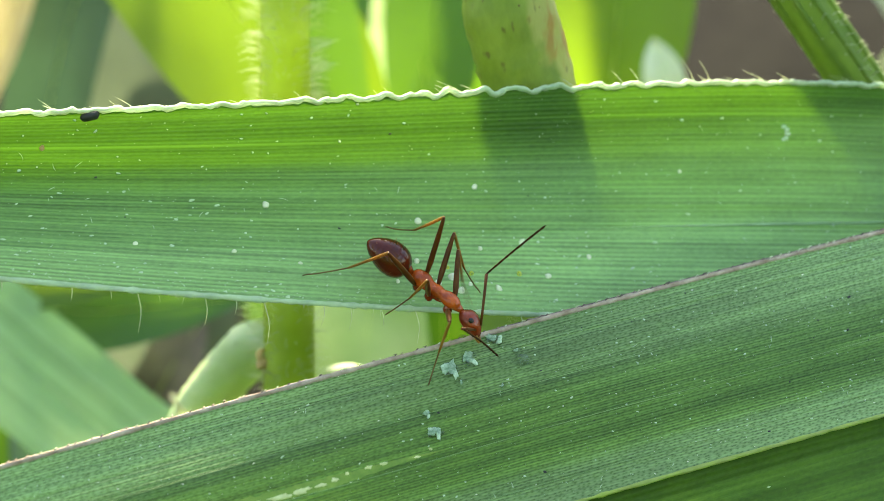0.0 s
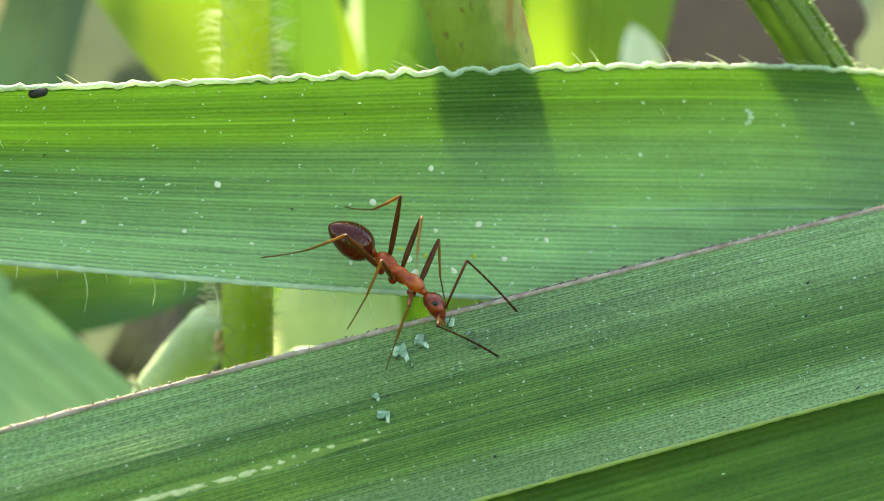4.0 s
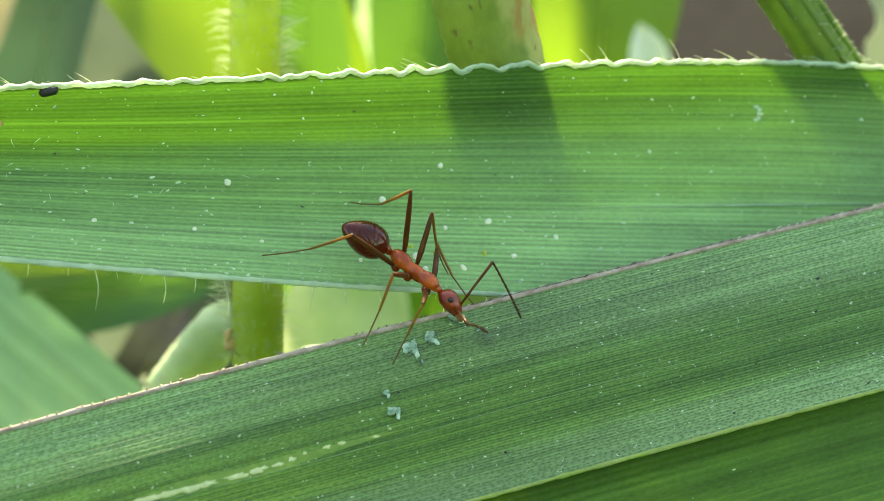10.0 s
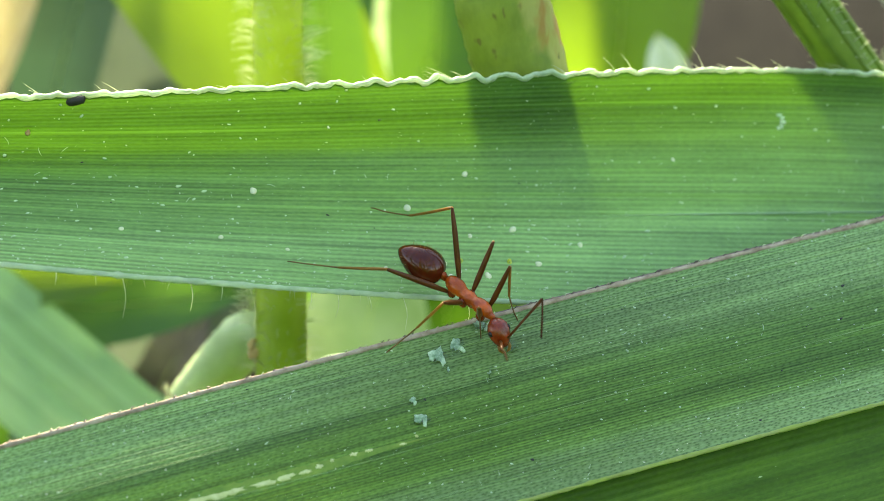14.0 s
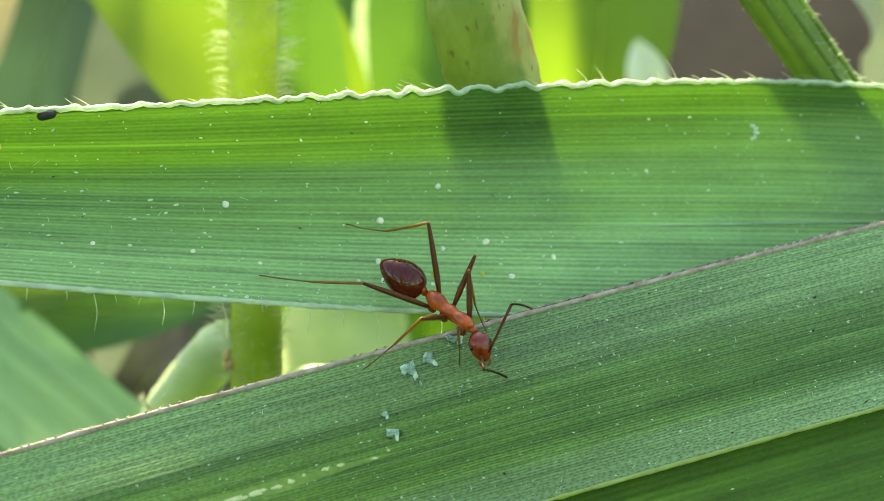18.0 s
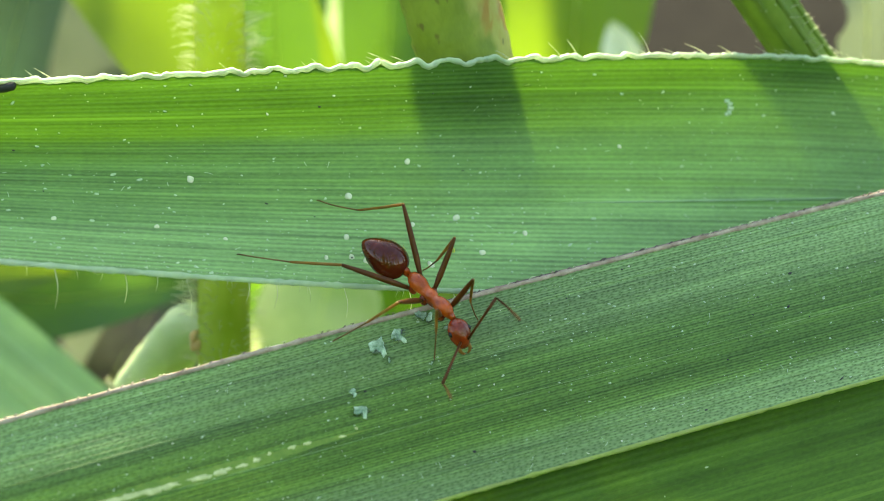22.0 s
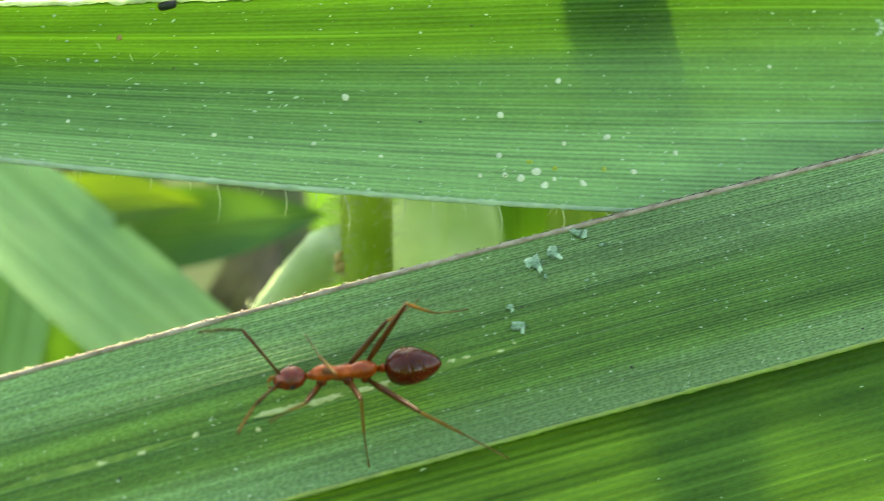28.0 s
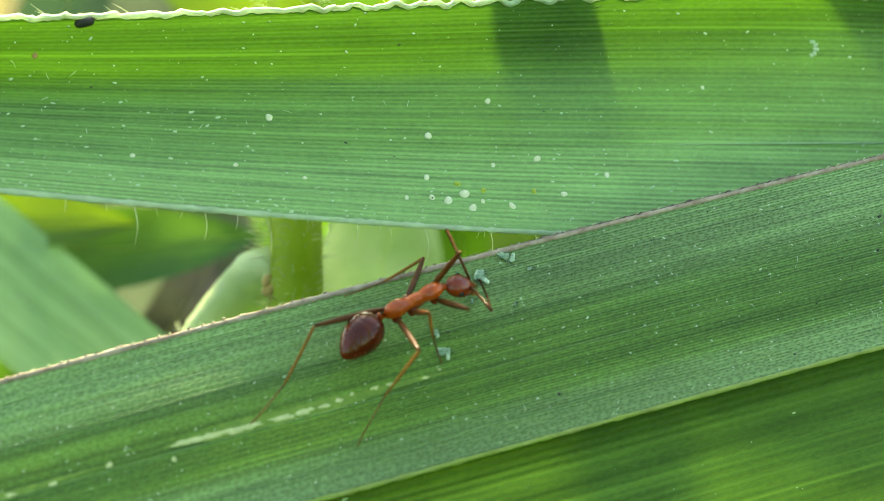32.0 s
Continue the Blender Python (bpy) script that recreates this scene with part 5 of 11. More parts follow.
        (29, pose(-0.000280, 0.000000, 0.000000, 0.2, 7.0, 6.1)), (29.3, pose(-0.000280, -0.000000, -0.000000, 0.4, 6.6, 14.5)),
        (29.5, pose(-0.000280, -0.000000, 0.000000, -0.1, 7.7, -2.6)), (29.75, pose(-0.000280, -0.000000, 0.000000, -0.0, 7.5, -1.1)),
        (30, pose(-0.000280, -0.000000, 0.000000, 0.0, 7.3, 0.6)), (30.25, pose(-0.000280, 0.000000, 0.000000, 0.1, 7.5, 3.2)),
        (30.5, pose(-0.000280, 0.000000, 0.000000, 0.2, 7.7, 5.4)), (30.75, pose(-0.000280, 0.000000, -0.000000, 0.2, 7.8, 7.3)),
        (31, pose(-0.000280, 0.000000, -0.000000, 0.2, 7.9, 8.6)), (31.25, pose(-0.000280, 0.000000, 0.000000, 0.4, 7.7, 13.0)),
        (31.5, pose(-0.000280, 0.000000, 0.000000, 0.5, 7.5, 17.4)), (31.75, pose(-0.000280, 0.000000, -0.000000, 0.6, 7.2, 21.6)),
        (32, pose(-0.000280, 0.000000, -0.000000, 0.7, 7.0, 25.7)),
    ])
    walk(ant["head"], [
        (0, pose(0.001740, 0.000000, -0.000000, -50.8, 26.2, -5.4)), (0.5, pose(0.001740, 0.000000, -0.000000, -50.7, 25.5, -5.2)),
        (1, pose(0.001740, 0.000000, 0.000000, -50.7, 25.0, -4.8)), (1.5, pose(0.001740, -0.000000, 0.000000, -50.4, 23.5, -3.0)),
        (2, pose(0.001740, -0.000000, -0.000000, -50.1, 21.9, -1.1)), (3.5, pose(0.001740, 0.000000, 0.000000, -50.6, 23.4, -4.8)),
        (5, pose(0.001740, 0.000000, 0.000000, -51.0, 24.6, -8.3)), (5.5, pose(0.001740, 0.000000, 0.000000, -50.7, 23.8, -6.0)),
        (6, pose(0.001740, 0.000000, 0.000000, -50.4, 22.6, -3.7)), (6.5, pose(0.001740, -0.000000, 0.000000, -50.6, 22.7, -4.6)),
        (7, pose(0.001740, 0.000000, -0.000000, -50.7, 22.5, -5.4)), (7.5, pose(0.001740, -0.000000, 0.000000, -50.7, 22.7, -5.3)),
        (8, pose(0.001740, 0.000000, -0.000000, -50.6, 23.0, -5.0)), (8.5, pose(0.001740, 0.000000, -0.000000, -50.5, 23.6, -4.1)),
        (9, pose(0.001740, 0.000000, 0.000000, -50.4, 24.2, -3.0)), (9.5, pose(0.001740, 0.000000, -0.000000, -50.2, 23.0, -1.6)),
        (10, pose(0.001740, 0.000000, -0.000000, -50.0, 22.0, -0.2)), (10.5, pose(0.001740, 0.000000, 0.000000, -50.1, 21.9, -0.7)),
        (11, pose(0.001740, 0.000000, -0.000000, -50.1, 22.4, -1.1)), (11.5, pose(0.001740, 0.000000, 0.000000, -51.1, 25.3, -10.0)),
        (12, pose(0.001740, 0.000000, 0.000000, -28.8, 36.0, -22.3)), (12.4, pose(0.001740, -0.000000, -0.000000, -6.5, 36.8, -17.0)),
        (13, pose(0.001740, 0.000000, -0.000000, -6.3, 38.6, -18.3)), (13.5, pose(0.001740, 0.000000, -0.000000, -6.1, 37.1, -19.3)),
        (14, pose(0.001740, 0.000000, 0.000000, -5.9, 35.3, -20.3)), (15.25, pose(0.001740, 0.000000, 0.000000, -4.4, 34.5, -15.5)),
        (16.5, pose(0.001740, 0.000000, 0.000000, -3.1, 34.0, -11.0)), (17.25, pose(0.001740, 0.000000, 0.000000, -5.3, 35.1, -18.3)),
        (18, pose(0.001740, -0.000000, 0.000000, -7.7, 35.7, -25.8)), (18.5, pose(0.001740, 0.000000, 0.000000, -5.2, 35.4, -17.6)),
        (19, pose(0.001740, 0.000000, -0.000000, -2.6, 34.2, -9.3)), (19.5, pose(0.001740, 0.000000, 0.000000, -3.1, 33.5, -11.4)),
        (20, pose(0.001740, 0.000000, -0.000000, -3.5, 33.2, -13.6)), (20.5, pose(0.001740, -0.000000, 0.000000, -4.8, 34.4, -17.8)),
        (21, pose(0.001740, 0.000000, -0.000000, -6.5, 35.9, -22.5)), (21.5, pose(0.001740, -0.000000, -0.000000, -5.2, 34.5, -19.2)),
        (22, pose(0.001740, -0.000000, 0.000000, -4.2, 33.5, -16.4)), (22.2, pose(0.001740, -0.000000, 0.000000, -0.5, 15.3, -21.0)),
        (22.4, pose(0.001740, -0.000000, 0.000000, -0.4, 13.1, -15.2)), (22.7, pose(0.001740, 0.000000, 0.000000, -0.2, 14.1, -9.0)),
        (23, pose(0.001740, 0.000000, -0.000000, 0.0, 14.3, -1.9)), (23.25, pose(0.001740, 0.000000, 0.000000, -0.1, 14.2, -3.0)),
        (23.5, pose(0.001740, 0.000000, 0.000000, -0.1, 14.0, -4.2)), (23.75, pose(0.001740, 0.000000, -0.000000, -0.1, 13.7, -5.5)),
        (24, pose(0.001740, 0.000000, 0.000000, -0.2, 13.3, -6.8)), (24.25, pose(0.001740, 0.000000, -0.000000, -0.1, 13.8, -2.1)),
        (24.5, pose(0.001740, 0.000000, 0.000000, 0.1, 14.4, 2.9)), (25, pose(0.001740, -0.000000, 0.000000, 0.0, 14.5, 1.7)),
        (25.5, pose(0.001740, 0.000000, 0.000000, 0.0, 14.6, 0.4)), (26, pose(0.001740, 0.000000, 0.000000, 0.0, 14.6, -0.8)),
        (26.5, pose(0.001740, -0.000000, 0.000000, -0.1, 14.6, -2.0)), (26.75, pose(0.001740, -0.000000, 0.000000, -0.4, 15.4, -15.9)),
        (27, pose(0.001740, 0.000000, 0.000000, -0.7, 14.1, -23.5)), (27.25, pose(0.001740, 0.000000, 0.000000, -0.2, 18.6, -4.5)),
        (27.5, pose(0.001740, -0.000000, 0.000000, 0.3, 15.6, 10.6)), (27.75, pose(0.001740, -0.000000, -0.000000, 0.2, 15.1, 5.9)),
        (28, pose(0.001740, 0.000000, 0.000000, 0.0, 13.8, 0.2)), (28.2, pose(0.001740, 0.000000, 0.000000, 0.8, 14.8, 27.1)),
        (28.3, pose(0.001740, -0.000000, -0.000000, -0.2, 19.8, -5.5)), (28.5, pose(0.001740, 0.000000, 0.000000, -0.1, 18.8, -2.5)),
        (28.6, pose(0.001740, 0.000000, -0.000000, 0.0, 13.4, 0.9)), (28.7, pose(0.001740, 0.000000, -0.000000, -0.4, 17.7, -13.9)),
        (29, pose(0.001740, -0.000000, 0.000000, -0.1, 14.9, -4.8)), (29.3, pose(0.001740, 0.000000, -0.000000, 0.2, 15.7, 5.8)),
        (29.5, pose(0.001740, -0.000000, 0.000000, 0.1, 20.7, 4.0)), (29.75, pose(0.001740, 0.000000, -0.000000, -0.1, 18.6, -2.0)),
        (30, pose(0.001740, 0.000000, 0.000000, -0.2, 16.6, -5.9)), (30.25, pose(0.001740, 0.000000, 0.000000, -0.2, 17.5, -6.1)),
        (30.5, pose(0.001740, 0.000000, 0.000000, -0.2, 18.1, -7.0)), (30.75, pose(0.001740, -0.000000, -0.000000, -0.3, 18.5, -8.5)),
        (31, pose(0.001740, 0.000000, -0.000000, -0.3, 18.5, -10.6)), (31.25, pose(0.001740, -0.000000, 0.000000, -0.4, 19.4, -12.3)),
        (31.5, pose(0.001740, -0.000000, 0.000000, -0.4, 20.3, -14.5)), (31.75, pose(0.001740, 0.000000, -0.000000, -0.5, 21.1, -16.9)),
        (32, pose(0.001740, 0.000000, 0.000000, -0.6, 21.7, -19.7)),
    ])
    walk(ant["left antenna"], [
        (0, pose(0.002396, 0.000051, -0.000109, 7.3, -35.5, 125.6)), (0.5, pose(0.002397, 0.000054, -0.000101, 8.9, -34.0, 105.2)),
        (1, pose(0.002398, 0.000057, -0.000095, 9.3, -30.4, 87.1)), (1.5, pose(0.002398, 0.000077, -0.000077, 8.6, -30.0, 87.1)),
        (2, pose(0.002397, 0.000097, -0.000059, 8.1, -29.7, 87.2)), (3.5, pose(0.002400, 0.000057, -0.000077, 8.0, -32.1, 97.7)),
        (5, pose(0.002401, 0.000018, -0.000091, 7.4, -34.0, 110.7)), (5.5, pose(0.002401, 0.000044, -0.000082, 7.6, -33.7, 105.5)),
        (6, pose(0.002400, 0.000069, -0.000068, 7.5, -33.0, 100.6)), (6.5, pose(0.002401, 0.000059, -0.000069, 8.3, -32.3, 96.8)),
        (7, pose(0.002402, 0.000051, -0.000067, 8.8, -31.4, 92.5)), (7.5, pose(0.002402, 0.000052, -0.000069, 8.1, -28.5, 83.8)),
        (8, pose(0.002401, 0.000054, -0.000072, 7.3, -25.3, 75.8)), (8.5, pose(0.002399, 0.000065, -0.000079, 8.4, -29.7, 87.0)),
        (9, pose(0.002397, 0.000077, -0.000085, 9.1, -32.7, 96.2)), (9.5, pose(0.002397, 0.000093, -0.000072, 8.5, -31.7, 93.3)),
        (10, pose(0.002396, 0.000108, -0.000060, 7.9, -30.4, 89.9)), (10.5, pose(0.002397, 0.000102, -0.000059, 7.7, -32.5, 97.8)),
        (11, pose(0.002397, 0.000098, -0.000065, 7.5, -34.1, 107.2)), (11.5, pose(0.002400, -0.000001, -0.000099, 6.9, -32.3, 100.6)),
        (12, pose(0.002357, -0.000111, -0.000228, 17.7, -22.0, 92.1)), (12.4, pose(0.002362, -0.000053, -0.000236, 23.4, -28.0, 100.0)),
        (13, pose(0.002353, -0.000066, -0.000255, 20.2, -18.9, 83.8)), (13.5, pose(0.002358, -0.000078, -0.000239, 18.8, -19.4, 85.9)),
        (14, pose(0.002363, -0.000093, -0.000219, 18.5, -29.2, 83.2)), (15.25, pose(0.002372, -0.000047, -0.000208, 18.3, -31.1, 72.7)),
        (16.5, pose(0.002376, -0.000001, -0.000200, 17.0, -28.5, 65.1)), (17.25, pose(0.002367, -0.000073, -0.000215, 17.2, -20.4, 89.0)),
        (18, pose(0.002351, -0.000145, -0.000226, 17.5, -25.0, 101.8)), (18.5, pose(0.002367, -0.000066, -0.000219, 17.4, -21.6, 91.8)),
        (19, pose(0.002376, 0.000016, -0.000201, 16.2, -16.6, 80.8)), (19.5, pose(0.002378, -0.000007, -0.000194, 15.3, -15.9, 79.6)),
        (20, pose(0.002378, -0.000030, -0.000192, 16.3, -31.1, 69.5)), (20.5, pose(0.002370, -0.000071, -0.000208, 17.3, -30.0, 80.1)),
        (21, pose(0.002357, -0.000114, -0.000227, 17.0, -21.7, 93.2)), (21.5, pose(0.002368, -0.000085, -0.000209, 17.9, -34.5, 90.7)),
        (22, pose(0.002375, -0.000058, -0.000196, 19.5, -44.1, 89.5)), (22.2, pose(0.002394, -0.000132, 0.000016, 6.1, -79.3, 44.1)),
        (22.4, pose(0.002403, -0.000065, 0.000042, -0.1, -55.2, -3.4)), (22.7, pose(0.002406, 0.000007, 0.000031, 0.4, -55.2, 9.0)),
        (23, pose(0.002401, 0.000089, 0.000029, 0.9, -53.3, 21.7)), (23.25, pose(0.002402, 0.000076, 0.000029, 1.3, -54.6, 30.9)),
        (23.5, pose(0.002404, 0.000062, 0.000032, 1.6, -55.4, 40.2)), (23.75, pose(0.002405, 0.000047, 0.000035, 1.9, -56.0, 49.5)),
        (24, pose(0.002405, 0.000032, 0.000040, 2.1, -56.1, 58.3)), (24.25, pose(0.002401, 0.000086, 0.000034, 2.2, -59.1, 52.0)),
        (24.5, pose(0.002391, 0.000143, 0.000028, 2.1, -61.4, 44.3)), (25, pose(0.002394, 0.000129, 0.000026, 2.1, -53.2, 61.4)),
        (25.5, pose(0.002397, 0.000114, 0.000025, 1.8, -41.2, 72.8)), (26, pose(0.002399, 0.000100, 0.000025, 1.5, -22.7, 82.4)),
        (26.5, pose(0.002401, 0.000087, 0.000025, 1.4, -0.7, 89.9)), (26.75, pose(0.002403, -0.000073, 0.000014, 1.9, -39.9, 73.4)),
        (27, pose(0.002387, -0.000159, 0.000029, 2.0, -54.0, 44.5)), (27.25, pose(0.002404, 0.000059, -0.000022, 2.3, -46.9, 53.7)),
        (27.5, pose(0.002367, 0.000228, 0.000014, 1.4, -18.9, 57.9)), (27.75, pose(0.002383, 0.000176, 0.000020, 1.6, -33.2, 53.8)),
        (28, pose(0.002397, 0.000112, 0.000034, 1.6, -42.1, 49.8)), (28.2, pose(0.002277, 0.000395, 0.000024, 2.0, -40.7, 109.9)),
        (28.25, pose(0.002341, 0.000221, -0.000006, 0.3, -42.5, 65.7)), (28.3, pose(0.002405, 0.000047, -0.000035, 0.8, -44.7, 20.0)),
        (28.4, pose(0.002403, 0.000064, -0.000029, 23.2, -60.6, 59.9)), (28.5, pose(0.002402, 0.000081, -0.000023, 5.7, -80.7, 134.5)),
        (28.6, pose(0.002395, 0.000121, 0.000039, 8.8, -81.3, 106.6)), (28.65, pose(0.002400, 0.000035, 0.000014, 21.7, -50.4, 51.4)),
        (28.7, pose(0.002405, -0.000050, -0.000011, 0.7, -23.8, 21.5)), (29, pose(0.002405, 0.000055, 0.000021, 2.1, -41.8, 91.8)),
        (29.3, pose(0.002384, 0.000175, 0.000012, 2.4, -48.8, 85.4)), (29.5, pose(0.002387, 0.000155, -0.000045, 1.7, -8.6, 88.2)),
        (29.75, pose(0.002401, 0.000087, -0.000020, 2.1, -34.4, 86.2)), (30, pose(0.002406, 0.000043, 0.000002, 2.9, -54.9, 73.2)),
        (30.25, pose(0.002406, 0.000040, -0.000008, 2.8, -53.6, 73.3)), (30.5, pose(0.002406, 0.000030, -0.000016, 2.7, -51.2, 72.8)),
        (30.75, pose(0.002407, 0.000012, -0.000020, 2.4, -47.3, 71.7)), (31, pose(0.002407, -0.000011, -0.000020, 2.1, -41.2, 70.1)),
        (31.25, pose(0.002406, -0.000032, -0.000031, 2.1, -38.2, 76.5)), (31.5, pose(0.002404, -0.000056, -0.000041, 2.0, -32.8, 81.7)),
        (31.75, pose(0.002400, -0.000084, -0.000050, 1.8, -20.7, 84.2)), (32, pose(0.002395, -0.000116, -0.000058, 1.8, -19.8, 89.7)),
    ])
    walk(ant["left flagellum"], [
        (0, pose(0.001400, 0.000000, 0.000000, -24.0, -8.1, -43.8)), (0.5, pose(0.001400, 0.000000, -0.000000, -30.7, 57.7, -54.1)),
        (1, pose(0.001400, 0.000000, 0.000000, -81.2, 71.1, -115.8)), (1.25, pose(0.001400, 0.000000, 0.000000, -51.9, 13.8, -99.9)),
        (1.5, pose(0.001400, 0.000000, 0.000000, -31.2, -43.0, -112.7)), (2, pose(0.001400, 0.000000, 0.000000, -25.6, -25.3, -120.5)),
        (3.5, pose(0.001400, -0.000000, 0.000000, -30.2, -44.0, -117.7)), (4.25, pose(0.001400, -0.000000, 0.000000, -42.8, 4.2, -109.1)),
        (5, pose(0.001400, -0.000000, -0.000000, -53.1, 53.1, -110.8)), (5.5, pose(0.001400, 0.000000, 0.000000, -57.6, 59.7, -103.3)),
        (6, pose(0.001400, 0.000000, 0.000000, -57.1, 65.1, -92.4)), (6.25, pose(0.001400, 0.000000, 0.000000, -52.3, 3.9, -100.9)),
        (6.5, pose(0.001400, 0.000000, 0.000000, -30.8, -54.8, -123.2)), (7, pose(0.001400, -0.000000, 0.000000, -17.4, -39.1, -145.2)),
        (7.5, pose(0.001400, 0.000000, -0.000000, -19.9, -32.4, -136.3)), (8, pose(0.001400, 0.000000, -0.000000, -21.0, -26.6, -128.2)),
        (8.5, pose(0.001400, 0.000000, 0.000000, -38.7, -57.1, -107.0)), (8.75, pose(0.001400, 0.000000, 0.000000, -53.6, 6.5, -78.3)),
        (9, pose(0.001400, 0.000000, 0.000000, -23.0, 67.9, -35.4)), (9.5, pose(0.001400, 0.000000, -0.000000, -61.0, 66.2, -97.8)),
        (9.75, pose(0.001400, 0.000000, -0.000000, -45.7, 18.3, -99.2)), (10, pose(0.001400, 0.000000, 0.000000, -28.3, -27.6, -113.3)),
        (10.5, pose(0.001400, 0.000000, 0.000000, -26.6, -37.6, -124.4)), (11, pose(0.001400, -0.000000, 0.000000, -21.5, -47.5, -139.5)),
        (11.5, pose(0.001400, 0.000000, -0.000000, -28.2, -49.7, -125.5)), (12, pose(0.001400, 0.000000, 0.000000, -26.5, -53.3, -110.5)),
        (12.2, pose(0.001400, 0.000000, 0.000000, -50.4, 11.6, -84.9)), (12.4, pose(0.001400, -0.000000, 0.000000, -49.8, 79.7, -69.1)),
        (12.6, pose(0.001400, -0.000000, 0.000000, -59.3, 33.6, -98.3)), (12.8, pose(0.001400, -0.000000, 0.000000, -45.9, -10.8, -116.1)),
        (13, pose(0.001400, -0.000000, 0.000000, -9.2, -44.7, -155.1)), (13.5, pose(0.001400, 0.000000, 0.000000, -13.1, -51.7, -146.2)),
        (14, pose(0.001400, 0.000000, 0.000000, -35.8, -62.0, -117.6)), (15.25, pose(0.001400, 0.000000, -0.000000, -38.9, -60.2, -116.4)),
        (16.5, pose(0.001400, 0.000000, 0.000000, -32.0, -53.9, -123.9)), (17.25, pose(0.001400, 0.000000, 0.000000, -20.3, -66.1, -138.1)),
        (18, pose(0.001400, 0.000000, 0.000000, -61.5, -73.6, -76.5)), (18.5, pose(0.001400, 0.000000, 0.000000, -28.4, -64.8, -119.8)),
        (19, pose(0.001400, 0.000000, 0.000000, -17.8, -45.3, -125.8)), (19.5, pose(0.001400, 0.000000, -0.000000, -13.9, -44.5, -137.9)),
        (20, pose(0.001400, 0.000000, 0.000000, -30.5, -55.7, -128.8)), (20.5, pose(0.001400, -0.000000, 0.000000, -44.6, -63.3, -105.7)),
        (21, pose(0.001400, -0.000000, 0.000000, -33.4, -59.2, -96.6)), (21.5, pose(0.001400, 0.000000, -0.000000, -59.1, -58.7, -74.9)),
        (22, pose(0.001400, -0.000000, 0.000000, -77.5, -55.7, -59.1)), (22.07, pose(0.001400, -0.000000, 0.000000, 105.6, -71.0, 135.5)),
        (22.13, pose(0.001400, 0.000000, 0.000000, 118.9, -18.3, 143.1)), (22.2, pose(0.001400, 0.000000, 0.000000, 140.7, 30.7, 163.7)),
        (22.3, pose(0.001400, 0.000000, 0.000000, 96.4, 27.1, 158.9)), (22.4, pose(0.001400, 0.000000, -0.000000, 54.1, 21.6, 158.1)),
        (22.7, pose(0.001400, 0.000000, -0.000000, 60.7, 23.1, 152.7)), (23, pose(0.001400, -0.000000, 0.000000, 63.9, 26.1, 146.5)),
        (23.25, pose(0.001400, -0.000000, -0.000000, 66.3, 26.3, 147.9)), (23.5, pose(0.001400, 0.000000, 0.000000, 68.1, 26.7, 149.0)),
        (23.75, pose(0.001400, 0.000000, 0.000000, 70.0, 27.3, 150.1)), (24, pose(0.001400, 0.000000, 0.000000, 70.9, 27.9, 151.0)),
        (24.25, pose(0.001400, -0.000000, -0.000000, 64.9, 21.5, 152.8)), (24.5, pose(0.001400, 0.000000, 0.000000, 57.4, 15.0, 155.0)),
        (25, pose(0.001400, 0.000000, -0.000000, 84.5, 37.1, 153.4)), (25.17, pose(0.001400, 0.000000, -0.000000, 20.5, 65.0, 71.3)),
        (25.33, pose(0.001400, 0.000000, -0.000000, -29.1, 30.4, 2.9)), (25.5, pose(0.001400, 0.000000, 0.000000, -27.4, -15.6, -25.8)),
        (26, pose(0.001400, 0.000000, 0.000000, -21.9, -29.5, -43.3)), (26.5, pose(0.001400, -0.000000, 0.000000, -0.8, -34.3, -62.0)),
        (26.75, pose(0.001400, 0.000000, -0.000000, -29.5, -17.9, -28.7)), (26.83, pose(0.001400, 0.000000, 0.000000, 6.6, -30.9, -88.9)),
        (26.92, pose(0.001400, 0.000000, 0.000000, 36.4, -9.2, -144.3)), (27, pose(0.001400, 0.000000, 0.000000, 38.2, 25.9, 171.1)),
        (27.12, pose(0.001400, -0.000000, 0.000000, -6.3, 19.7, -169.9)), (27.25, pose(0.001400, -0.000000, 0.000000, -50.9, 27.7, -151.6)),
        (27.5, pose(0.001400, 0.000000, 0.000000, -22.3, 35.5, -78.3)), (27.62, pose(0.001400, -0.000000, -0.000000, -4.9, 10.3, -39.2)),
        (27.75, pose(0.001400, -0.000000, -0.000000, -6.4, -19.4, -6.9)), (28, pose(0.001400, 0.000000, 0.000000, 10.3, -7.9, 9.6)),
        (28.2, pose(0.001400, 0.000000, 0.000000, -19.6, -22.7, -14.8)), (28.25, pose(0.001400, 0.000000, 0.000000, -21.1, 17.8, -30.4)),
        (28.3, pose(0.001400, 0.000000, -0.000000, -41.4, 55.4, -58.9)), (28.4, pose(0.001400, 0.000000, -0.000000, -69.8, 9.3, -85.8)),
        (28.5, pose(0.001400, 0.000000, 0.000000, -80.2, -41.0, -92.9)), (28.6, pose(0.001400, 0.000000, 0.000000, -76.4, -2.3, -129.2)),
        (28.65, pose(0.001400, 0.000000, -0.000000, -72.8, -50.1, -128.1)), (28.7, pose(0.001400, 0.000000, -0.000000, 96.6, -81.9, 65.8)),
        (28.85, pose(0.001400, 0.000000, -0.000000, -26.9, -36.8, -166.4)), (29, pose(0.001400, 0.000000, 0.000000, -27.2, 21.2, -158.7)),
        (29.15, pose(0.001400, -0.000000, 0.000000, -16.5, -39.7, 174.7)), (29.3, pose(0.001400, -0.000000, 0.000000, 83.6, -58.4, 65.3)),
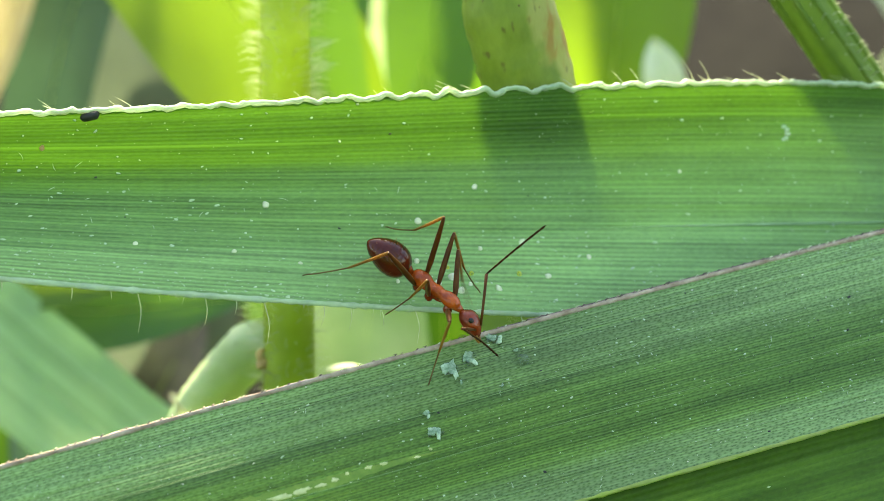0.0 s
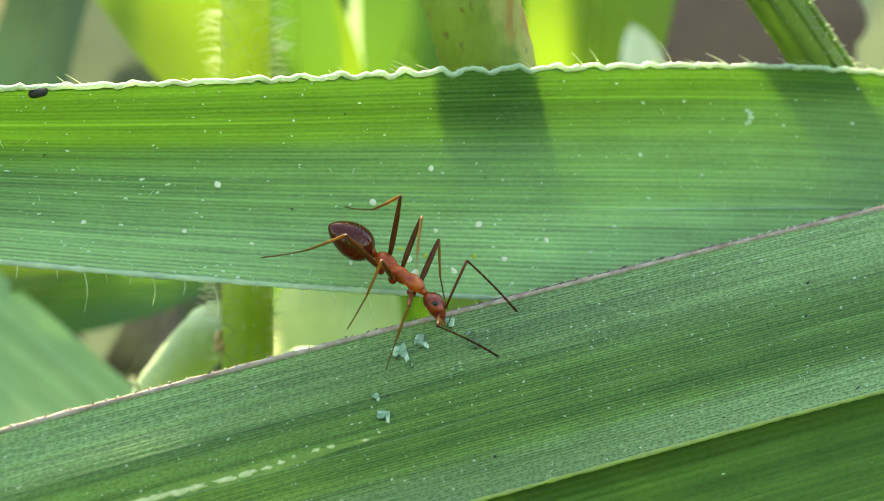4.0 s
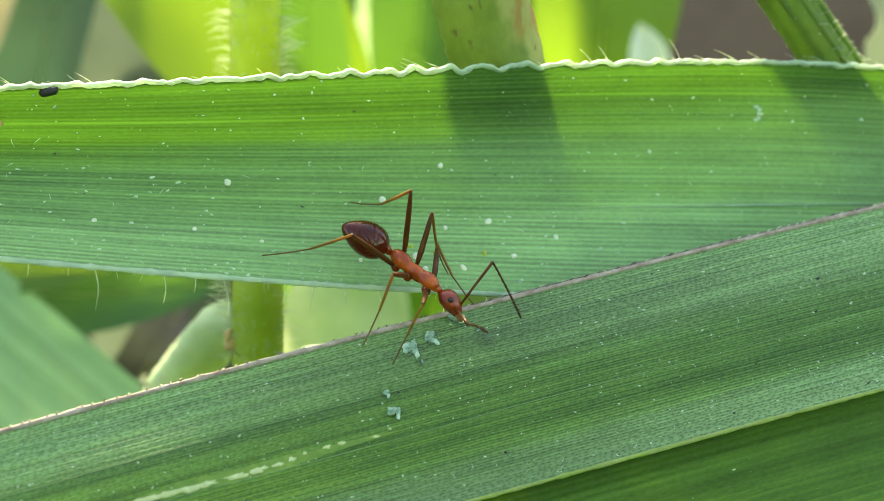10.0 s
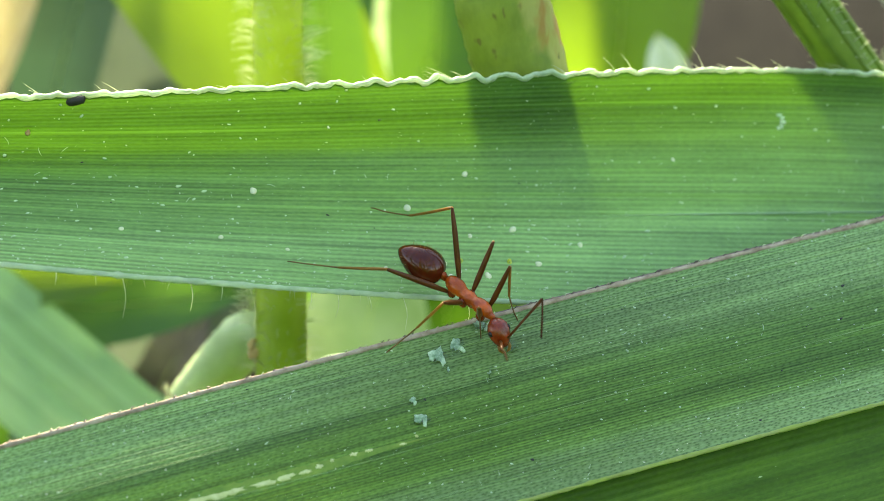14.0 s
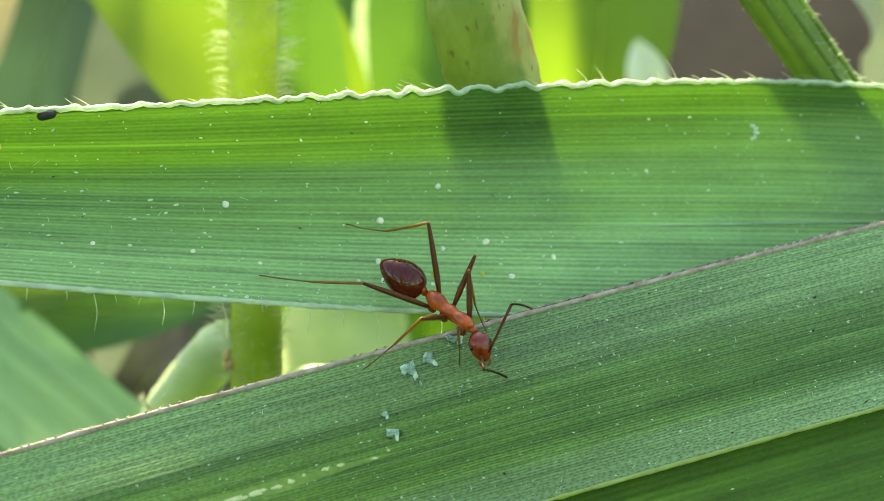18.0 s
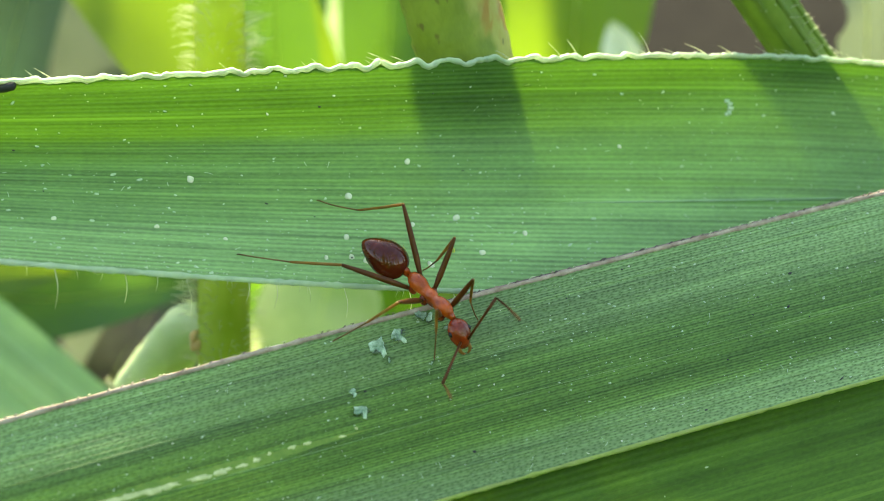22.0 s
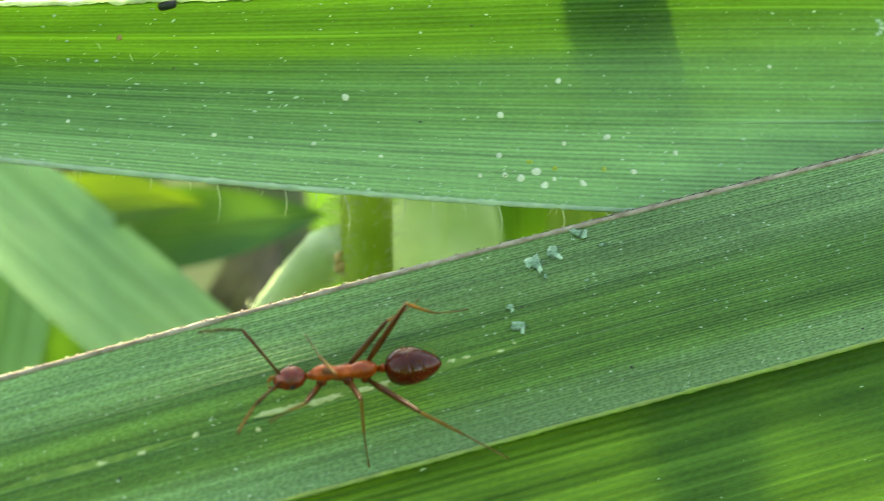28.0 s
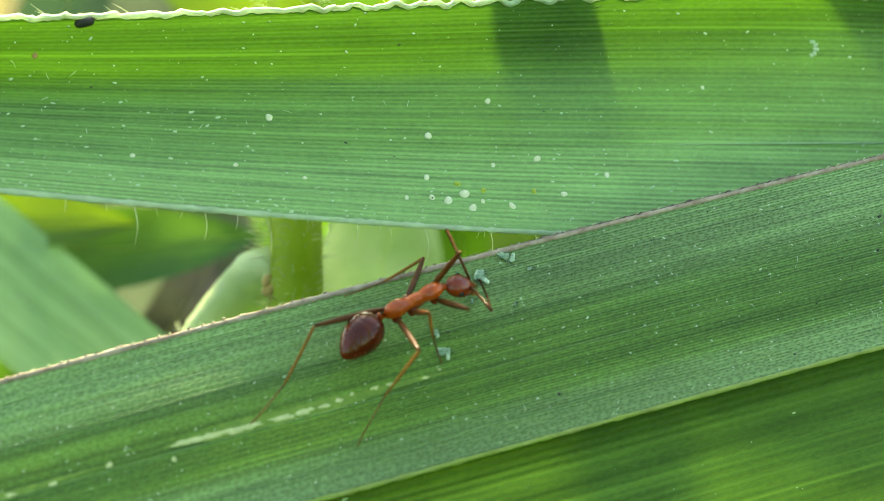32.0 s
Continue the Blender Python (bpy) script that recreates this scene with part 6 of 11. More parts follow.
        (29.5, pose(0.001400, -0.000000, -0.000000, 11.7, -54.5, 118.9)), (29.75, pose(0.001400, 0.000000, 0.000000, 50.9, -59.0, 94.1)),
        (29.88, pose(0.001400, 0.000000, 0.000000, -21.6, -33.1, 171.9)), (30, pose(0.001400, 0.000000, 0.000000, -35.9, 18.4, -165.3)),
        (30.25, pose(0.001400, 0.000000, -0.000000, -41.2, 22.1, -164.3)), (30.5, pose(0.001400, 0.000000, 0.000000, -46.8, 27.0, -163.3)),
        (30.62, pose(0.001400, 0.000000, 0.000000, -32.4, -34.4, -167.9)), (30.75, pose(0.001400, 0.000000, 0.000000, 78.0, -73.1, 86.9)),
        (31, pose(0.001400, 0.000000, 0.000000, 54.5, -75.2, 112.6)), (31.25, pose(0.001400, -0.000000, 0.000000, 50.8, -72.7, 113.2)),
        (31.5, pose(0.001400, -0.000000, -0.000000, 39.8, -70.0, 121.7)), (31.75, pose(0.001400, 0.000000, 0.000000, 18.0, -63.3, 142.2)),
        (32, pose(0.001400, 0.000000, 0.000000, 20.3, -64.2, 136.5)),
    ])
    walk(ant["left fore femur"], [
        (0, pose(0.001380, 0.000150, -0.000160, 158.8, -37.3, 128.9)), (0.17, pose(0.001380, 0.000150, -0.000160, 96.9, -34.2, 133.2)),
        (0.33, pose(0.001380, 0.000150, -0.000160, 38.1, -29.7, 132.1)), (0.5, pose(0.001380, 0.000150, -0.000160, -18.9, -28.1, 127.2)),
        (0.67, pose(0.001380, 0.000150, -0.000160, 38.5, -31.3, 129.5)), (0.83, pose(0.001380, 0.000150, -0.000160, 98.3, -34.8, 127.5)),
        (1, pose(0.001380, 0.000150, -0.000160, 159.6, -35.0, 122.8)), (1.5, pose(0.001380, 0.000150, -0.000160, 164.8, -41.0, 113.7)),
        (2, pose(0.001380, 0.000150, -0.000160, 172.2, -40.2, 105.9)), (3.5, pose(0.001380, 0.000150, -0.000160, 150.6, -23.5, 117.7)),
        (4, pose(0.001380, 0.000150, -0.000160, -151.9, -13.5, 108.7)), (4.5, pose(0.001380, 0.000150, -0.000160, -97.7, -0.7, 112.2)),
        (5, pose(0.001380, 0.000150, -0.000160, -42.7, 3.9, 124.6)), (5.17, pose(0.001380, 0.000150, -0.000160, 10.9, 4.7, 123.2)),
        (5.33, pose(0.001380, 0.000150, -0.000160, 64.7, 6.2, 123.1)), (5.5, pose(0.001380, 0.000150, -0.000160, 118.7, 7.3, 124.3)),
        (5.67, pose(0.001380, 0.000150, -0.000160, 63.7, 5.9, 121.5)), (5.83, pose(0.001380, 0.000150, -0.000160, 9.1, 2.9, 121.1)),
        (6, pose(0.001380, 0.000150, -0.000160, -45.4, 0.8, 123.3)), (6.5, pose(0.001380, 0.000150, -0.000160, -44.3, -8.4, 125.3)),
        (7, pose(0.001380, 0.000150, -0.000160, -35.2, -14.8, 123.7)), (7.5, pose(0.001380, 0.000150, -0.000160, -34.1, -14.2, 123.5)),
        (8, pose(0.001380, 0.000150, -0.000160, -35.2, -16.3, 123.6)), (8.5, pose(0.001380, 0.000150, -0.000160, -27.8, -27.4, 121.6)),
        (9, pose(0.001380, 0.000150, -0.000160, -20.2, -31.4, 122.2)), (9.5, pose(0.001380, 0.000150, -0.000160, -36.1, -17.7, 126.8)),
        (9.67, pose(0.001380, 0.000150, -0.000160, 16.6, -10.3, 117.3)), (9.83, pose(0.001380, 0.000150, -0.000160, 67.1, 1.4, 117.4)),
        (10, pose(0.001380, 0.000150, -0.000160, 118.4, 8.8, 126.6)), (10.17, pose(0.001380, 0.000150, -0.000160, 64.4, 8.1, 125.2)),
        (10.33, pose(0.001380, 0.000150, -0.000160, 10.5, 6.7, 124.9)), (10.5, pose(0.001380, 0.000150, -0.000160, -43.2, 5.6, 126.0)),
        (10.67, pose(0.001380, 0.000150, -0.000160, 9.8, 7.5, 125.5)), (10.83, pose(0.001380, 0.000150, -0.000160, 63.1, 9.0, 126.8)),
        (11, pose(0.001380, 0.000150, -0.000160, 116.5, 8.9, 128.8)), (11.25, pose(0.001380, 0.000150, -0.000160, 112.9, -35.9, 114.3)),
        (11.5, pose(0.001380, 0.000150, -0.000160, 150.6, -78.0, 64.9)), (11.75, pose(0.001380, 0.000150, -0.000160, 124.3, -44.7, 120.0)),
        (12, pose(0.001380, 0.000150, -0.000160, 136.7, -11.5, 144.8)), (12.2, pose(0.001380, 0.000150, -0.000160, 73.9, 1.9, 124.8)),
        (12.4, pose(0.001380, 0.000150, -0.000160, 10.9, -10.1, 103.8)), (12.6, pose(0.001380, 0.000150, -0.000160, 55.3, -17.1, 122.2)),
        (12.8, pose(0.001380, 0.000150, -0.000160, 100.3, -34.7, 130.9)), (13, pose(0.001380, 0.000150, -0.000160, 157.5, -51.9, 118.9)),
        (13.5, pose(0.001380, 0.000150, -0.000160, 153.9, -66.0, 92.0)), (14, pose(0.001380, 0.000150, -0.000160, 155.8, -50.3, 88.2)),
        (15.25, pose(0.001380, 0.000150, -0.000160, 145.3, -39.6, 113.0)), (16.5, pose(0.001380, 0.000150, -0.000160, 151.6, -51.7, 98.5)),
        (17.25, pose(0.001380, 0.000150, -0.000160, 148.7, -50.9, 108.8)), (18, pose(0.001380, 0.000150, -0.000160, 150.7, -42.9, 128.9)),
        (18.5, pose(0.001380, 0.000150, -0.000160, 153.8, -59.8, 87.4)), (19, pose(0.001380, 0.000150, -0.000160, 131.7, -5.8, 146.2)),
        (19.5, pose(0.001380, 0.000150, -0.000160, 132.7, -3.9, 145.5)), (19.75, pose(0.001380, 0.000150, -0.000160, 136.4, -33.7, 116.6)),
        (20, pose(0.001380, 0.000150, -0.000160, 166.6, -55.2, 67.2)), (20.25, pose(0.001380, 0.000150, -0.000160, 138.6, -35.0, 115.2)),
        (20.5, pose(0.001380, 0.000150, -0.000160, 135.2, -7.2, 144.1)), (20.75, pose(0.001380, 0.000150, -0.000160, 138.2, -34.8, 117.1)),
        (21, pose(0.001380, 0.000150, -0.000160, 164.6, -55.9, 71.8)), (21.5, pose(0.001380, 0.000150, -0.000160, 136.7, -15.3, 143.5)),
        (21.75, pose(0.001380, 0.000150, -0.000160, 140.6, -42.3, 114.2)), (22, pose(0.001380, 0.000150, -0.000160, 173.8, -60.8, 60.3)),
        (22.1, pose(0.001380, 0.000150, -0.000160, 129.6, -28.7, 126.7)), (22.2, pose(0.001380, 0.000150, -0.000160, 132.1, 14.8, 159.5)),
        (22.27, pose(0.001380, 0.000150, -0.000160, -171.0, 13.4, 155.5)), (22.33, pose(0.001380, 0.000150, -0.000160, -114.0, 16.0, 152.1)),
        (22.4, pose(0.001380, 0.000150, -0.000160, -56.1, 20.1, 152.5)), (22.5, pose(0.001380, 0.000150, -0.000160, -113.8, 20.6, 152.1)),
        (22.6, pose(0.001380, 0.000150, -0.000160, -171.6, 20.5, 151.5)), (22.7, pose(0.001380, 0.000150, -0.000160, 130.6, 20.0, 151.2)),
        (22.85, pose(0.001380, 0.000150, -0.000160, 124.8, -20.2, 114.6)), (23, pose(0.001380, 0.000150, -0.000160, 155.8, -53.2, 58.4)),
        (23.25, pose(0.001380, 0.000150, -0.000160, 157.3, -53.6, 56.3)), (23.5, pose(0.001380, 0.000150, -0.000160, 160.8, -54.3, 51.6)),
        (23.58, pose(0.001380, 0.000150, -0.000160, -139.0, -54.3, 51.4)), (23.67, pose(0.001380, 0.000150, -0.000160, -79.1, -54.1, 51.3)),
        (23.75, pose(0.001380, 0.000150, -0.000160, -19.3, -54.0, 51.6)), (24, pose(0.001380, 0.000150, -0.000160, -17.4, -54.0, 49.0)),
        (24.08, pose(0.001380, 0.000150, -0.000160, -74.9, -54.8, 48.2)), (24.17, pose(0.001380, 0.000150, -0.000160, -133.6, -55.6, 48.9)),
        (24.25, pose(0.001380, 0.000150, -0.000160, 167.0, -55.7, 50.4)), (24.5, pose(0.001380, 0.000150, -0.000160, 169.7, -56.7, 54.5)),
        (25, pose(0.001380, 0.000150, -0.000160, 171.7, -58.8, 54.6)), (25.5, pose(0.001380, 0.000150, -0.000160, 174.2, -59.5, 57.2)),
        (26, pose(0.001380, 0.000150, -0.000160, 179.4, -58.4, 61.9)), (26.5, pose(0.001380, 0.000150, -0.000160, -176.8, -56.2, 81.1)),
        (26.75, pose(0.001380, 0.000150, -0.000160, -177.8, -57.7, 100.9)), (27, pose(0.001380, 0.000150, -0.000160, -176.5, -59.3, 113.1)),
        (27.25, pose(0.001380, 0.000150, -0.000160, 174.7, -56.7, 88.3)), (27.5, pose(0.001380, 0.000150, -0.000160, 165.8, -58.1, 87.2)),
        (27.58, pose(0.001380, 0.000150, -0.000160, -134.5, -59.6, 79.3)), (27.67, pose(0.001380, 0.000150, -0.000160, -76.2, -56.8, 72.8)),
        (27.75, pose(0.001380, 0.000150, -0.000160, -23.7, -52.4, 73.4)), (28, pose(0.001380, 0.000150, -0.000160, -28.6, -45.8, 57.3)),
        (28.07, pose(0.001380, 0.000150, -0.000160, -88.4, -55.3, 64.0)), (28.13, pose(0.001380, 0.000150, -0.000160, -158.1, -55.5, 82.3)),
        (28.2, pose(0.001380, 0.000150, -0.000160, 141.6, -46.2, 89.5)), (28.23, pose(0.001380, 0.000150, -0.000160, 85.3, -39.5, 87.4)),
        (28.27, pose(0.001380, 0.000150, -0.000160, 32.6, -36.9, 79.3)), (28.3, pose(0.001380, 0.000150, -0.000160, -20.3, -40.3, 71.7)),
        (28.37, pose(0.001380, 0.000150, -0.000160, 3.2, -31.0, 110.0)), (28.43, pose(0.001380, 0.000150, -0.000160, 27.9, -35.7, 148.3)),
        (28.5, pose(0.001380, 0.000150, -0.000160, 46.3, -52.4, -172.5)), (28.6, pose(0.001380, 0.000150, -0.000160, 57.6, -55.3, 170.4)),
        (28.63, pose(0.001380, 0.000150, -0.000160, 32.3, -38.6, 135.5)), (28.67, pose(0.001380, 0.000150, -0.000160, 2.7, -35.3, 99.7)),
        (28.7, pose(0.001380, 0.000150, -0.000160, -25.2, -46.5, 64.4)), (29, pose(0.001380, 0.000150, -0.000160, -38.3, -42.7, 71.7)),
        (29.1, pose(0.001380, 0.000150, -0.000160, -85.3, -42.0, 60.1)), (29.2, pose(0.001380, 0.000150, -0.000160, -133.9, -48.0, 51.3)),
        (29.3, pose(0.001380, 0.000150, -0.000160, 170.0, -56.5, 52.8)), (29.4, pose(0.001380, 0.000150, -0.000160, 72.0, -73.8, 93.3)),
        (29.5, pose(0.001380, 0.000150, -0.000160, -20.1, -54.9, 127.5)), (29.58, pose(0.001380, 0.000150, -0.000160, 39.1, -57.9, 126.1)),
        (29.67, pose(0.001380, 0.000150, -0.000160, 102.0, -58.7, 120.3)), (29.75, pose(0.001380, 0.000150, -0.000160, 163.3, -56.4, 116.3)),
        (30, pose(0.001380, 0.000150, -0.000160, 176.3, -58.1, 92.0)), (30.25, pose(0.001380, 0.000150, -0.000160, -177.8, -59.2, 72.0)),
        (30.5, pose(0.001380, 0.000150, -0.000160, -176.7, -58.9, 52.4)), (30.75, pose(0.001380, 0.000150, -0.000160, 180.0, -58.0, 39.5)),
        (30.83, pose(0.001380, 0.000150, -0.000160, -120.0, -59.3, 35.5)), (30.92, pose(0.001380, 0.000150, -0.000160, -59.8, -58.2, 31.4)),
        (31, pose(0.001380, 0.000150, -0.000160, -2.8, -55.8, 31.0)), (31.25, pose(0.001380, 0.000150, -0.000160, 1.4, -55.7, 26.3)),
        (31.5, pose(0.001380, 0.000150, -0.000160, 5.6, -55.5, 21.6)), (31.75, pose(0.001380, 0.000150, -0.000160, 9.7, -54.9, 17.1)),
        (32, pose(0.001380, 0.000150, -0.000160, 15.7, -53.8, 10.3)),
    ])
    walk(ant["left fore tibia"], [
        (0, pose(0.001450, 0.000000, 0.000000, 0.0, -38.7, 180.0)), (0.17, pose(0.001450, 0.000000, 0.000000, 64.5, -16.8, 142.5)),
        (0.33, pose(0.001450, 0.000000, 0.000000, 110.7, 22.5, 140.9)), (0.5, pose(0.001450, 0.000000, 0.000000, -180.0, 45.9, -180.0)),
        (0.67, pose(0.001450, -0.000000, -0.000000, -110.7, 22.4, -140.8)), (0.83, pose(0.001450, -0.000000, -0.000000, -64.6, -17.0, -142.4)),
        (1, pose(0.001450, -0.000000, -0.000000, -0.0, -38.9, -180.0)), (1.5, pose(0.001450, 0.000000, -0.000000, 0.0, -36.6, -180.0)),
        (2, pose(0.001450, 0.000000, 0.000000, -0.0, -38.8, -180.0)), (3.5, pose(0.001450, 0.000000, 0.000000, 0.0, -42.3, 180.0)),
        (4, pose(0.001450, 0.000000, 0.000000, 65.6, -18.4, 139.2)), (4.5, pose(0.001450, -0.000000, 0.000000, 109.4, 23.6, 137.4)),
        (5, pose(0.001450, -0.000000, 0.000000, 180.0, 49.3, 180.0)), (5.17, pose(0.001450, -0.000000, -0.000000, 108.7, 24.6, 139.1)),
        (5.33, pose(0.001450, -0.000000, -0.000000, 63.4, -15.6, 141.8)), (5.5, pose(0.001450, 0.000000, -0.000000, 0.0, -37.7, 180.0)),
        (5.67, pose(0.001450, 0.000000, 0.000000, 62.7, -15.0, 140.4)), (5.83, pose(0.001450, 0.000000, 0.000000, 106.5, 26.5, 136.5)),
        (6, pose(0.001450, 0.000000, 0.000000, 180.0, 53.0, 180.0)), (6.5, pose(0.001450, 0.000000, 0.000000, 180.0, 44.5, 180.0)),
        (7, pose(0.001450, 0.000000, 0.000000, 180.0, 45.9, 180.0)), (7.5, pose(0.001450, 0.000000, -0.000000, -180.0, 47.5, -180.0)),
        (8, pose(0.001450, -0.000000, 0.000000, -180.0, 45.7, -180.0)), (8.5, pose(0.001450, 0.000000, 0.000000, 180.0, 44.9, 180.0)),
        (9, pose(0.001450, 0.000000, 0.000000, 180.0, 48.4, 180.0)), (9.5, pose(0.001450, 0.000000, 0.000000, 180.0, 47.7, 180.0)),
        (9.67, pose(0.001450, 0.000000, 0.000000, 110.0, 23.1, 139.1)), (9.83, pose(0.001450, 0.000000, 0.000000, 65.1, -17.6, 140.8)),
        (10, pose(0.001450, 0.000000, 0.000000, 0.0, -40.5, 180.0)), (10.17, pose(0.001450, 0.000000, 0.000000, 62.1, -15.5, 135.7)),
        (10.33, pose(0.001450, 0.000000, -0.000000, 101.1, 29.8, 129.1)), (10.5, pose(0.001450, 0.000000, -0.000000, 180.0, 61.5, 180.0)),
        (10.67, pose(0.001450, 0.000000, -0.000000, 101.4, 29.4, 128.5)), (10.83, pose(0.001450, 0.000000, 0.000000, 63.0, -16.6, 134.6)),
        (11, pose(0.001450, 0.000000, 0.000000, -0.0, -42.3, -180.0)), (11.5, pose(0.001450, -0.000000, -0.000000, 0.0, -33.9, 180.0)),
        (12, pose(0.001450, 0.000000, 0.000000, 0.0, -35.0, 180.0)), (12.13, pose(0.001450, 0.000000, 0.000000, 58.6, -11.7, 137.2)),
        (12.27, pose(0.001450, 0.000000, -0.000000, 97.3, 32.6, 127.8)), (12.4, pose(0.001450, 0.000000, -0.000000, 180.0, 65.5, 180.0)),
        (12.6, pose(0.001450, 0.000000, -0.000000, 96.4, 34.2, 129.9)), (12.8, pose(0.001450, 0.000000, -0.000000, 56.0, -7.6, 140.2)),
        (13, pose(0.001450, 0.000000, -0.000000, -0.0, -28.7, -180.0)), (13.5, pose(0.001450, 0.000000, -0.000000, -0.0, -24.4, -180.0)),
        (14, pose(0.001450, -0.000000, -0.000000, -0.0, -32.4, -180.0)), (15.25, pose(0.001450, -0.000000, 0.000000, -0.0, -33.8, -180.0)),
        (16.5, pose(0.001450, 0.000000, -0.000000, -0.0, -32.0, -180.0)), (17.25, pose(0.001450, -0.000000, -0.000000, 0.0, -26.2, 180.0)),
        (18, pose(0.001450, 0.000000, 0.000000, 0.0, -22.6, 180.0)), (18.5, pose(0.001450, 0.000000, 0.000000, 0.0, -26.3, 180.0)),
        (19, pose(0.001450, -0.000000, -0.000000, -0.0, -36.7, -180.0)), (19.5, pose(0.001450, -0.000000, 0.000000, -0.0, -39.0, -180.0)),
        (20, pose(0.001450, 0.000000, 0.000000, -0.0, -37.6, -180.0)), (20.5, pose(0.001450, -0.000000, 0.000000, -0.0, -38.4, -180.0)),
        (21, pose(0.001450, -0.000000, 0.000000, -0.0, -33.1, -180.0)), (21.5, pose(0.001450, 0.000000, 0.000000, -0.0, -34.4, -180.0)),
        (22, pose(0.001450, 0.000000, -0.000000, -0.0, -30.1, 180.0)), (22.2, pose(0.001450, 0.000000, -0.000000, -0.0, -37.4, -180.0)),
        (22.27, pose(0.001450, 0.000000, -0.000000, -64.1, -16.2, -143.5)), (22.33, pose(0.001450, -0.000000, 0.000000, -111.0, 22.2, -141.9)),
        (22.4, pose(0.001450, -0.000000, 0.000000, -180.0, 45.0, -180.0)), (22.5, pose(0.001450, -0.000000, -0.000000, -111.4, 21.7, -141.0)),
        (22.6, pose(0.001450, -0.000000, -0.000000, -65.3, -17.7, -142.1)), (22.7, pose(0.001450, -0.000000, -0.000000, -0.0, -39.9, -180.0)),
        (23, pose(0.001450, 0.000000, 0.000000, 0.0, -41.8, 180.0)), (23.25, pose(0.001450, 0.000000, 0.000000, 0.0, -42.4, 180.0)),
        (23.5, pose(0.001450, -0.000000, -0.000000, 0.0, -43.2, 180.0)), (23.58, pose(0.001450, -0.000000, -0.000000, 67.0, -19.8, 140.5)),
        (23.67, pose(0.001450, 0.000000, 0.000000, 112.3, 20.6, 140.3)), (23.75, pose(0.001450, 0.000000, 0.000000, -180.0, 44.2, -180.0)),
        (24, pose(0.001450, 0.000000, 0.000000, -180.0, 45.4, -180.0)), (24.08, pose(0.001450, 0.000000, 0.000000, -111.7, 21.3, -139.5)),
        (24.17, pose(0.001450, 0.000000, 0.000000, -66.8, -19.6, -140.0)), (24.25, pose(0.001450, 0.000000, 0.000000, -0.0, -43.2, -180.0)),
        (24.5, pose(0.001450, 0.000000, 0.000000, 0.0, -41.4, 180.0)), (25, pose(0.001450, 0.000000, -0.000000, 0.0, -34.1, 180.0)),
        (25.5, pose(0.001450, 0.000000, -0.000000, 0.0, -27.7, 180.0)), (26, pose(0.001450, 0.000000, 0.000000, 0.0, -22.7, 180.0)),
        (26.5, pose(0.001450, 0.000000, 0.000000, 0.0, -19.9, 180.0)), (26.75, pose(0.001450, 0.000000, 0.000000, -0.0, -20.9, -180.0)),
        (27, pose(0.001450, 0.000000, -0.000000, 0.0, -22.5, 180.0)), (27.25, pose(0.001450, 0.000000, 0.000000, -0.0, -21.4, -180.0)),
        (27.5, pose(0.001450, 0.000000, 0.000000, -0.0, -35.6, -180.0)), (27.58, pose(0.001450, 0.000000, -0.000000, -63.4, -15.1, -144.6)),
        (27.67, pose(0.001450, 0.000000, -0.000000, -110.8, 22.6, -142.7)), (27.75, pose(0.001450, 0.000000, -0.000000, 180.0, 44.9, 180.0)),
        (28, pose(0.001450, 0.000000, 0.000000, 180.0, 56.4, 180.0)), (28.07, pose(0.001450, 0.000000, 0.000000, 104.1, 28.5, 134.5)),
        (28.13, pose(0.001450, 0.000000, 0.000000, 61.3, -13.6, 139.9)), (28.2, pose(0.001450, 0.000000, 0.000000, -0.0, -36.3, -180.0)),
        (28.23, pose(0.001450, 0.000000, 0.000000, 56.5, -11.7, 133.0)), (28.27, pose(0.001450, 0.000000, 0.000000, 89.2, 35.3, 118.7)),
        (28.3, pose(0.001450, 0.000000, 0.000000, 180.0, 75.3, 180.0)), (28.37, pose(0.001450, 0.000000, 0.000000, 86.8, 39.6, 123.5)),
        (28.43, pose(0.001450, 0.000000, 0.000000, 50.3, -1.2, 140.0)), (28.5, pose(0.001450, 0.000000, -0.000000, -0.0, -20.5, 180.0)),
        (28.6, pose(0.001450, -0.000000, 0.000000, 0.0, -32.5, 180.0)), (28.63, pose(0.001450, -0.000000, -0.000000, 59.4, -11.0, 141.2)),
        (28.67, pose(0.001450, -0.000000, -0.000000, 102.4, 30.1, 134.6)), (28.7, pose(0.001450, 0.000000, -0.000000, 180.0, 58.1, 180.0)),
        (29, pose(0.001450, 0.000000, 0.000000, 180.0, 50.5, 180.0)), (29.1, pose(0.001450, 0.000000, -0.000000, -108.5, 24.4, -136.9)),
        (29.2, pose(0.001450, 0.000000, -0.000000, -64.9, -17.6, -139.2)), (29.3, pose(0.001450, 0.000000, -0.000000, 0.0, -41.4, 180.0)),
        (29.37, pose(0.001450, 0.000000, -0.000000, -65.9, -18.5, -141.0)), (29.43, pose(0.001450, 0.000000, -0.000000, -111.3, 21.8, -140.0)),
        (29.5, pose(0.001450, 0.000000, 0.000000, -180.0, 45.6, -180.0)), (29.58, pose(0.001450, 0.000000, 0.000000, -111.5, 21.5, -139.5)),
        (29.67, pose(0.001450, 0.000000, -0.000000, -66.5, -19.3, -140.2)), (29.75, pose(0.001450, 0.000000, -0.000000, -0.0, -42.8, -180.0)),
        (30, pose(0.001450, 0.000000, -0.000000, 0.0, -41.3, 180.0)), (30.25, pose(0.001450, 0.000000, 0.000000, -0.0, -35.9, -180.0)),
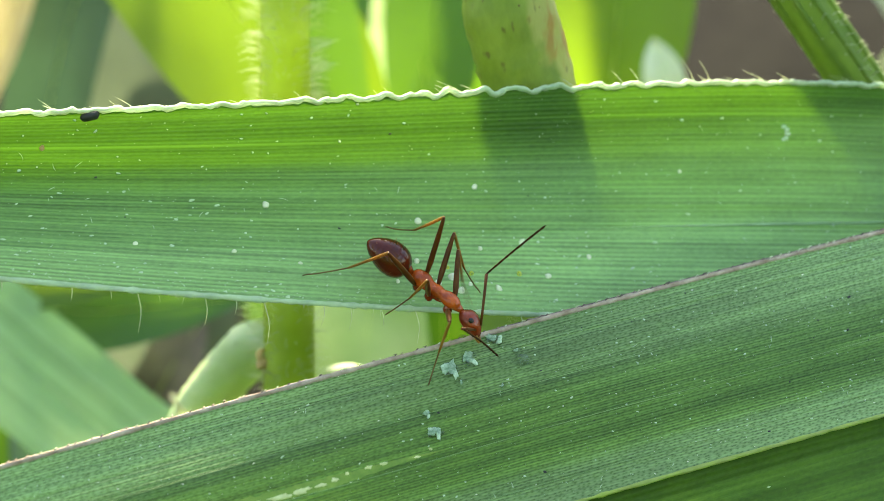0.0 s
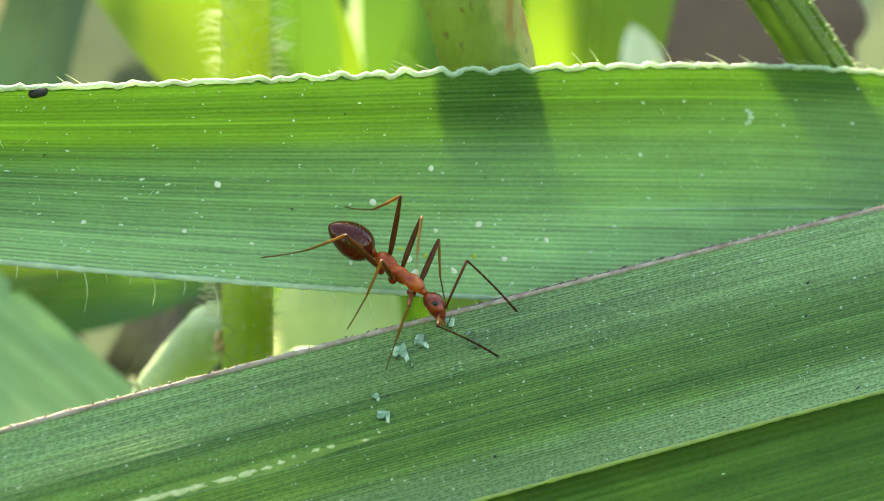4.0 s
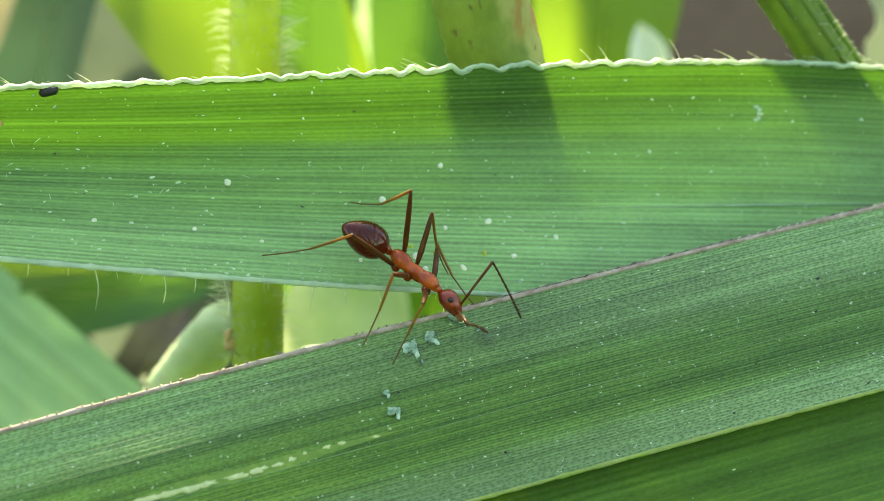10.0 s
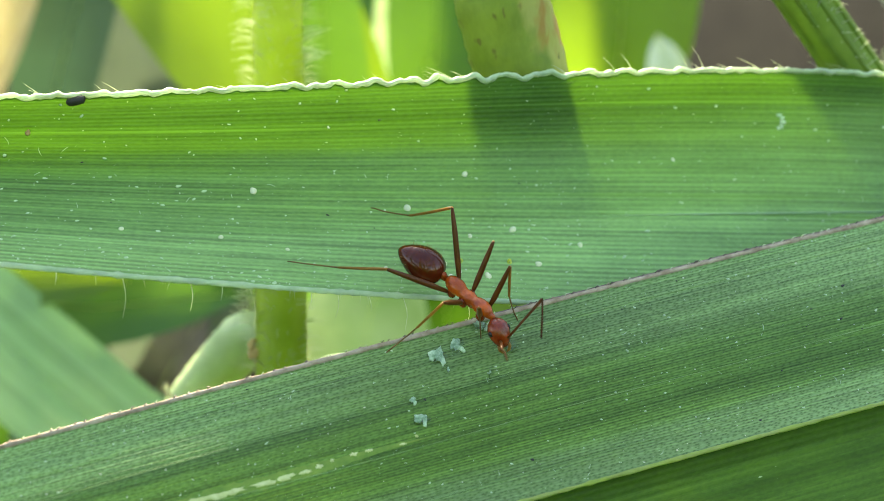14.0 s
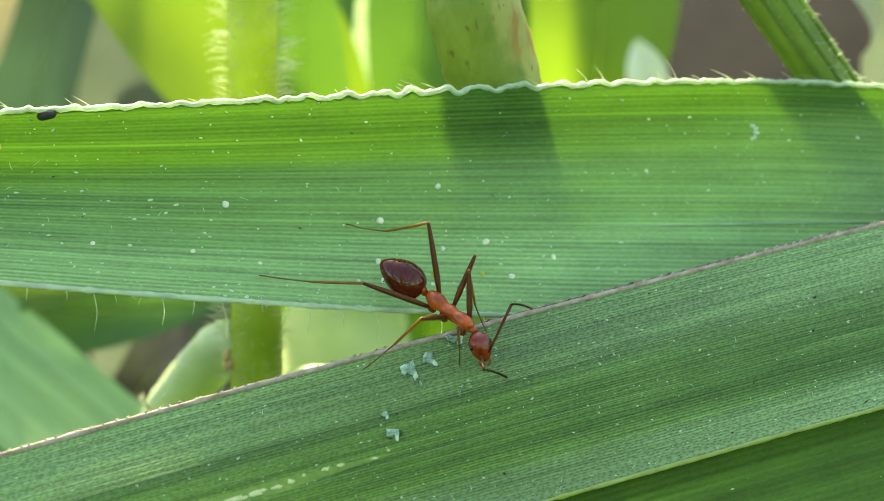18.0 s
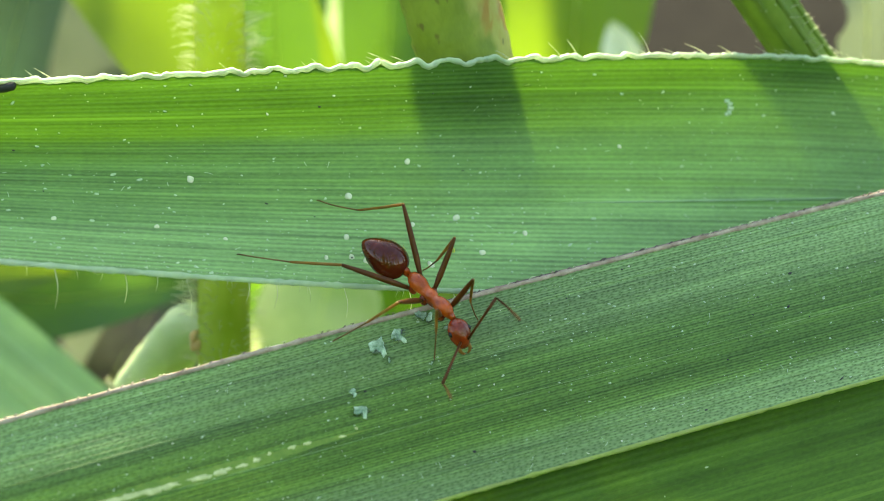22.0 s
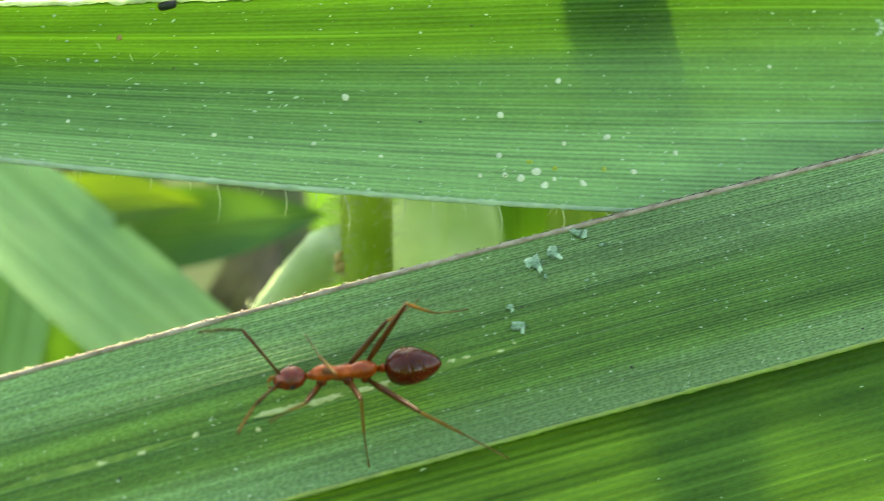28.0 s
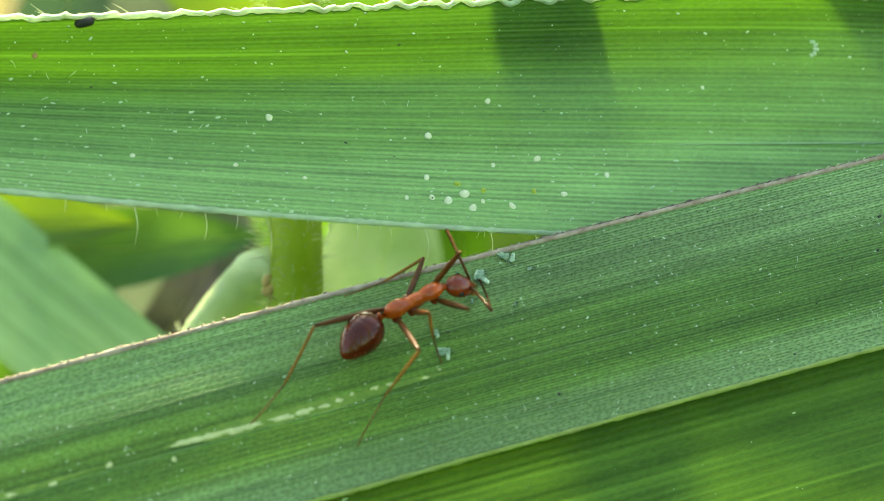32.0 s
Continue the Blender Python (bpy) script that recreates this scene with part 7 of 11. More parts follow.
        (30.5, pose(0.001450, 0.000000, 0.000000, -0.0, -34.5, -180.0)), (30.75, pose(0.001450, -0.000000, -0.000000, 0.0, -37.6, 180.0)),
        (30.83, pose(0.001450, 0.000000, -0.000000, -64.3, -16.4, -143.7)), (30.92, pose(0.001450, 0.000000, 0.000000, -111.3, 21.8, -142.3)),
        (31, pose(0.001450, 0.000000, 0.000000, -180.0, 44.4, -180.0)), (31.25, pose(0.001450, 0.000000, 0.000000, -180.0, 44.6, -180.0)),
        (31.5, pose(0.001450, 0.000000, 0.000000, -180.0, 44.9, -180.0)), (31.75, pose(0.001450, 0.000000, -0.000000, 180.0, 45.3, 180.0)),
        (32, pose(0.001450, 0.000000, 0.000000, -180.0, 45.7, -180.0)),
    ])
    walk(ant["left middle femur"], [
        (0, pose(0.000720, 0.000170, -0.000160, -33.9, -38.2, 111.8)), (0.5, pose(0.000720, 0.000170, -0.000160, -35.5, -26.0, 113.8)),
        (1, pose(0.000720, 0.000170, -0.000160, -37.7, -29.7, 108.6)), (1.5, pose(0.000720, 0.000170, -0.000160, -30.7, -39.2, 99.4)),
        (2, pose(0.000720, 0.000170, -0.000160, -26.8, -40.2, 97.4)), (3.5, pose(0.000720, 0.000170, -0.000160, -29.2, -39.1, 102.6)),
        (4, pose(0.000720, 0.000170, -0.000160, -90.9, -41.5, 105.9)), (4.5, pose(0.000720, 0.000170, -0.000160, -153.4, -40.4, 110.2)),
        (5, pose(0.000720, 0.000170, -0.000160, 146.5, -37.0, 111.0)), (5.5, pose(0.000720, 0.000170, -0.000160, 148.6, -41.8, 107.5)),
        (6, pose(0.000720, 0.000170, -0.000160, 149.3, -40.5, 108.6)), (6.5, pose(0.000720, 0.000170, -0.000160, 148.4, -47.8, 103.6)),
        (7, pose(0.000720, 0.000170, -0.000160, 147.9, -38.5, 109.5)), (7.5, pose(0.000720, 0.000170, -0.000160, 149.4, -37.7, 112.0)),
        (8, pose(0.000720, 0.000170, -0.000160, 150.1, -41.3, 112.6)), (8.5, pose(0.000720, 0.000170, -0.000160, 155.8, -46.3, 107.3)),
        (9, pose(0.000720, 0.000170, -0.000160, 161.7, -47.0, 104.2)), (9.5, pose(0.000720, 0.000170, -0.000160, 156.9, -47.8, 106.3)),
        (10, pose(0.000720, 0.000170, -0.000160, 152.8, -41.8, 112.3)), (10.17, pose(0.000720, 0.000170, -0.000160, 90.5, -41.7, 117.5)),
        (10.33, pose(0.000720, 0.000170, -0.000160, 30.1, -38.3, 119.7)), (10.5, pose(0.000720, 0.000170, -0.000160, -27.3, -35.0, 117.2)),
        (10.67, pose(0.000720, 0.000170, -0.000160, 30.3, -36.8, 119.9)), (10.83, pose(0.000720, 0.000170, -0.000160, 89.7, -39.6, 119.3)),
        (11, pose(0.000720, 0.000170, -0.000160, 151.1, -40.6, 115.9)), (11.5, pose(0.000720, 0.000170, -0.000160, 160.5, -60.3, 105.2)),
        (12, pose(0.000720, 0.000170, -0.000160, -175.8, -39.2, 105.2)), (12.13, pose(0.000720, 0.000170, -0.000160, 126.3, -35.7, 107.5)),
        (12.27, pose(0.000720, 0.000170, -0.000160, 71.2, -32.1, 105.2)), (12.4, pose(0.000720, 0.000170, -0.000160, 17.3, -31.7, 100.5)),
        (13, pose(0.000720, 0.000170, -0.000160, 22.0, -36.9, 105.8)), (13.17, pose(0.000720, 0.000170, -0.000160, 76.9, -43.5, 112.4)),
        (13.33, pose(0.000720, 0.000170, -0.000160, 139.4, -51.3, 107.9)), (13.5, pose(0.000720, 0.000170, -0.000160, -150.9, -51.7, 94.5)),
        (14, pose(0.000720, 0.000170, -0.000160, -157.0, -41.3, 100.5)), (14.42, pose(0.000720, 0.000170, -0.000160, 141.3, -41.4, 103.7)),
        (14.83, pose(0.000720, 0.000170, -0.000160, 80.6, -39.4, 105.3)), (15.25, pose(0.000720, 0.000170, -0.000160, 21.9, -37.4, 103.9)),
        (16.5, pose(0.000720, 0.000170, -0.000160, 22.7, -38.6, 104.5)), (17.25, pose(0.000720, 0.000170, -0.000160, 24.1, -39.1, 101.2)),
        (18, pose(0.000720, 0.000170, -0.000160, 24.5, -36.4, 99.5)), (18.5, pose(0.000720, 0.000170, -0.000160, 24.4, -40.8, 99.6)),
        (19, pose(0.000720, 0.000170, -0.000160, 22.2, -33.6, 103.9)), (19.5, pose(0.000720, 0.000170, -0.000160, 20.7, -30.8, 107.2)),
        (20, pose(0.000720, 0.000170, -0.000160, 22.5, -34.7, 105.7)), (20.5, pose(0.000720, 0.000170, -0.000160, 28.0, -30.2, 105.0)),
        (21, pose(0.000720, 0.000170, -0.000160, 36.8, -38.2, 101.0)), (21.5, pose(0.000720, 0.000170, -0.000160, 34.0, -32.9, 106.1)),
        (22, pose(0.000720, 0.000170, -0.000160, 34.5, -39.5, 108.4)), (22.2, pose(0.000720, 0.000170, -0.000160, 20.9, -26.4, 127.5)),
        (22.4, pose(0.000720, 0.000170, -0.000160, 23.1, -21.6, 145.6)), (22.55, pose(0.000720, 0.000170, -0.000160, 78.9, -44.4, 169.1)),
        (22.7, pose(0.000720, 0.000170, -0.000160, 174.9, -69.9, 138.0)), (22.8, pose(0.000720, 0.000170, -0.000160, -145.3, -28.9, 127.5)),
        (22.9, pose(0.000720, 0.000170, -0.000160, -117.1, 9.1, 144.4)), (23, pose(0.000720, 0.000170, -0.000160, -72.3, 30.2, -177.3)),
        (23.12, pose(0.000720, 0.000170, -0.000160, -59.3, -23.2, 162.7)), (23.25, pose(0.000720, 0.000170, -0.000160, 1.1, -57.7, 98.6)),
        (23.5, pose(0.000720, 0.000170, -0.000160, 6.9, -57.6, 98.2)), (23.75, pose(0.000720, 0.000170, -0.000160, 12.5, -57.1, 97.8)),
        (24, pose(0.000720, 0.000170, -0.000160, 17.9, -56.3, 97.6)), (24.25, pose(0.000720, 0.000170, -0.000160, 20.1, -54.6, 97.8)),
        (24.5, pose(0.000720, 0.000170, -0.000160, 22.0, -52.9, 98.2)), (25, pose(0.000720, 0.000170, -0.000160, 23.0, -51.6, 100.6)),
        (25.5, pose(0.000720, 0.000170, -0.000160, 23.5, -50.0, 103.0)), (26, pose(0.000720, 0.000170, -0.000160, 25.8, -47.5, 103.5)),
        (26.5, pose(0.000720, 0.000170, -0.000160, 27.6, -44.7, 104.3)), (26.75, pose(0.000720, 0.000170, -0.000160, 31.4, -46.0, 93.3)),
        (27, pose(0.000720, 0.000170, -0.000160, 29.9, -45.7, 90.7)), (27.25, pose(0.000720, 0.000170, -0.000160, 22.2, -51.3, 103.5)),
        (27.5, pose(0.000720, 0.000170, -0.000160, 9.3, -46.2, 124.7)), (27.75, pose(0.000720, 0.000170, -0.000160, 7.4, -50.0, 109.0)),
        (28, pose(0.000720, 0.000170, -0.000160, 2.4, -53.0, 96.2)), (28.2, pose(0.000720, 0.000170, -0.000160, 7.4, -39.2, 133.2)),
        (28.3, pose(0.000720, 0.000170, -0.000160, 0.2, -38.7, 147.1)), (28.37, pose(0.000720, 0.000170, -0.000160, 44.7, -45.6, 160.5)),
        (28.43, pose(0.000720, 0.000170, -0.000160, 96.3, -57.6, 163.0)), (28.5, pose(0.000720, 0.000170, -0.000160, 167.9, -64.8, 142.5)),
        (28.53, pose(0.000720, 0.000170, -0.000160, 105.1, -54.8, 154.6)), (28.57, pose(0.000720, 0.000170, -0.000160, 58.3, -44.0, 147.6)),
        (28.6, pose(0.000720, 0.000170, -0.000160, 15.8, -39.6, 133.1)), (28.7, pose(0.000720, 0.000170, -0.000160, -9.9, -62.5, 83.3)),
        (28.85, pose(0.000720, 0.000170, -0.000160, 53.7, -26.3, 38.6)), (29, pose(0.000720, 0.000170, -0.000160, 83.6, 20.2, 41.2)),
        (29.3, pose(0.000720, 0.000170, -0.000160, 86.0, 20.0, 57.3)), (29.4, pose(0.000720, 0.000170, -0.000160, 51.5, -29.5, 67.4)),
        (29.5, pose(0.000720, 0.000170, -0.000160, -25.6, -51.3, 129.7)), (29.75, pose(0.000720, 0.000170, -0.000160, -13.9, -56.6, 107.9)),
        (29.83, pose(0.000720, 0.000170, -0.000160, 11.2, -60.0, 144.4)), (29.92, pose(0.000720, 0.000170, -0.000160, 31.0, -70.9, -175.9)),
        (30, pose(0.000720, 0.000170, -0.000160, 7.0, -83.6, -94.5)), (30.08, pose(0.000720, 0.000170, -0.000160, -45.3, -85.3, -99.3)),
        (30.17, pose(0.000720, 0.000170, -0.000160, -121.8, -86.5, -79.7)), (30.25, pose(0.000720, 0.000170, -0.000160, 160.6, -85.4, -58.9)),
        (30.5, pose(0.000720, 0.000170, -0.000160, 116.6, -85.8, -5.9)), (30.62, pose(0.000720, 0.000170, -0.000160, 77.7, -33.4, 26.6)),
        (30.75, pose(0.000720, 0.000170, -0.000160, 70.7, 19.5, 22.6)), (31, pose(0.000720, 0.000170, -0.000160, 71.1, 17.4, 33.2)),
        (31.25, pose(0.000720, 0.000170, -0.000160, 69.9, 17.6, 35.2)), (31.5, pose(0.000720, 0.000170, -0.000160, 68.5, 19.2, 36.9)),
        (31.75, pose(0.000720, 0.000170, -0.000160, 67.1, 19.2, 39.5)), (32, pose(0.000720, 0.000170, -0.000160, 65.5, 20.5, 41.8)),
    ])
    walk(ant["left middle tibia"], [
        (0, pose(0.001600, 0.000000, -0.000000, -180.0, 50.4, -180.0)), (0.5, pose(0.001600, 0.000000, 0.000000, 180.0, 59.2, 180.0)),
        (1, pose(0.001600, -0.000000, 0.000000, 180.0, 58.4, 180.0)), (1.5, pose(0.001600, -0.000000, 0.000000, 180.0, 53.9, 180.0)),
        (2, pose(0.001600, 0.000000, 0.000000, 180.0, 52.3, 180.0)), (3.5, pose(0.001600, 0.000000, 0.000000, 180.0, 48.4, 180.0)),
        (4, pose(0.001600, 0.000000, 0.000000, -110.2, 22.8, -137.4)), (4.5, pose(0.001600, 0.000000, 0.000000, -66.6, -19.4, -138.5)),
        (5, pose(0.001600, 0.000000, 0.000000, -0.0, -43.9, -180.0)), (5.5, pose(0.001600, 0.000000, 0.000000, -0.0, -43.4, -180.0)),
        (6, pose(0.001600, 0.000000, 0.000000, 0.0, -45.5, 180.0)), (6.5, pose(0.001600, 0.000000, 0.000000, 0.0, -40.9, 180.0)),
        (7, pose(0.001600, 0.000000, 0.000000, -0.0, -44.5, -180.0)), (7.5, pose(0.001600, -0.000000, 0.000000, 0.0, -45.0, 180.0)),
        (8, pose(0.001600, 0.000000, 0.000000, 0.0, -42.8, 180.0)), (8.5, pose(0.001600, 0.000000, 0.000000, 0.0, -40.0, 180.0)),
        (9, pose(0.001600, 0.000000, 0.000000, 0.0, -39.4, 180.0)), (9.5, pose(0.001600, -0.000000, 0.000000, 0.0, -39.2, 180.0)),
        (10, pose(0.001600, 0.000000, -0.000000, 0.0, -42.6, 180.0)), (10.17, pose(0.001600, 0.000000, -0.000000, 66.1, -18.8, 139.6)),
        (10.33, pose(0.001600, 0.000000, -0.000000, 110.4, 22.6, 138.4)), (10.5, pose(0.001600, 0.000000, 0.000000, 180.0, 47.6, 180.0)),
        (10.67, pose(0.001600, 0.000000, 0.000000, 110.7, 22.3, 137.8)), (10.83, pose(0.001600, 0.000000, 0.000000, 66.9, -19.8, 138.6)),
        (11, pose(0.001600, 0.000000, 0.000000, -0.0, -44.2, -180.0)), (11.5, pose(0.001600, 0.000000, 0.000000, 0.0, -34.1, 180.0)),
        (12, pose(0.001600, -0.000000, 0.000000, -0.0, -43.8, -180.0)), (12.13, pose(0.001600, -0.000000, -0.000000, -65.0, -18.2, -135.7)),
        (12.27, pose(0.001600, -0.000000, -0.000000, -105.4, 26.7, -132.0)), (12.4, pose(0.001600, 0.000000, -0.000000, -180.0, 56.2, -180.0)),
        (13, pose(0.001600, 0.000000, -0.000000, 180.0, 62.9, 180.0)), (13.17, pose(0.001600, -0.000000, -0.000000, 100.4, 30.0, 127.5)),
        (13.33, pose(0.001600, -0.000000, 0.000000, 62.6, -16.4, 134.2)), (13.5, pose(0.001600, -0.000000, 0.000000, 0.0, -42.3, 180.0)),
        (14, pose(0.001600, 0.000000, 0.000000, -0.0, -43.0, -180.0)), (14.42, pose(0.001600, 0.000000, 0.000000, 65.6, -18.4, 137.9)),
        (14.83, pose(0.001600, 0.000000, 0.000000, 108.3, 24.6, 135.7)), (15.25, pose(0.001600, 0.000000, 0.000000, 180.0, 51.4, 180.0)),
        (16.5, pose(0.001600, -0.000000, 0.000000, -180.0, 55.1, -180.0)), (17.25, pose(0.001600, 0.000000, -0.000000, 180.0, 52.7, 180.0)),
        (18, pose(0.001600, 0.000000, 0.000000, 180.0, 52.8, 180.0)), (18.5, pose(0.001600, 0.000000, 0.000000, 180.0, 54.7, 180.0)),
        (19, pose(0.001600, -0.000000, 0.000000, -180.0, 66.2, -180.0)), (19.5, pose(0.001600, 0.000000, 0.000000, -180.0, 68.0, -180.0)),
        (20, pose(0.001600, 0.000000, 0.000000, -180.0, 62.4, -180.0)), (20.5, pose(0.001600, 0.000000, 0.000000, 180.0, 62.1, 180.0)),
        (21, pose(0.001600, 0.000000, 0.000000, -180.0, 50.8, -180.0)), (21.5, pose(0.001600, 0.000000, 0.000000, 180.0, 54.3, 180.0)),
        (22, pose(0.001600, 0.000000, 0.000000, -180.0, 48.0, -180.0)), (22.2, pose(0.001600, 0.000000, 0.000000, -180.0, 70.5, -180.0)),
        (22.4, pose(0.001600, 0.000000, -0.000000, -180.0, 86.4, -180.0)), (22.5, pose(0.001600, 0.000000, -0.000000, -79.0, 36.8, -108.0)),
        (22.6, pose(0.001600, 0.000000, -0.000000, -53.4, -11.5, -129.0)), (22.7, pose(0.001600, 0.000000, 0.000000, -0.0, -36.8, -180.0)),
        (22.8, pose(0.001600, 0.000000, -0.000000, -61.1, -13.6, -138.8)), (22.9, pose(0.001600, 0.000000, -0.000000, -102.7, 29.3, -132.8)),
        (23, pose(0.001600, 0.000000, -0.000000, -180.0, 58.5, -180.0)), (23.25, pose(0.001600, 0.000000, -0.000000, -180.0, 58.4, 180.0)),
        (23.5, pose(0.001600, 0.000000, 0.000000, 180.0, 58.4, 180.0)), (23.75, pose(0.001600, 0.000000, -0.000000, 180.0, 58.5, 180.0)),
        (24, pose(0.001600, 0.000000, 0.000000, -180.0, 58.8, -180.0)), (24.25, pose(0.001600, 0.000000, 0.000000, 180.0, 61.1, 180.0)),
        (24.5, pose(0.001600, 0.000000, 0.000000, -180.0, 63.4, 180.0)), (25, pose(0.001600, 0.000000, -0.000000, -180.0, 65.4, -180.0)),
        (25.5, pose(0.001600, 0.000000, 0.000000, 180.0, 68.1, 180.0)), (26, pose(0.001600, 0.000000, 0.000000, -180.0, 71.5, -180.0)),
        (26.5, pose(0.001600, 0.000000, -0.000000, -180.0, 75.5, -180.0)), (26.75, pose(0.001600, 0.000000, -0.000000, -180.0, 70.5, -180.0)),
        (27, pose(0.001600, 0.000000, -0.000000, 180.0, 72.1, 180.0)), (27.25, pose(0.001600, -0.000000, -0.000000, 180.0, 67.1, -180.0)),
        (27.5, pose(0.001600, 0.000000, 0.000000, -180.0, 80.3, -180.0)), (27.75, pose(0.001600, 0.000000, -0.000000, 180.0, 73.0, 180.0)),
        (28, pose(0.001600, -0.000000, 0.000000, -180.0, 67.1, -180.0)), (28.2, pose(0.001600, 0.000000, -0.000000, 0.0, 86.3, 0.0)),
        (28.3, pose(0.001600, 0.000000, 0.000000, 0.0, 84.5, 0.0)), (28.37, pose(0.001600, 0.000000, -0.000000, 72.5, 34.7, 97.3)),
        (28.43, pose(0.001600, 0.000000, -0.000000, 54.9, -16.5, 121.7)), (28.5, pose(0.001600, 0.000000, -0.000000, 0.0, -45.3, 180.0)),
        (28.53, pose(0.001600, 0.000000, -0.000000, 56.4, -16.5, 123.1)), (28.57, pose(0.001600, 0.000000, -0.000000, 76.8, 34.9, 101.5)),
        (28.6, pose(0.001600, 0.000000, -0.000000, 0.0, 89.1, 0.0)), (28.7, pose(0.001600, -0.000000, 0.000000, -180.0, 47.3, -180.0)),
        (29, pose(0.001600, 0.000000, 0.000000, 180.0, 83.5, 180.0)), (29.3, pose(0.001600, -0.000000, 0.000000, -180.0, 89.2, -180.0)),
        (29.5, pose(0.001600, 0.000000, -0.000000, 180.0, 63.9, 180.0)), (29.75, pose(0.001600, -0.000000, 0.000000, -180.0, 58.5, -180.0)),
        (29.83, pose(0.001600, -0.000000, -0.000000, -104.2, 27.4, -129.7)), (29.92, pose(0.001600, -0.000000, -0.000000, -65.4, -18.8, -133.8)),
        (30, pose(0.001600, 0.000000, -0.000000, 0.0, -45.6, 180.0)), (30.08, pose(0.001600, 0.000000, -0.000000, -67.9, -20.9, -138.4)),
        (30.17, pose(0.001600, 0.000000, -0.000000, -111.8, 21.2, -138.2)), (30.25, pose(0.001600, 0.000000, 0.000000, -180.0, 46.0, -180.0)),
        (30.5, pose(0.001600, 0.000000, -0.000000, 180.0, 46.9, 180.0)), (30.75, pose(0.001600, -0.000000, 0.000000, 180.0, 56.1, 180.0)),
        (31, pose(0.001600, 0.000000, 0.000000, 180.0, 56.7, 180.0)), (31.25, pose(0.001600, 0.000000, -0.000000, 180.0, 54.3, 180.0)),
        (31.5, pose(0.001600, 0.000000, -0.000000, -180.0, 52.0, -180.0)), (31.75, pose(0.001600, 0.000000, 0.000000, -180.0, 49.9, -180.0)),
        (32, pose(0.001600, 0.000000, 0.000000, -180.0, 48.0, -180.0)),
    ])
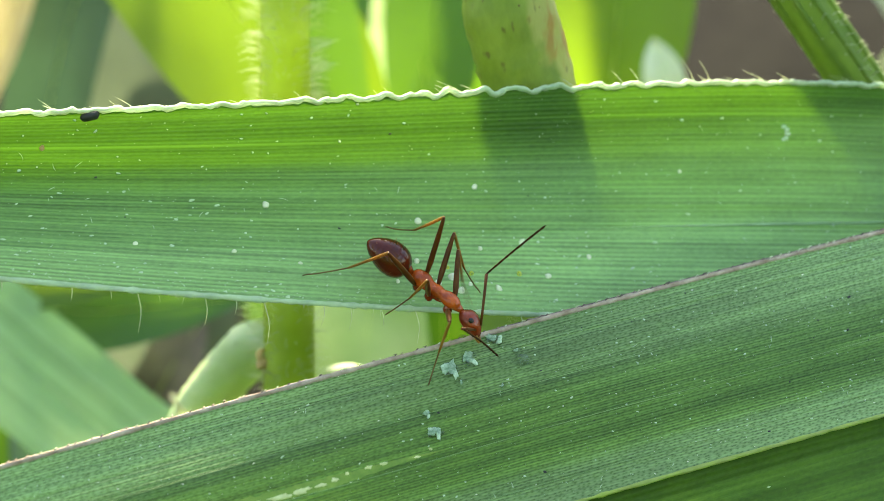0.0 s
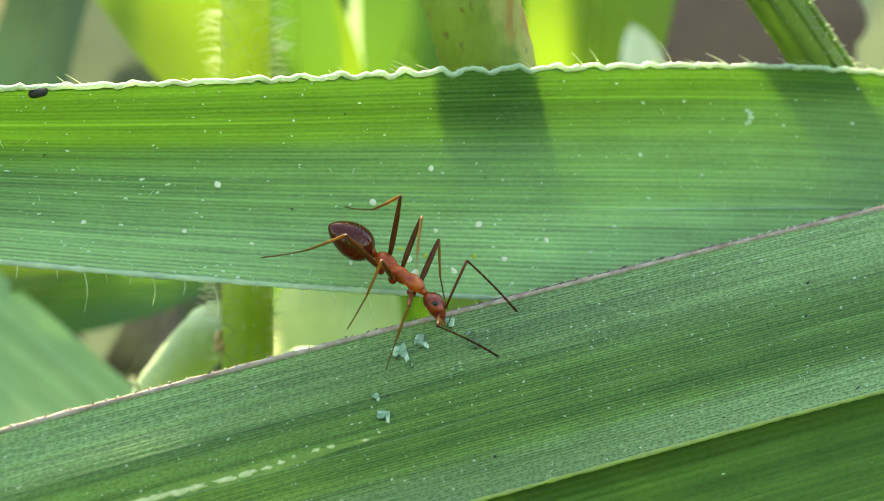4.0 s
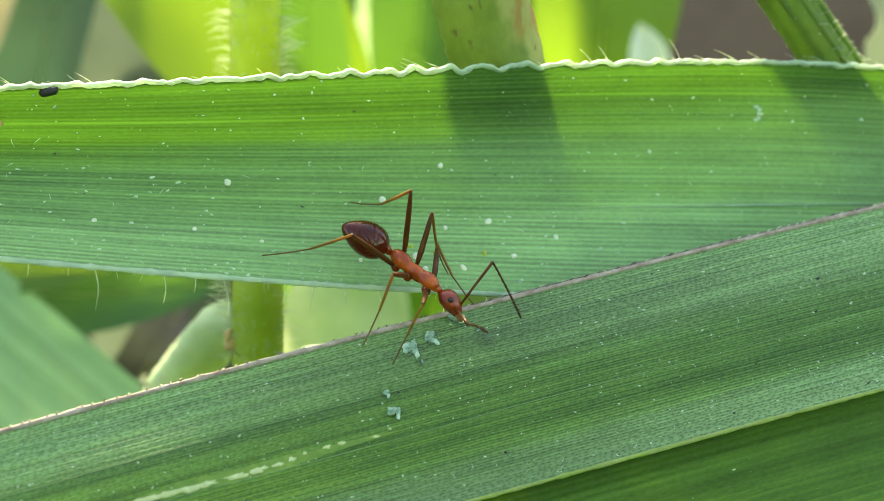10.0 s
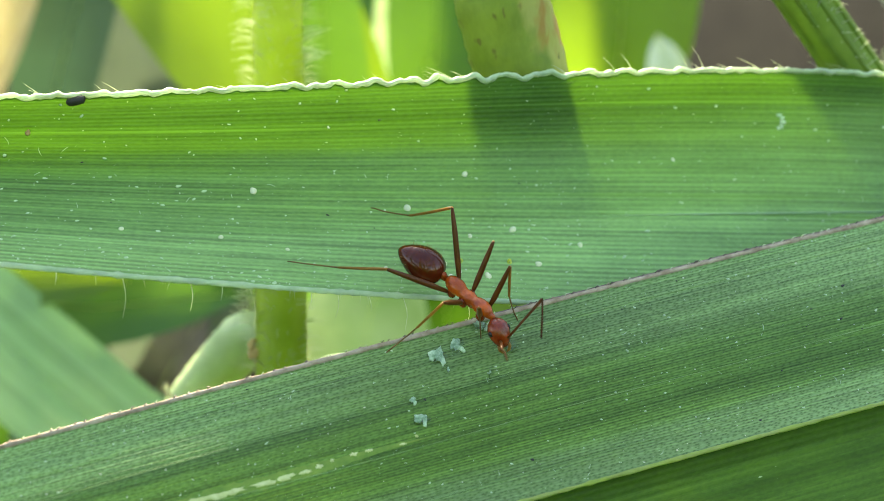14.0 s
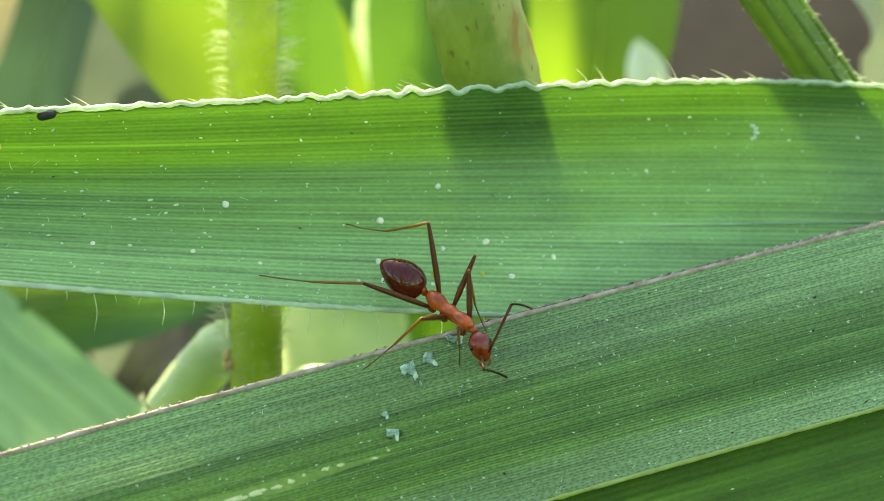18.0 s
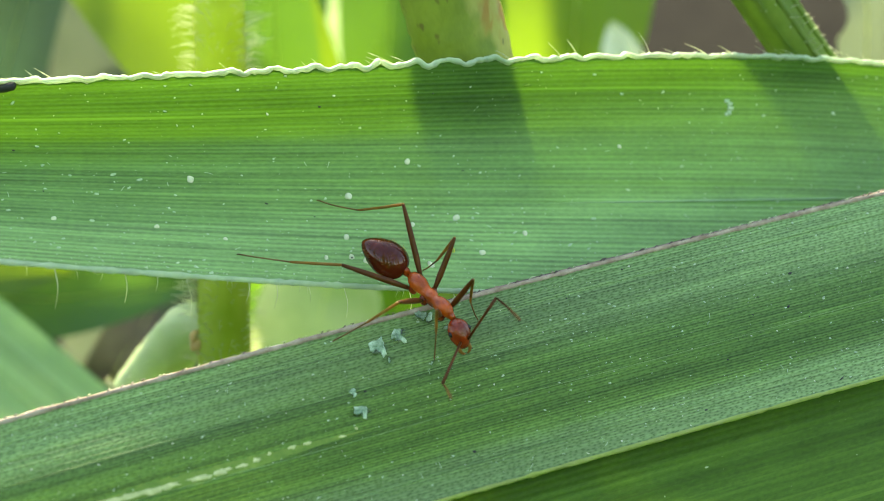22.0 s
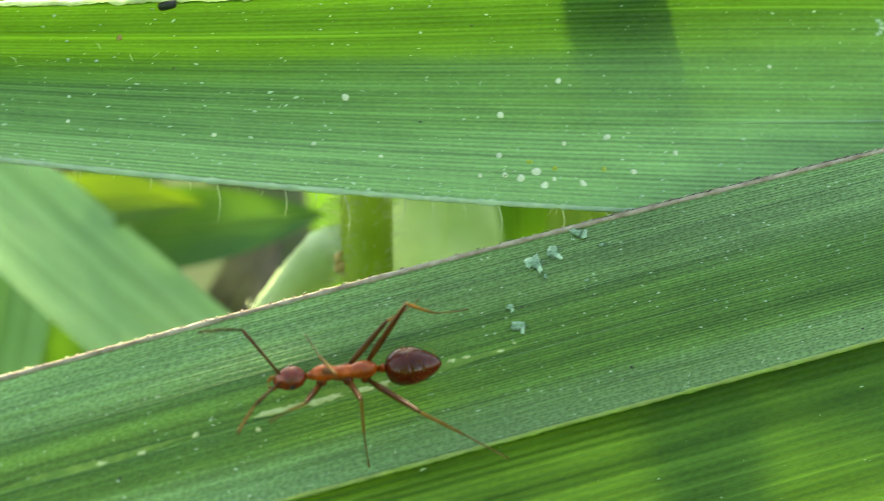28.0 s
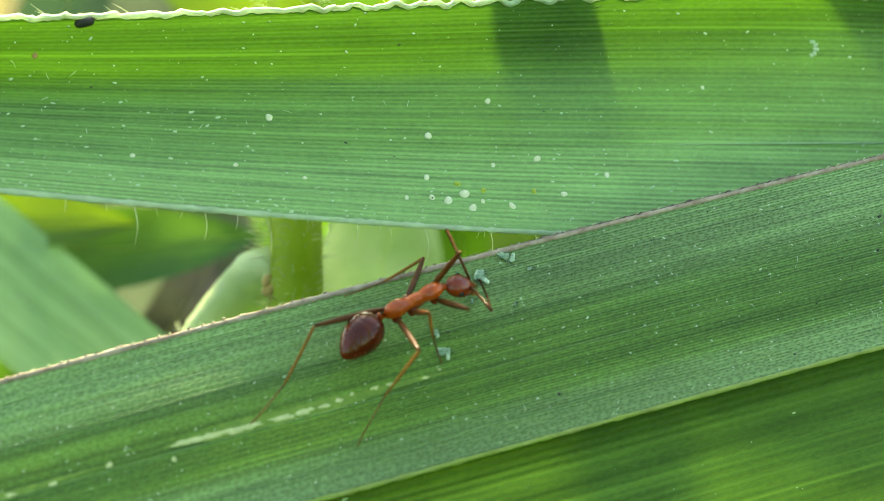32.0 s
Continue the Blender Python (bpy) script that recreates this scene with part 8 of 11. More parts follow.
    walk(ant["left hind femur"], [
        (0, pose(0.000280, 0.000160, -0.000160, 61.2, -68.4, 98.5)), (0.5, pose(0.000280, 0.000160, -0.000160, 55.2, -64.4, 102.9)),
        (1, pose(0.000280, 0.000160, -0.000160, 61.0, -66.0, 97.0)), (1.5, pose(0.000280, 0.000160, -0.000160, 58.6, -68.1, 101.5)),
        (2, pose(0.000280, 0.000160, -0.000160, 52.3, -67.0, 109.3)), (3.5, pose(0.000280, 0.000160, -0.000160, 48.1, -67.5, 113.1)),
        (5, pose(0.000280, 0.000160, -0.000160, 48.6, -67.8, 112.5)), (5.5, pose(0.000280, 0.000160, -0.000160, 51.5, -69.0, 110.2)),
        (6, pose(0.000280, 0.000160, -0.000160, 50.3, -68.9, 111.9)), (6.5, pose(0.000280, 0.000160, -0.000160, 56.1, -70.7, 106.7)),
        (7, pose(0.000280, 0.000160, -0.000160, 50.2, -66.5, 111.6)), (7.5, pose(0.000280, 0.000160, -0.000160, 46.3, -67.2, 115.8)),
        (8, pose(0.000280, 0.000160, -0.000160, 43.7, -68.5, 118.8)), (8.5, pose(0.000280, 0.000160, -0.000160, 44.7, -67.4, 120.3)),
        (9, pose(0.000280, 0.000160, -0.000160, 44.9, -65.9, 122.6)), (9.5, pose(0.000280, 0.000160, -0.000160, 45.7, -66.5, 122.0)),
        (10, pose(0.000280, 0.000160, -0.000160, 43.3, -65.4, 124.0)), (10.5, pose(0.000280, 0.000160, -0.000160, 42.9, -63.0, 124.7)),
        (11, pose(0.000280, 0.000160, -0.000160, 45.0, -64.3, 123.3)), (11.5, pose(0.000280, 0.000160, -0.000160, 43.0, -64.6, 129.0)),
        (12, pose(0.000280, 0.000160, -0.000160, 52.0, -51.3, 127.9)), (12.4, pose(0.000280, 0.000160, -0.000160, 61.6, -47.8, 113.0)),
        (13, pose(0.000280, 0.000160, -0.000160, 53.7, -46.5, 135.8)), (13.5, pose(0.000280, 0.000160, -0.000160, 55.1, -50.4, 134.4)),
        (14, pose(0.000280, 0.000160, -0.000160, 51.1, -44.6, 137.8)), (15.25, pose(0.000280, 0.000160, -0.000160, 49.2, -43.7, 141.2)),
        (16.5, pose(0.000280, 0.000160, -0.000160, 48.7, -44.0, 143.4)), (17.25, pose(0.000280, 0.000160, -0.000160, 49.7, -44.6, 141.6)),
        (18, pose(0.000280, 0.000160, -0.000160, 51.5, -43.4, 139.3)), (18.5, pose(0.000280, 0.000160, -0.000160, 50.1, -45.9, 142.5)),
        (19, pose(0.000280, 0.000160, -0.000160, 48.8, -43.0, 146.2)), (19.5, pose(0.000280, 0.000160, -0.000160, 48.1, -39.9, 148.0)),
        (20, pose(0.000280, 0.000160, -0.000160, 46.6, -41.3, 149.9)), (20.5, pose(0.000280, 0.000160, -0.000160, 48.6, -37.3, 148.4)),
        (21, pose(0.000280, 0.000160, -0.000160, 48.8, -39.9, 147.3)), (21.5, pose(0.000280, 0.000160, -0.000160, 46.6, -37.9, 150.8)),
        (22, pose(0.000280, 0.000160, -0.000160, 44.6, -39.5, 153.5)), (22.2, pose(0.000280, 0.000160, -0.000160, 23.8, -36.9, 149.3)),
        (22.4, pose(0.000280, 0.000160, -0.000160, 18.4, -33.5, 137.6)), (22.7, pose(0.000280, 0.000160, -0.000160, 21.8, -35.4, 148.4)),
        (23, pose(0.000280, 0.000160, -0.000160, 25.1, -36.5, 160.2)), (23.25, pose(0.000280, 0.000160, -0.000160, 26.4, -35.5, 163.0)),
        (23.5, pose(0.000280, 0.000160, -0.000160, 27.6, -34.3, 165.8)), (23.75, pose(0.000280, 0.000160, -0.000160, 27.4, -34.1, 169.8)),
        (24, pose(0.000280, 0.000160, -0.000160, 28.7, -33.2, 172.2)), (24.25, pose(0.000280, 0.000160, -0.000160, 27.0, -32.9, 172.0)),
        (24.5, pose(0.000280, 0.000160, -0.000160, 25.3, -32.4, 172.0)), (25, pose(0.000280, 0.000160, -0.000160, 30.8, -28.3, 169.6)),
        (25.5, pose(0.000280, 0.000160, -0.000160, 35.9, -23.7, 167.9)), (26, pose(0.000280, 0.000160, -0.000160, 40.8, -18.7, 167.0)),
        (26.5, pose(0.000280, 0.000160, -0.000160, 46.7, -12.7, 166.2)), (26.75, pose(0.000280, 0.000160, -0.000160, 47.9, -11.0, 158.9)),
        (27, pose(0.000280, 0.000160, -0.000160, 56.7, -18.2, 150.1)), (27.08, pose(0.000280, 0.000160, -0.000160, 99.3, -35.4, 166.8)),
        (27.17, pose(0.000280, 0.000160, -0.000160, 152.4, -57.9, 163.0)), (27.25, pose(0.000280, 0.000160, -0.000160, -116.9, -62.8, 117.2)),
        (27.38, pose(0.000280, 0.000160, -0.000160, -54.8, -66.9, 123.3)), (27.5, pose(0.000280, 0.000160, -0.000160, 20.4, -70.8, 115.1)),
        (27.75, pose(0.000280, 0.000160, -0.000160, 27.8, -55.4, 119.6)), (28, pose(0.000280, 0.000160, -0.000160, 27.3, -35.9, 126.1)),
        (28.2, pose(0.000280, 0.000160, -0.000160, 13.6, -53.8, 136.8)), (28.3, pose(0.000280, 0.000160, -0.000160, 15.5, -58.7, 145.4)),
        (28.5, pose(0.000280, 0.000160, -0.000160, 8.6, -62.4, 109.8)), (28.6, pose(0.000280, 0.000160, -0.000160, 11.3, -64.1, 114.8)),
        (28.7, pose(0.000280, 0.000160, -0.000160, 14.7, -69.1, 119.3)), (29, pose(0.000280, 0.000160, -0.000160, 14.7, -60.8, 136.9)),
        (29.3, pose(0.000280, 0.000160, -0.000160, 7.4, -66.7, 146.1)), (29.5, pose(0.000280, 0.000160, -0.000160, 11.5, -57.6, 137.9)),
        (29.75, pose(0.000280, 0.000160, -0.000160, 17.9, -48.7, 138.1)), (30, pose(0.000280, 0.000160, -0.000160, 22.6, -39.1, 140.7)),
        (30.25, pose(0.000280, 0.000160, -0.000160, 25.0, -35.8, 145.7)), (30.5, pose(0.000280, 0.000160, -0.000160, 25.6, -32.6, 152.2)),
        (30.75, pose(0.000280, 0.000160, -0.000160, 29.3, -28.3, 156.7)), (31, pose(0.000280, 0.000160, -0.000160, 32.9, -23.8, 161.8)),
        (31.25, pose(0.000280, 0.000160, -0.000160, 34.0, -22.4, 164.9)), (31.5, pose(0.000280, 0.000160, -0.000160, 35.0, -21.0, 168.1)),
        (31.75, pose(0.000280, 0.000160, -0.000160, 37.6, -18.9, 170.8)), (32, pose(0.000280, 0.000160, -0.000160, 40.1, -16.9, 173.7)),
    ])
    walk(ant["left hind tibia"], [
        (0, pose(0.002150, 0.000000, 0.000000, -180.0, 48.4, -180.0)), (0.5, pose(0.002150, -0.000000, 0.000000, -180.0, 51.7, -180.0)),
        (1, pose(0.002150, -0.000000, 0.000000, 180.0, 51.1, 180.0)), (1.5, pose(0.002150, 0.000000, 0.000000, -180.0, 51.1, -180.0)),
        (2, pose(0.002150, -0.000000, 0.000000, 180.0, 52.6, 180.0)), (3.5, pose(0.002150, 0.000000, -0.000000, -180.0, 52.4, -180.0)),
        (5, pose(0.002150, 0.000000, 0.000000, 180.0, 51.6, 180.0)), (5.5, pose(0.002150, -0.000000, 0.000000, 180.0, 49.9, 180.0)),
        (6, pose(0.002150, 0.000000, -0.000000, -180.0, 49.7, -180.0)), (6.5, pose(0.002150, 0.000000, 0.000000, 180.0, 50.4, 180.0)),
        (7, pose(0.002150, 0.000000, 0.000000, -180.0, 54.8, 180.0)), (7.5, pose(0.002150, 0.000000, 0.000000, -180.0, 54.3, 180.0)),
        (8, pose(0.002150, 0.000000, 0.000000, 180.0, 53.2, 180.0)), (8.5, pose(0.002150, 0.000000, 0.000000, 180.0, 55.2, 180.0)),
        (9, pose(0.002150, 0.000000, 0.000000, -180.0, 57.7, -180.0)), (9.5, pose(0.002150, 0.000000, 0.000000, 180.0, 57.0, 180.0)),
        (10, pose(0.002150, 0.000000, -0.000000, -180.0, 57.5, -180.0)), (10.5, pose(0.002150, 0.000000, 0.000000, 180.0, 59.1, -180.0)),
        (11, pose(0.002150, 0.000000, 0.000000, -180.0, 58.0, -180.0)), (11.5, pose(0.002150, 0.000000, 0.000000, -180.0, 62.7, -180.0)),
        (12, pose(0.002150, 0.000000, 0.000000, -180.0, 74.8, -180.0)), (12.4, pose(0.002150, -0.000000, 0.000000, 180.0, 77.3, 180.0)),
        (13, pose(0.002150, -0.000000, 0.000000, -180.0, 88.2, 180.0)), (13.5, pose(0.002150, -0.000000, 0.000000, 180.0, 84.1, 180.0)),
        (14, pose(0.002150, 0.000000, 0.000000, -180.0, 87.1, -180.0)), (15.25, pose(0.002150, 0.000000, 0.000000, 180.0, 89.1, -180.0)),
        (16.5, pose(0.002150, 0.000000, -0.000000, -180.0, 89.5, -180.0)), (17.25, pose(0.002150, 0.000000, 0.000000, 180.0, 89.2, 180.0)),
        (18, pose(0.002150, -0.000000, 0.000000, 180.0, 89.8, 180.0)), (18.5, pose(0.002150, 0.000000, 0.000000, 180.0, 88.7, -180.0)),
        (19, pose(0.002150, 0.000000, -0.000000, 0.0, 88.9, 0.0)), (19.5, pose(0.002150, 0.000000, 0.000000, -0.0, 86.5, 0.0)),
        (20, pose(0.002150, -0.000000, 0.000000, 0.0, 87.2, 0.0)), (20.5, pose(0.002150, -0.000000, 0.000000, 0.0, 82.2, 0.0)),
        (21, pose(0.002150, 0.000000, -0.000000, -0.0, 81.3, -0.0)), (21.5, pose(0.002150, 0.000000, 0.000000, 0.0, 80.0, 0.0)),
        (22, pose(0.002150, 0.000000, -0.000000, 0.0, 81.8, 0.0)), (22.2, pose(0.002150, 0.000000, 0.000000, -180.0, 74.6, -180.0)),
        (22.4, pose(0.002150, -0.000000, -0.000000, -180.0, 76.4, 180.0)), (22.7, pose(0.002150, -0.000000, 0.000000, -180.0, 72.1, -180.0)),
        (23, pose(0.002150, 0.000000, 0.000000, -180.0, 69.0, -180.0)), (23.25, pose(0.002150, 0.000000, 0.000000, -180.0, 70.3, -180.0)),
        (23.5, pose(0.002150, -0.000000, -0.000000, -180.0, 71.6, -180.0)), (23.75, pose(0.002150, 0.000000, 0.000000, 180.0, 72.5, 180.0)),
        (24, pose(0.002150, -0.000000, 0.000000, -180.0, 73.4, 180.0)), (24.25, pose(0.002150, 0.000000, 0.000000, 180.0, 75.7, 180.0)),
        (24.5, pose(0.002150, -0.000000, 0.000000, 180.0, 78.3, 180.0)), (25, pose(0.002150, 0.000000, 0.000000, 180.0, 83.5, 180.0)),
        (25.5, pose(0.002150, 0.000000, 0.000000, -180.0, 89.3, -180.0)), (26, pose(0.002150, -0.000000, -0.000000, -0.0, 84.0, -0.0)),
        (26.5, pose(0.002150, 0.000000, 0.000000, -0.0, 76.6, -0.0)), (26.75, pose(0.002150, 0.000000, 0.000000, -0.0, 71.6, -0.0)),
        (27, pose(0.002150, 0.000000, 0.000000, 0.0, 72.7, -0.0)), (27.08, pose(0.002150, 0.000000, 0.000000, 59.7, 34.1, 88.1)),
        (27.17, pose(0.002150, 0.000000, 0.000000, 47.3, -13.2, 121.7)), (27.25, pose(0.002150, 0.000000, 0.000000, 0.0, -38.6, 180.0)),
        (27.33, pose(0.002150, 0.000000, -0.000000, 64.3, -16.6, 142.1)), (27.42, pose(0.002150, 0.000000, -0.000000, 110.1, 23.1, 140.2)),
        (27.5, pose(0.002150, 0.000000, -0.000000, 180.0, 47.0, 180.0)), (27.75, pose(0.002150, -0.000000, -0.000000, 180.0, 67.7, 180.0)),
        (28, pose(0.002150, -0.000000, 0.000000, 0.0, 79.8, 0.0)), (28.2, pose(0.002150, 0.000000, -0.000000, -180.0, 75.1, -180.0)),
        (28.3, pose(0.002150, 0.000000, -0.000000, 180.0, 67.0, 180.0)), (28.5, pose(0.002150, -0.000000, 0.000000, 180.0, 60.8, -180.0)),
        (28.6, pose(0.002150, 0.000000, 0.000000, -180.0, 58.0, -180.0)), (28.7, pose(0.002150, -0.000000, 0.000000, 180.0, 50.4, 180.0)),
        (29, pose(0.002150, 0.000000, 0.000000, -180.0, 63.5, -180.0)), (29.3, pose(0.002150, -0.000000, 0.000000, -180.0, 55.3, -180.0)),
        (29.5, pose(0.002150, 0.000000, 0.000000, 180.0, 69.4, 180.0)), (29.75, pose(0.002150, 0.000000, -0.000000, -180.0, 82.6, -180.0)),
        (30, pose(0.002150, 0.000000, 0.000000, -0.0, 82.7, 0.0)), (30.25, pose(0.002150, 0.000000, 0.000000, -0.0, 77.7, -0.0)),
        (30.5, pose(0.002150, 0.000000, -0.000000, 0.0, 72.3, 0.0)), (30.75, pose(0.002150, 0.000000, -0.000000, 0.0, 66.5, 0.0)),
        (31, pose(0.002150, 0.000000, -0.000000, 0.0, 60.0, 0.0)), (31.25, pose(0.002150, 0.000000, 0.000000, 0.0, 58.0, 0.0)),
        (31.5, pose(0.002150, 0.000000, 0.000000, 0.0, 55.9, 0.0)), (31.75, pose(0.002150, -0.000000, 0.000000, -0.0, 53.5, -0.0)),
        (32, pose(0.002150, 0.000000, 0.000000, 0.0, 50.9, 0.0)),
    ])
    walk(ant["right antenna"], [
        (0, pose(0.002377, -0.000168, -0.000107, -13.2, -54.3, -79.4)), (0.5, pose(0.002379, -0.000166, -0.000098, -11.2, -45.8, -79.0)),
        (1, pose(0.002381, -0.000162, -0.000092, -10.0, -36.9, -79.3)), (1.5, pose(0.002387, -0.000143, -0.000076, -8.6, -36.2, -63.2)),
        (2, pose(0.002393, -0.000123, -0.000059, -6.5, -32.5, -48.1)), (3.5, pose(0.002383, -0.000162, -0.000075, -7.7, -40.4, -52.6)),
        (5, pose(0.002371, -0.000200, -0.000088, -9.0, -47.4, -57.8)), (5.5, pose(0.002379, -0.000175, -0.000080, -7.1, -43.8, -45.4)),
        (6, pose(0.002387, -0.000150, -0.000066, -4.9, -38.0, -33.5)), (6.5, pose(0.002384, -0.000160, -0.000067, -10.0, -46.6, -67.2)),
        (7, pose(0.002382, -0.000168, -0.000065, -9.5, -41.7, -104.9)), (7.5, pose(0.002382, -0.000167, -0.000067, -8.3, -35.7, -103.4)),
        (8, pose(0.002383, -0.000165, -0.000070, -7.4, -29.4, -102.4)), (8.5, pose(0.002384, -0.000154, -0.000077, -8.8, -39.2, -63.7)),
        (9, pose(0.002386, -0.000143, -0.000084, -4.5, -29.5, -27.7)), (9.5, pose(0.002391, -0.000127, -0.000071, -5.0, -35.2, -31.2)),
        (10, pose(0.002395, -0.000112, -0.000060, -5.6, -40.5, -35.0)), (10.5, pose(0.002394, -0.000118, -0.000059, -8.1, -43.9, -55.8)),
        (11, pose(0.002393, -0.000122, -0.000065, -9.1, -42.8, -78.5)), (11.5, pose(0.002363, -0.000218, -0.000096, -9.3, -49.8, -76.5)),
        (12, pose(0.002288, -0.000319, -0.000207, -36.0, -61.3, -50.0)), (12.2, pose(0.002300, -0.000293, -0.000212, -19.9, -41.5, -23.6)),
        (12.4, pose(0.002312, -0.000267, -0.000216, 1.7, -28.2, 2.9)), (13, pose(0.002299, -0.000278, -0.000236, -25.5, -56.6, -23.0)),
        (13.5, pose(0.002299, -0.000290, -0.000220, -25.3, -55.2, -30.7)), (14, pose(0.002300, -0.000303, -0.000200, -21.9, -52.0, -37.6)),
        (15.25, pose(0.002323, -0.000261, -0.000194, -25.6, -51.4, -63.3)), (16.5, pose(0.002341, -0.000218, -0.000190, -21.2, -43.5, -86.6)),
        (17.25, pose(0.002310, -0.000285, -0.000199, -24.8, -49.0, -61.9)), (18, pose(0.002271, -0.000349, -0.000202, -19.4, -46.1, -37.6)),
        (18.5, pose(0.002312, -0.000278, -0.000203, -26.4, -52.3, -54.0)), (19, pose(0.002346, -0.000202, -0.000193, -26.8, -53.6, -73.6)),
        (19.5, pose(0.002341, -0.000223, -0.000185, -23.0, -49.2, -69.0)), (20, pose(0.002334, -0.000245, -0.000181, -20.1, -45.1, -65.1)),
        (20.5, pose(0.002313, -0.000283, -0.000193, -19.2, -41.2, -60.2)), (21, pose(0.002287, -0.000321, -0.000207, -18.7, -37.2, -56.4)),
        (21.5, pose(0.002306, -0.000295, -0.000193, -15.0, -24.8, -58.4)), (22, pose(0.002322, -0.000271, -0.000182, -12.9, -10.1, -60.4)),
        (22.2, pose(0.002315, -0.000337, 0.000018, -2.1, -48.0, -73.6)), (22.4, pose(0.002345, -0.000277, 0.000043, -2.2, -53.1, -106.9)),
        (22.7, pose(0.002372, -0.000211, 0.000032, -1.9, -45.5, -114.3)), (23, pose(0.002393, -0.000131, 0.000029, -1.4, -28.2, -117.7)),
        (23.25, pose(0.002391, -0.000144, 0.000030, -1.7, -35.8, -105.7)), (23.5, pose(0.002387, -0.000158, 0.000032, -1.8, -39.6, -94.0)),
        (23.75, pose(0.002384, -0.000172, 0.000035, -1.8, -41.3, -82.7)), (24, pose(0.002379, -0.000187, 0.000040, -1.7, -41.3, -71.7)),
        (24.25, pose(0.002393, -0.000134, 0.000034, -1.8, -40.9, -80.8)), (24.5, pose(0.002402, -0.000076, 0.000028, -1.7, -37.6, -90.6)),
        (25, pose(0.002400, -0.000091, 0.000026, -2.0, -53.0, -58.1)), (25.5, pose(0.002398, -0.000106, 0.000025, -1.0, -50.1, -27.8)),
        (26, pose(0.002396, -0.000120, 0.000025, -0.3, -37.8, -9.3)), (26.5, pose(0.002393, -0.000133, 0.000025, 0.0, -18.3, 0.9)),
        (26.75, pose(0.002343, -0.000285, 0.000016, -1.9, -67.3, -26.3)), (26.88, pose(0.002322, -0.000323, 0.000024, 12.6, -43.3, -83.9)),
        (27, pose(0.002300, -0.000361, 0.000032, -1.5, -21.0, -121.6)), (27.25, pose(0.002387, -0.000160, -0.000021, -2.0, -23.3, -102.1)),
        (27.5, pose(0.002407, 0.000012, 0.000013, -1.6, -23.7, -71.8)), (27.75, pose(0.002406, -0.000043, 0.000019, -1.6, -20.8, -64.9)),
        (28, pose(0.002398, -0.000108, 0.000034, -1.3, -16.1, -53.2)), (28.1, pose(0.002387, 0.000046, 0.000028, 8.7, -40.2, -27.6)),
        (28.2, pose(0.002376, 0.000199, 0.000021, 0.7, -65.4, 9.3)), (28.3, pose(0.002384, -0.000172, -0.000035, 1.0, -80.9, 4.8)),
        (28.4, pose(0.002388, -0.000156, -0.000029, 24.7, -39.3, -63.2)), (28.5, pose(0.002392, -0.000139, -0.000022, -1.4, -4.0, -98.9)),
        (28.6, pose(0.002399, -0.000099, 0.000039, -2.2, -49.2, -102.9)), (28.7, pose(0.002353, -0.000264, -0.000010, -1.7, -14.8, -85.9)),
        (29, pose(0.002386, -0.000164, 0.000022, -1.5, -20.1, -115.1)), (29.3, pose(0.002406, -0.000044, 0.000012, -1.6, -22.5, -107.4)),
        (29.5, pose(0.002402, -0.000065, -0.000045, -1.9, -39.5, -119.5)), (29.75, pose(0.002393, -0.000133, -0.000020, -1.8, -38.2, -123.0)),
        (30, pose(0.002384, -0.000176, 0.000002, -1.7, -35.7, -124.8)), (30.25, pose(0.002383, -0.000179, -0.000008, -1.9, -38.8, -122.6)),
        (30.5, pose(0.002380, -0.000188, -0.000015, -2.0, -42.1, -120.2)), (30.75, pose(0.002375, -0.000205, -0.000019, -2.1, -45.6, -117.6)),
        (31, pose(0.002367, -0.000228, -0.000019, -2.3, -49.2, -114.6)), (31.25, pose(0.002359, -0.000247, -0.000030, -2.3, -47.1, -110.7)),
        (31.5, pose(0.002349, -0.000269, -0.000040, -2.3, -45.2, -106.7)), (31.75, pose(0.002337, -0.000295, -0.000048, -2.3, -43.4, -102.5)),
        (32, pose(0.002321, -0.000323, -0.000055, -2.2, -41.7, -98.0)),
    ])
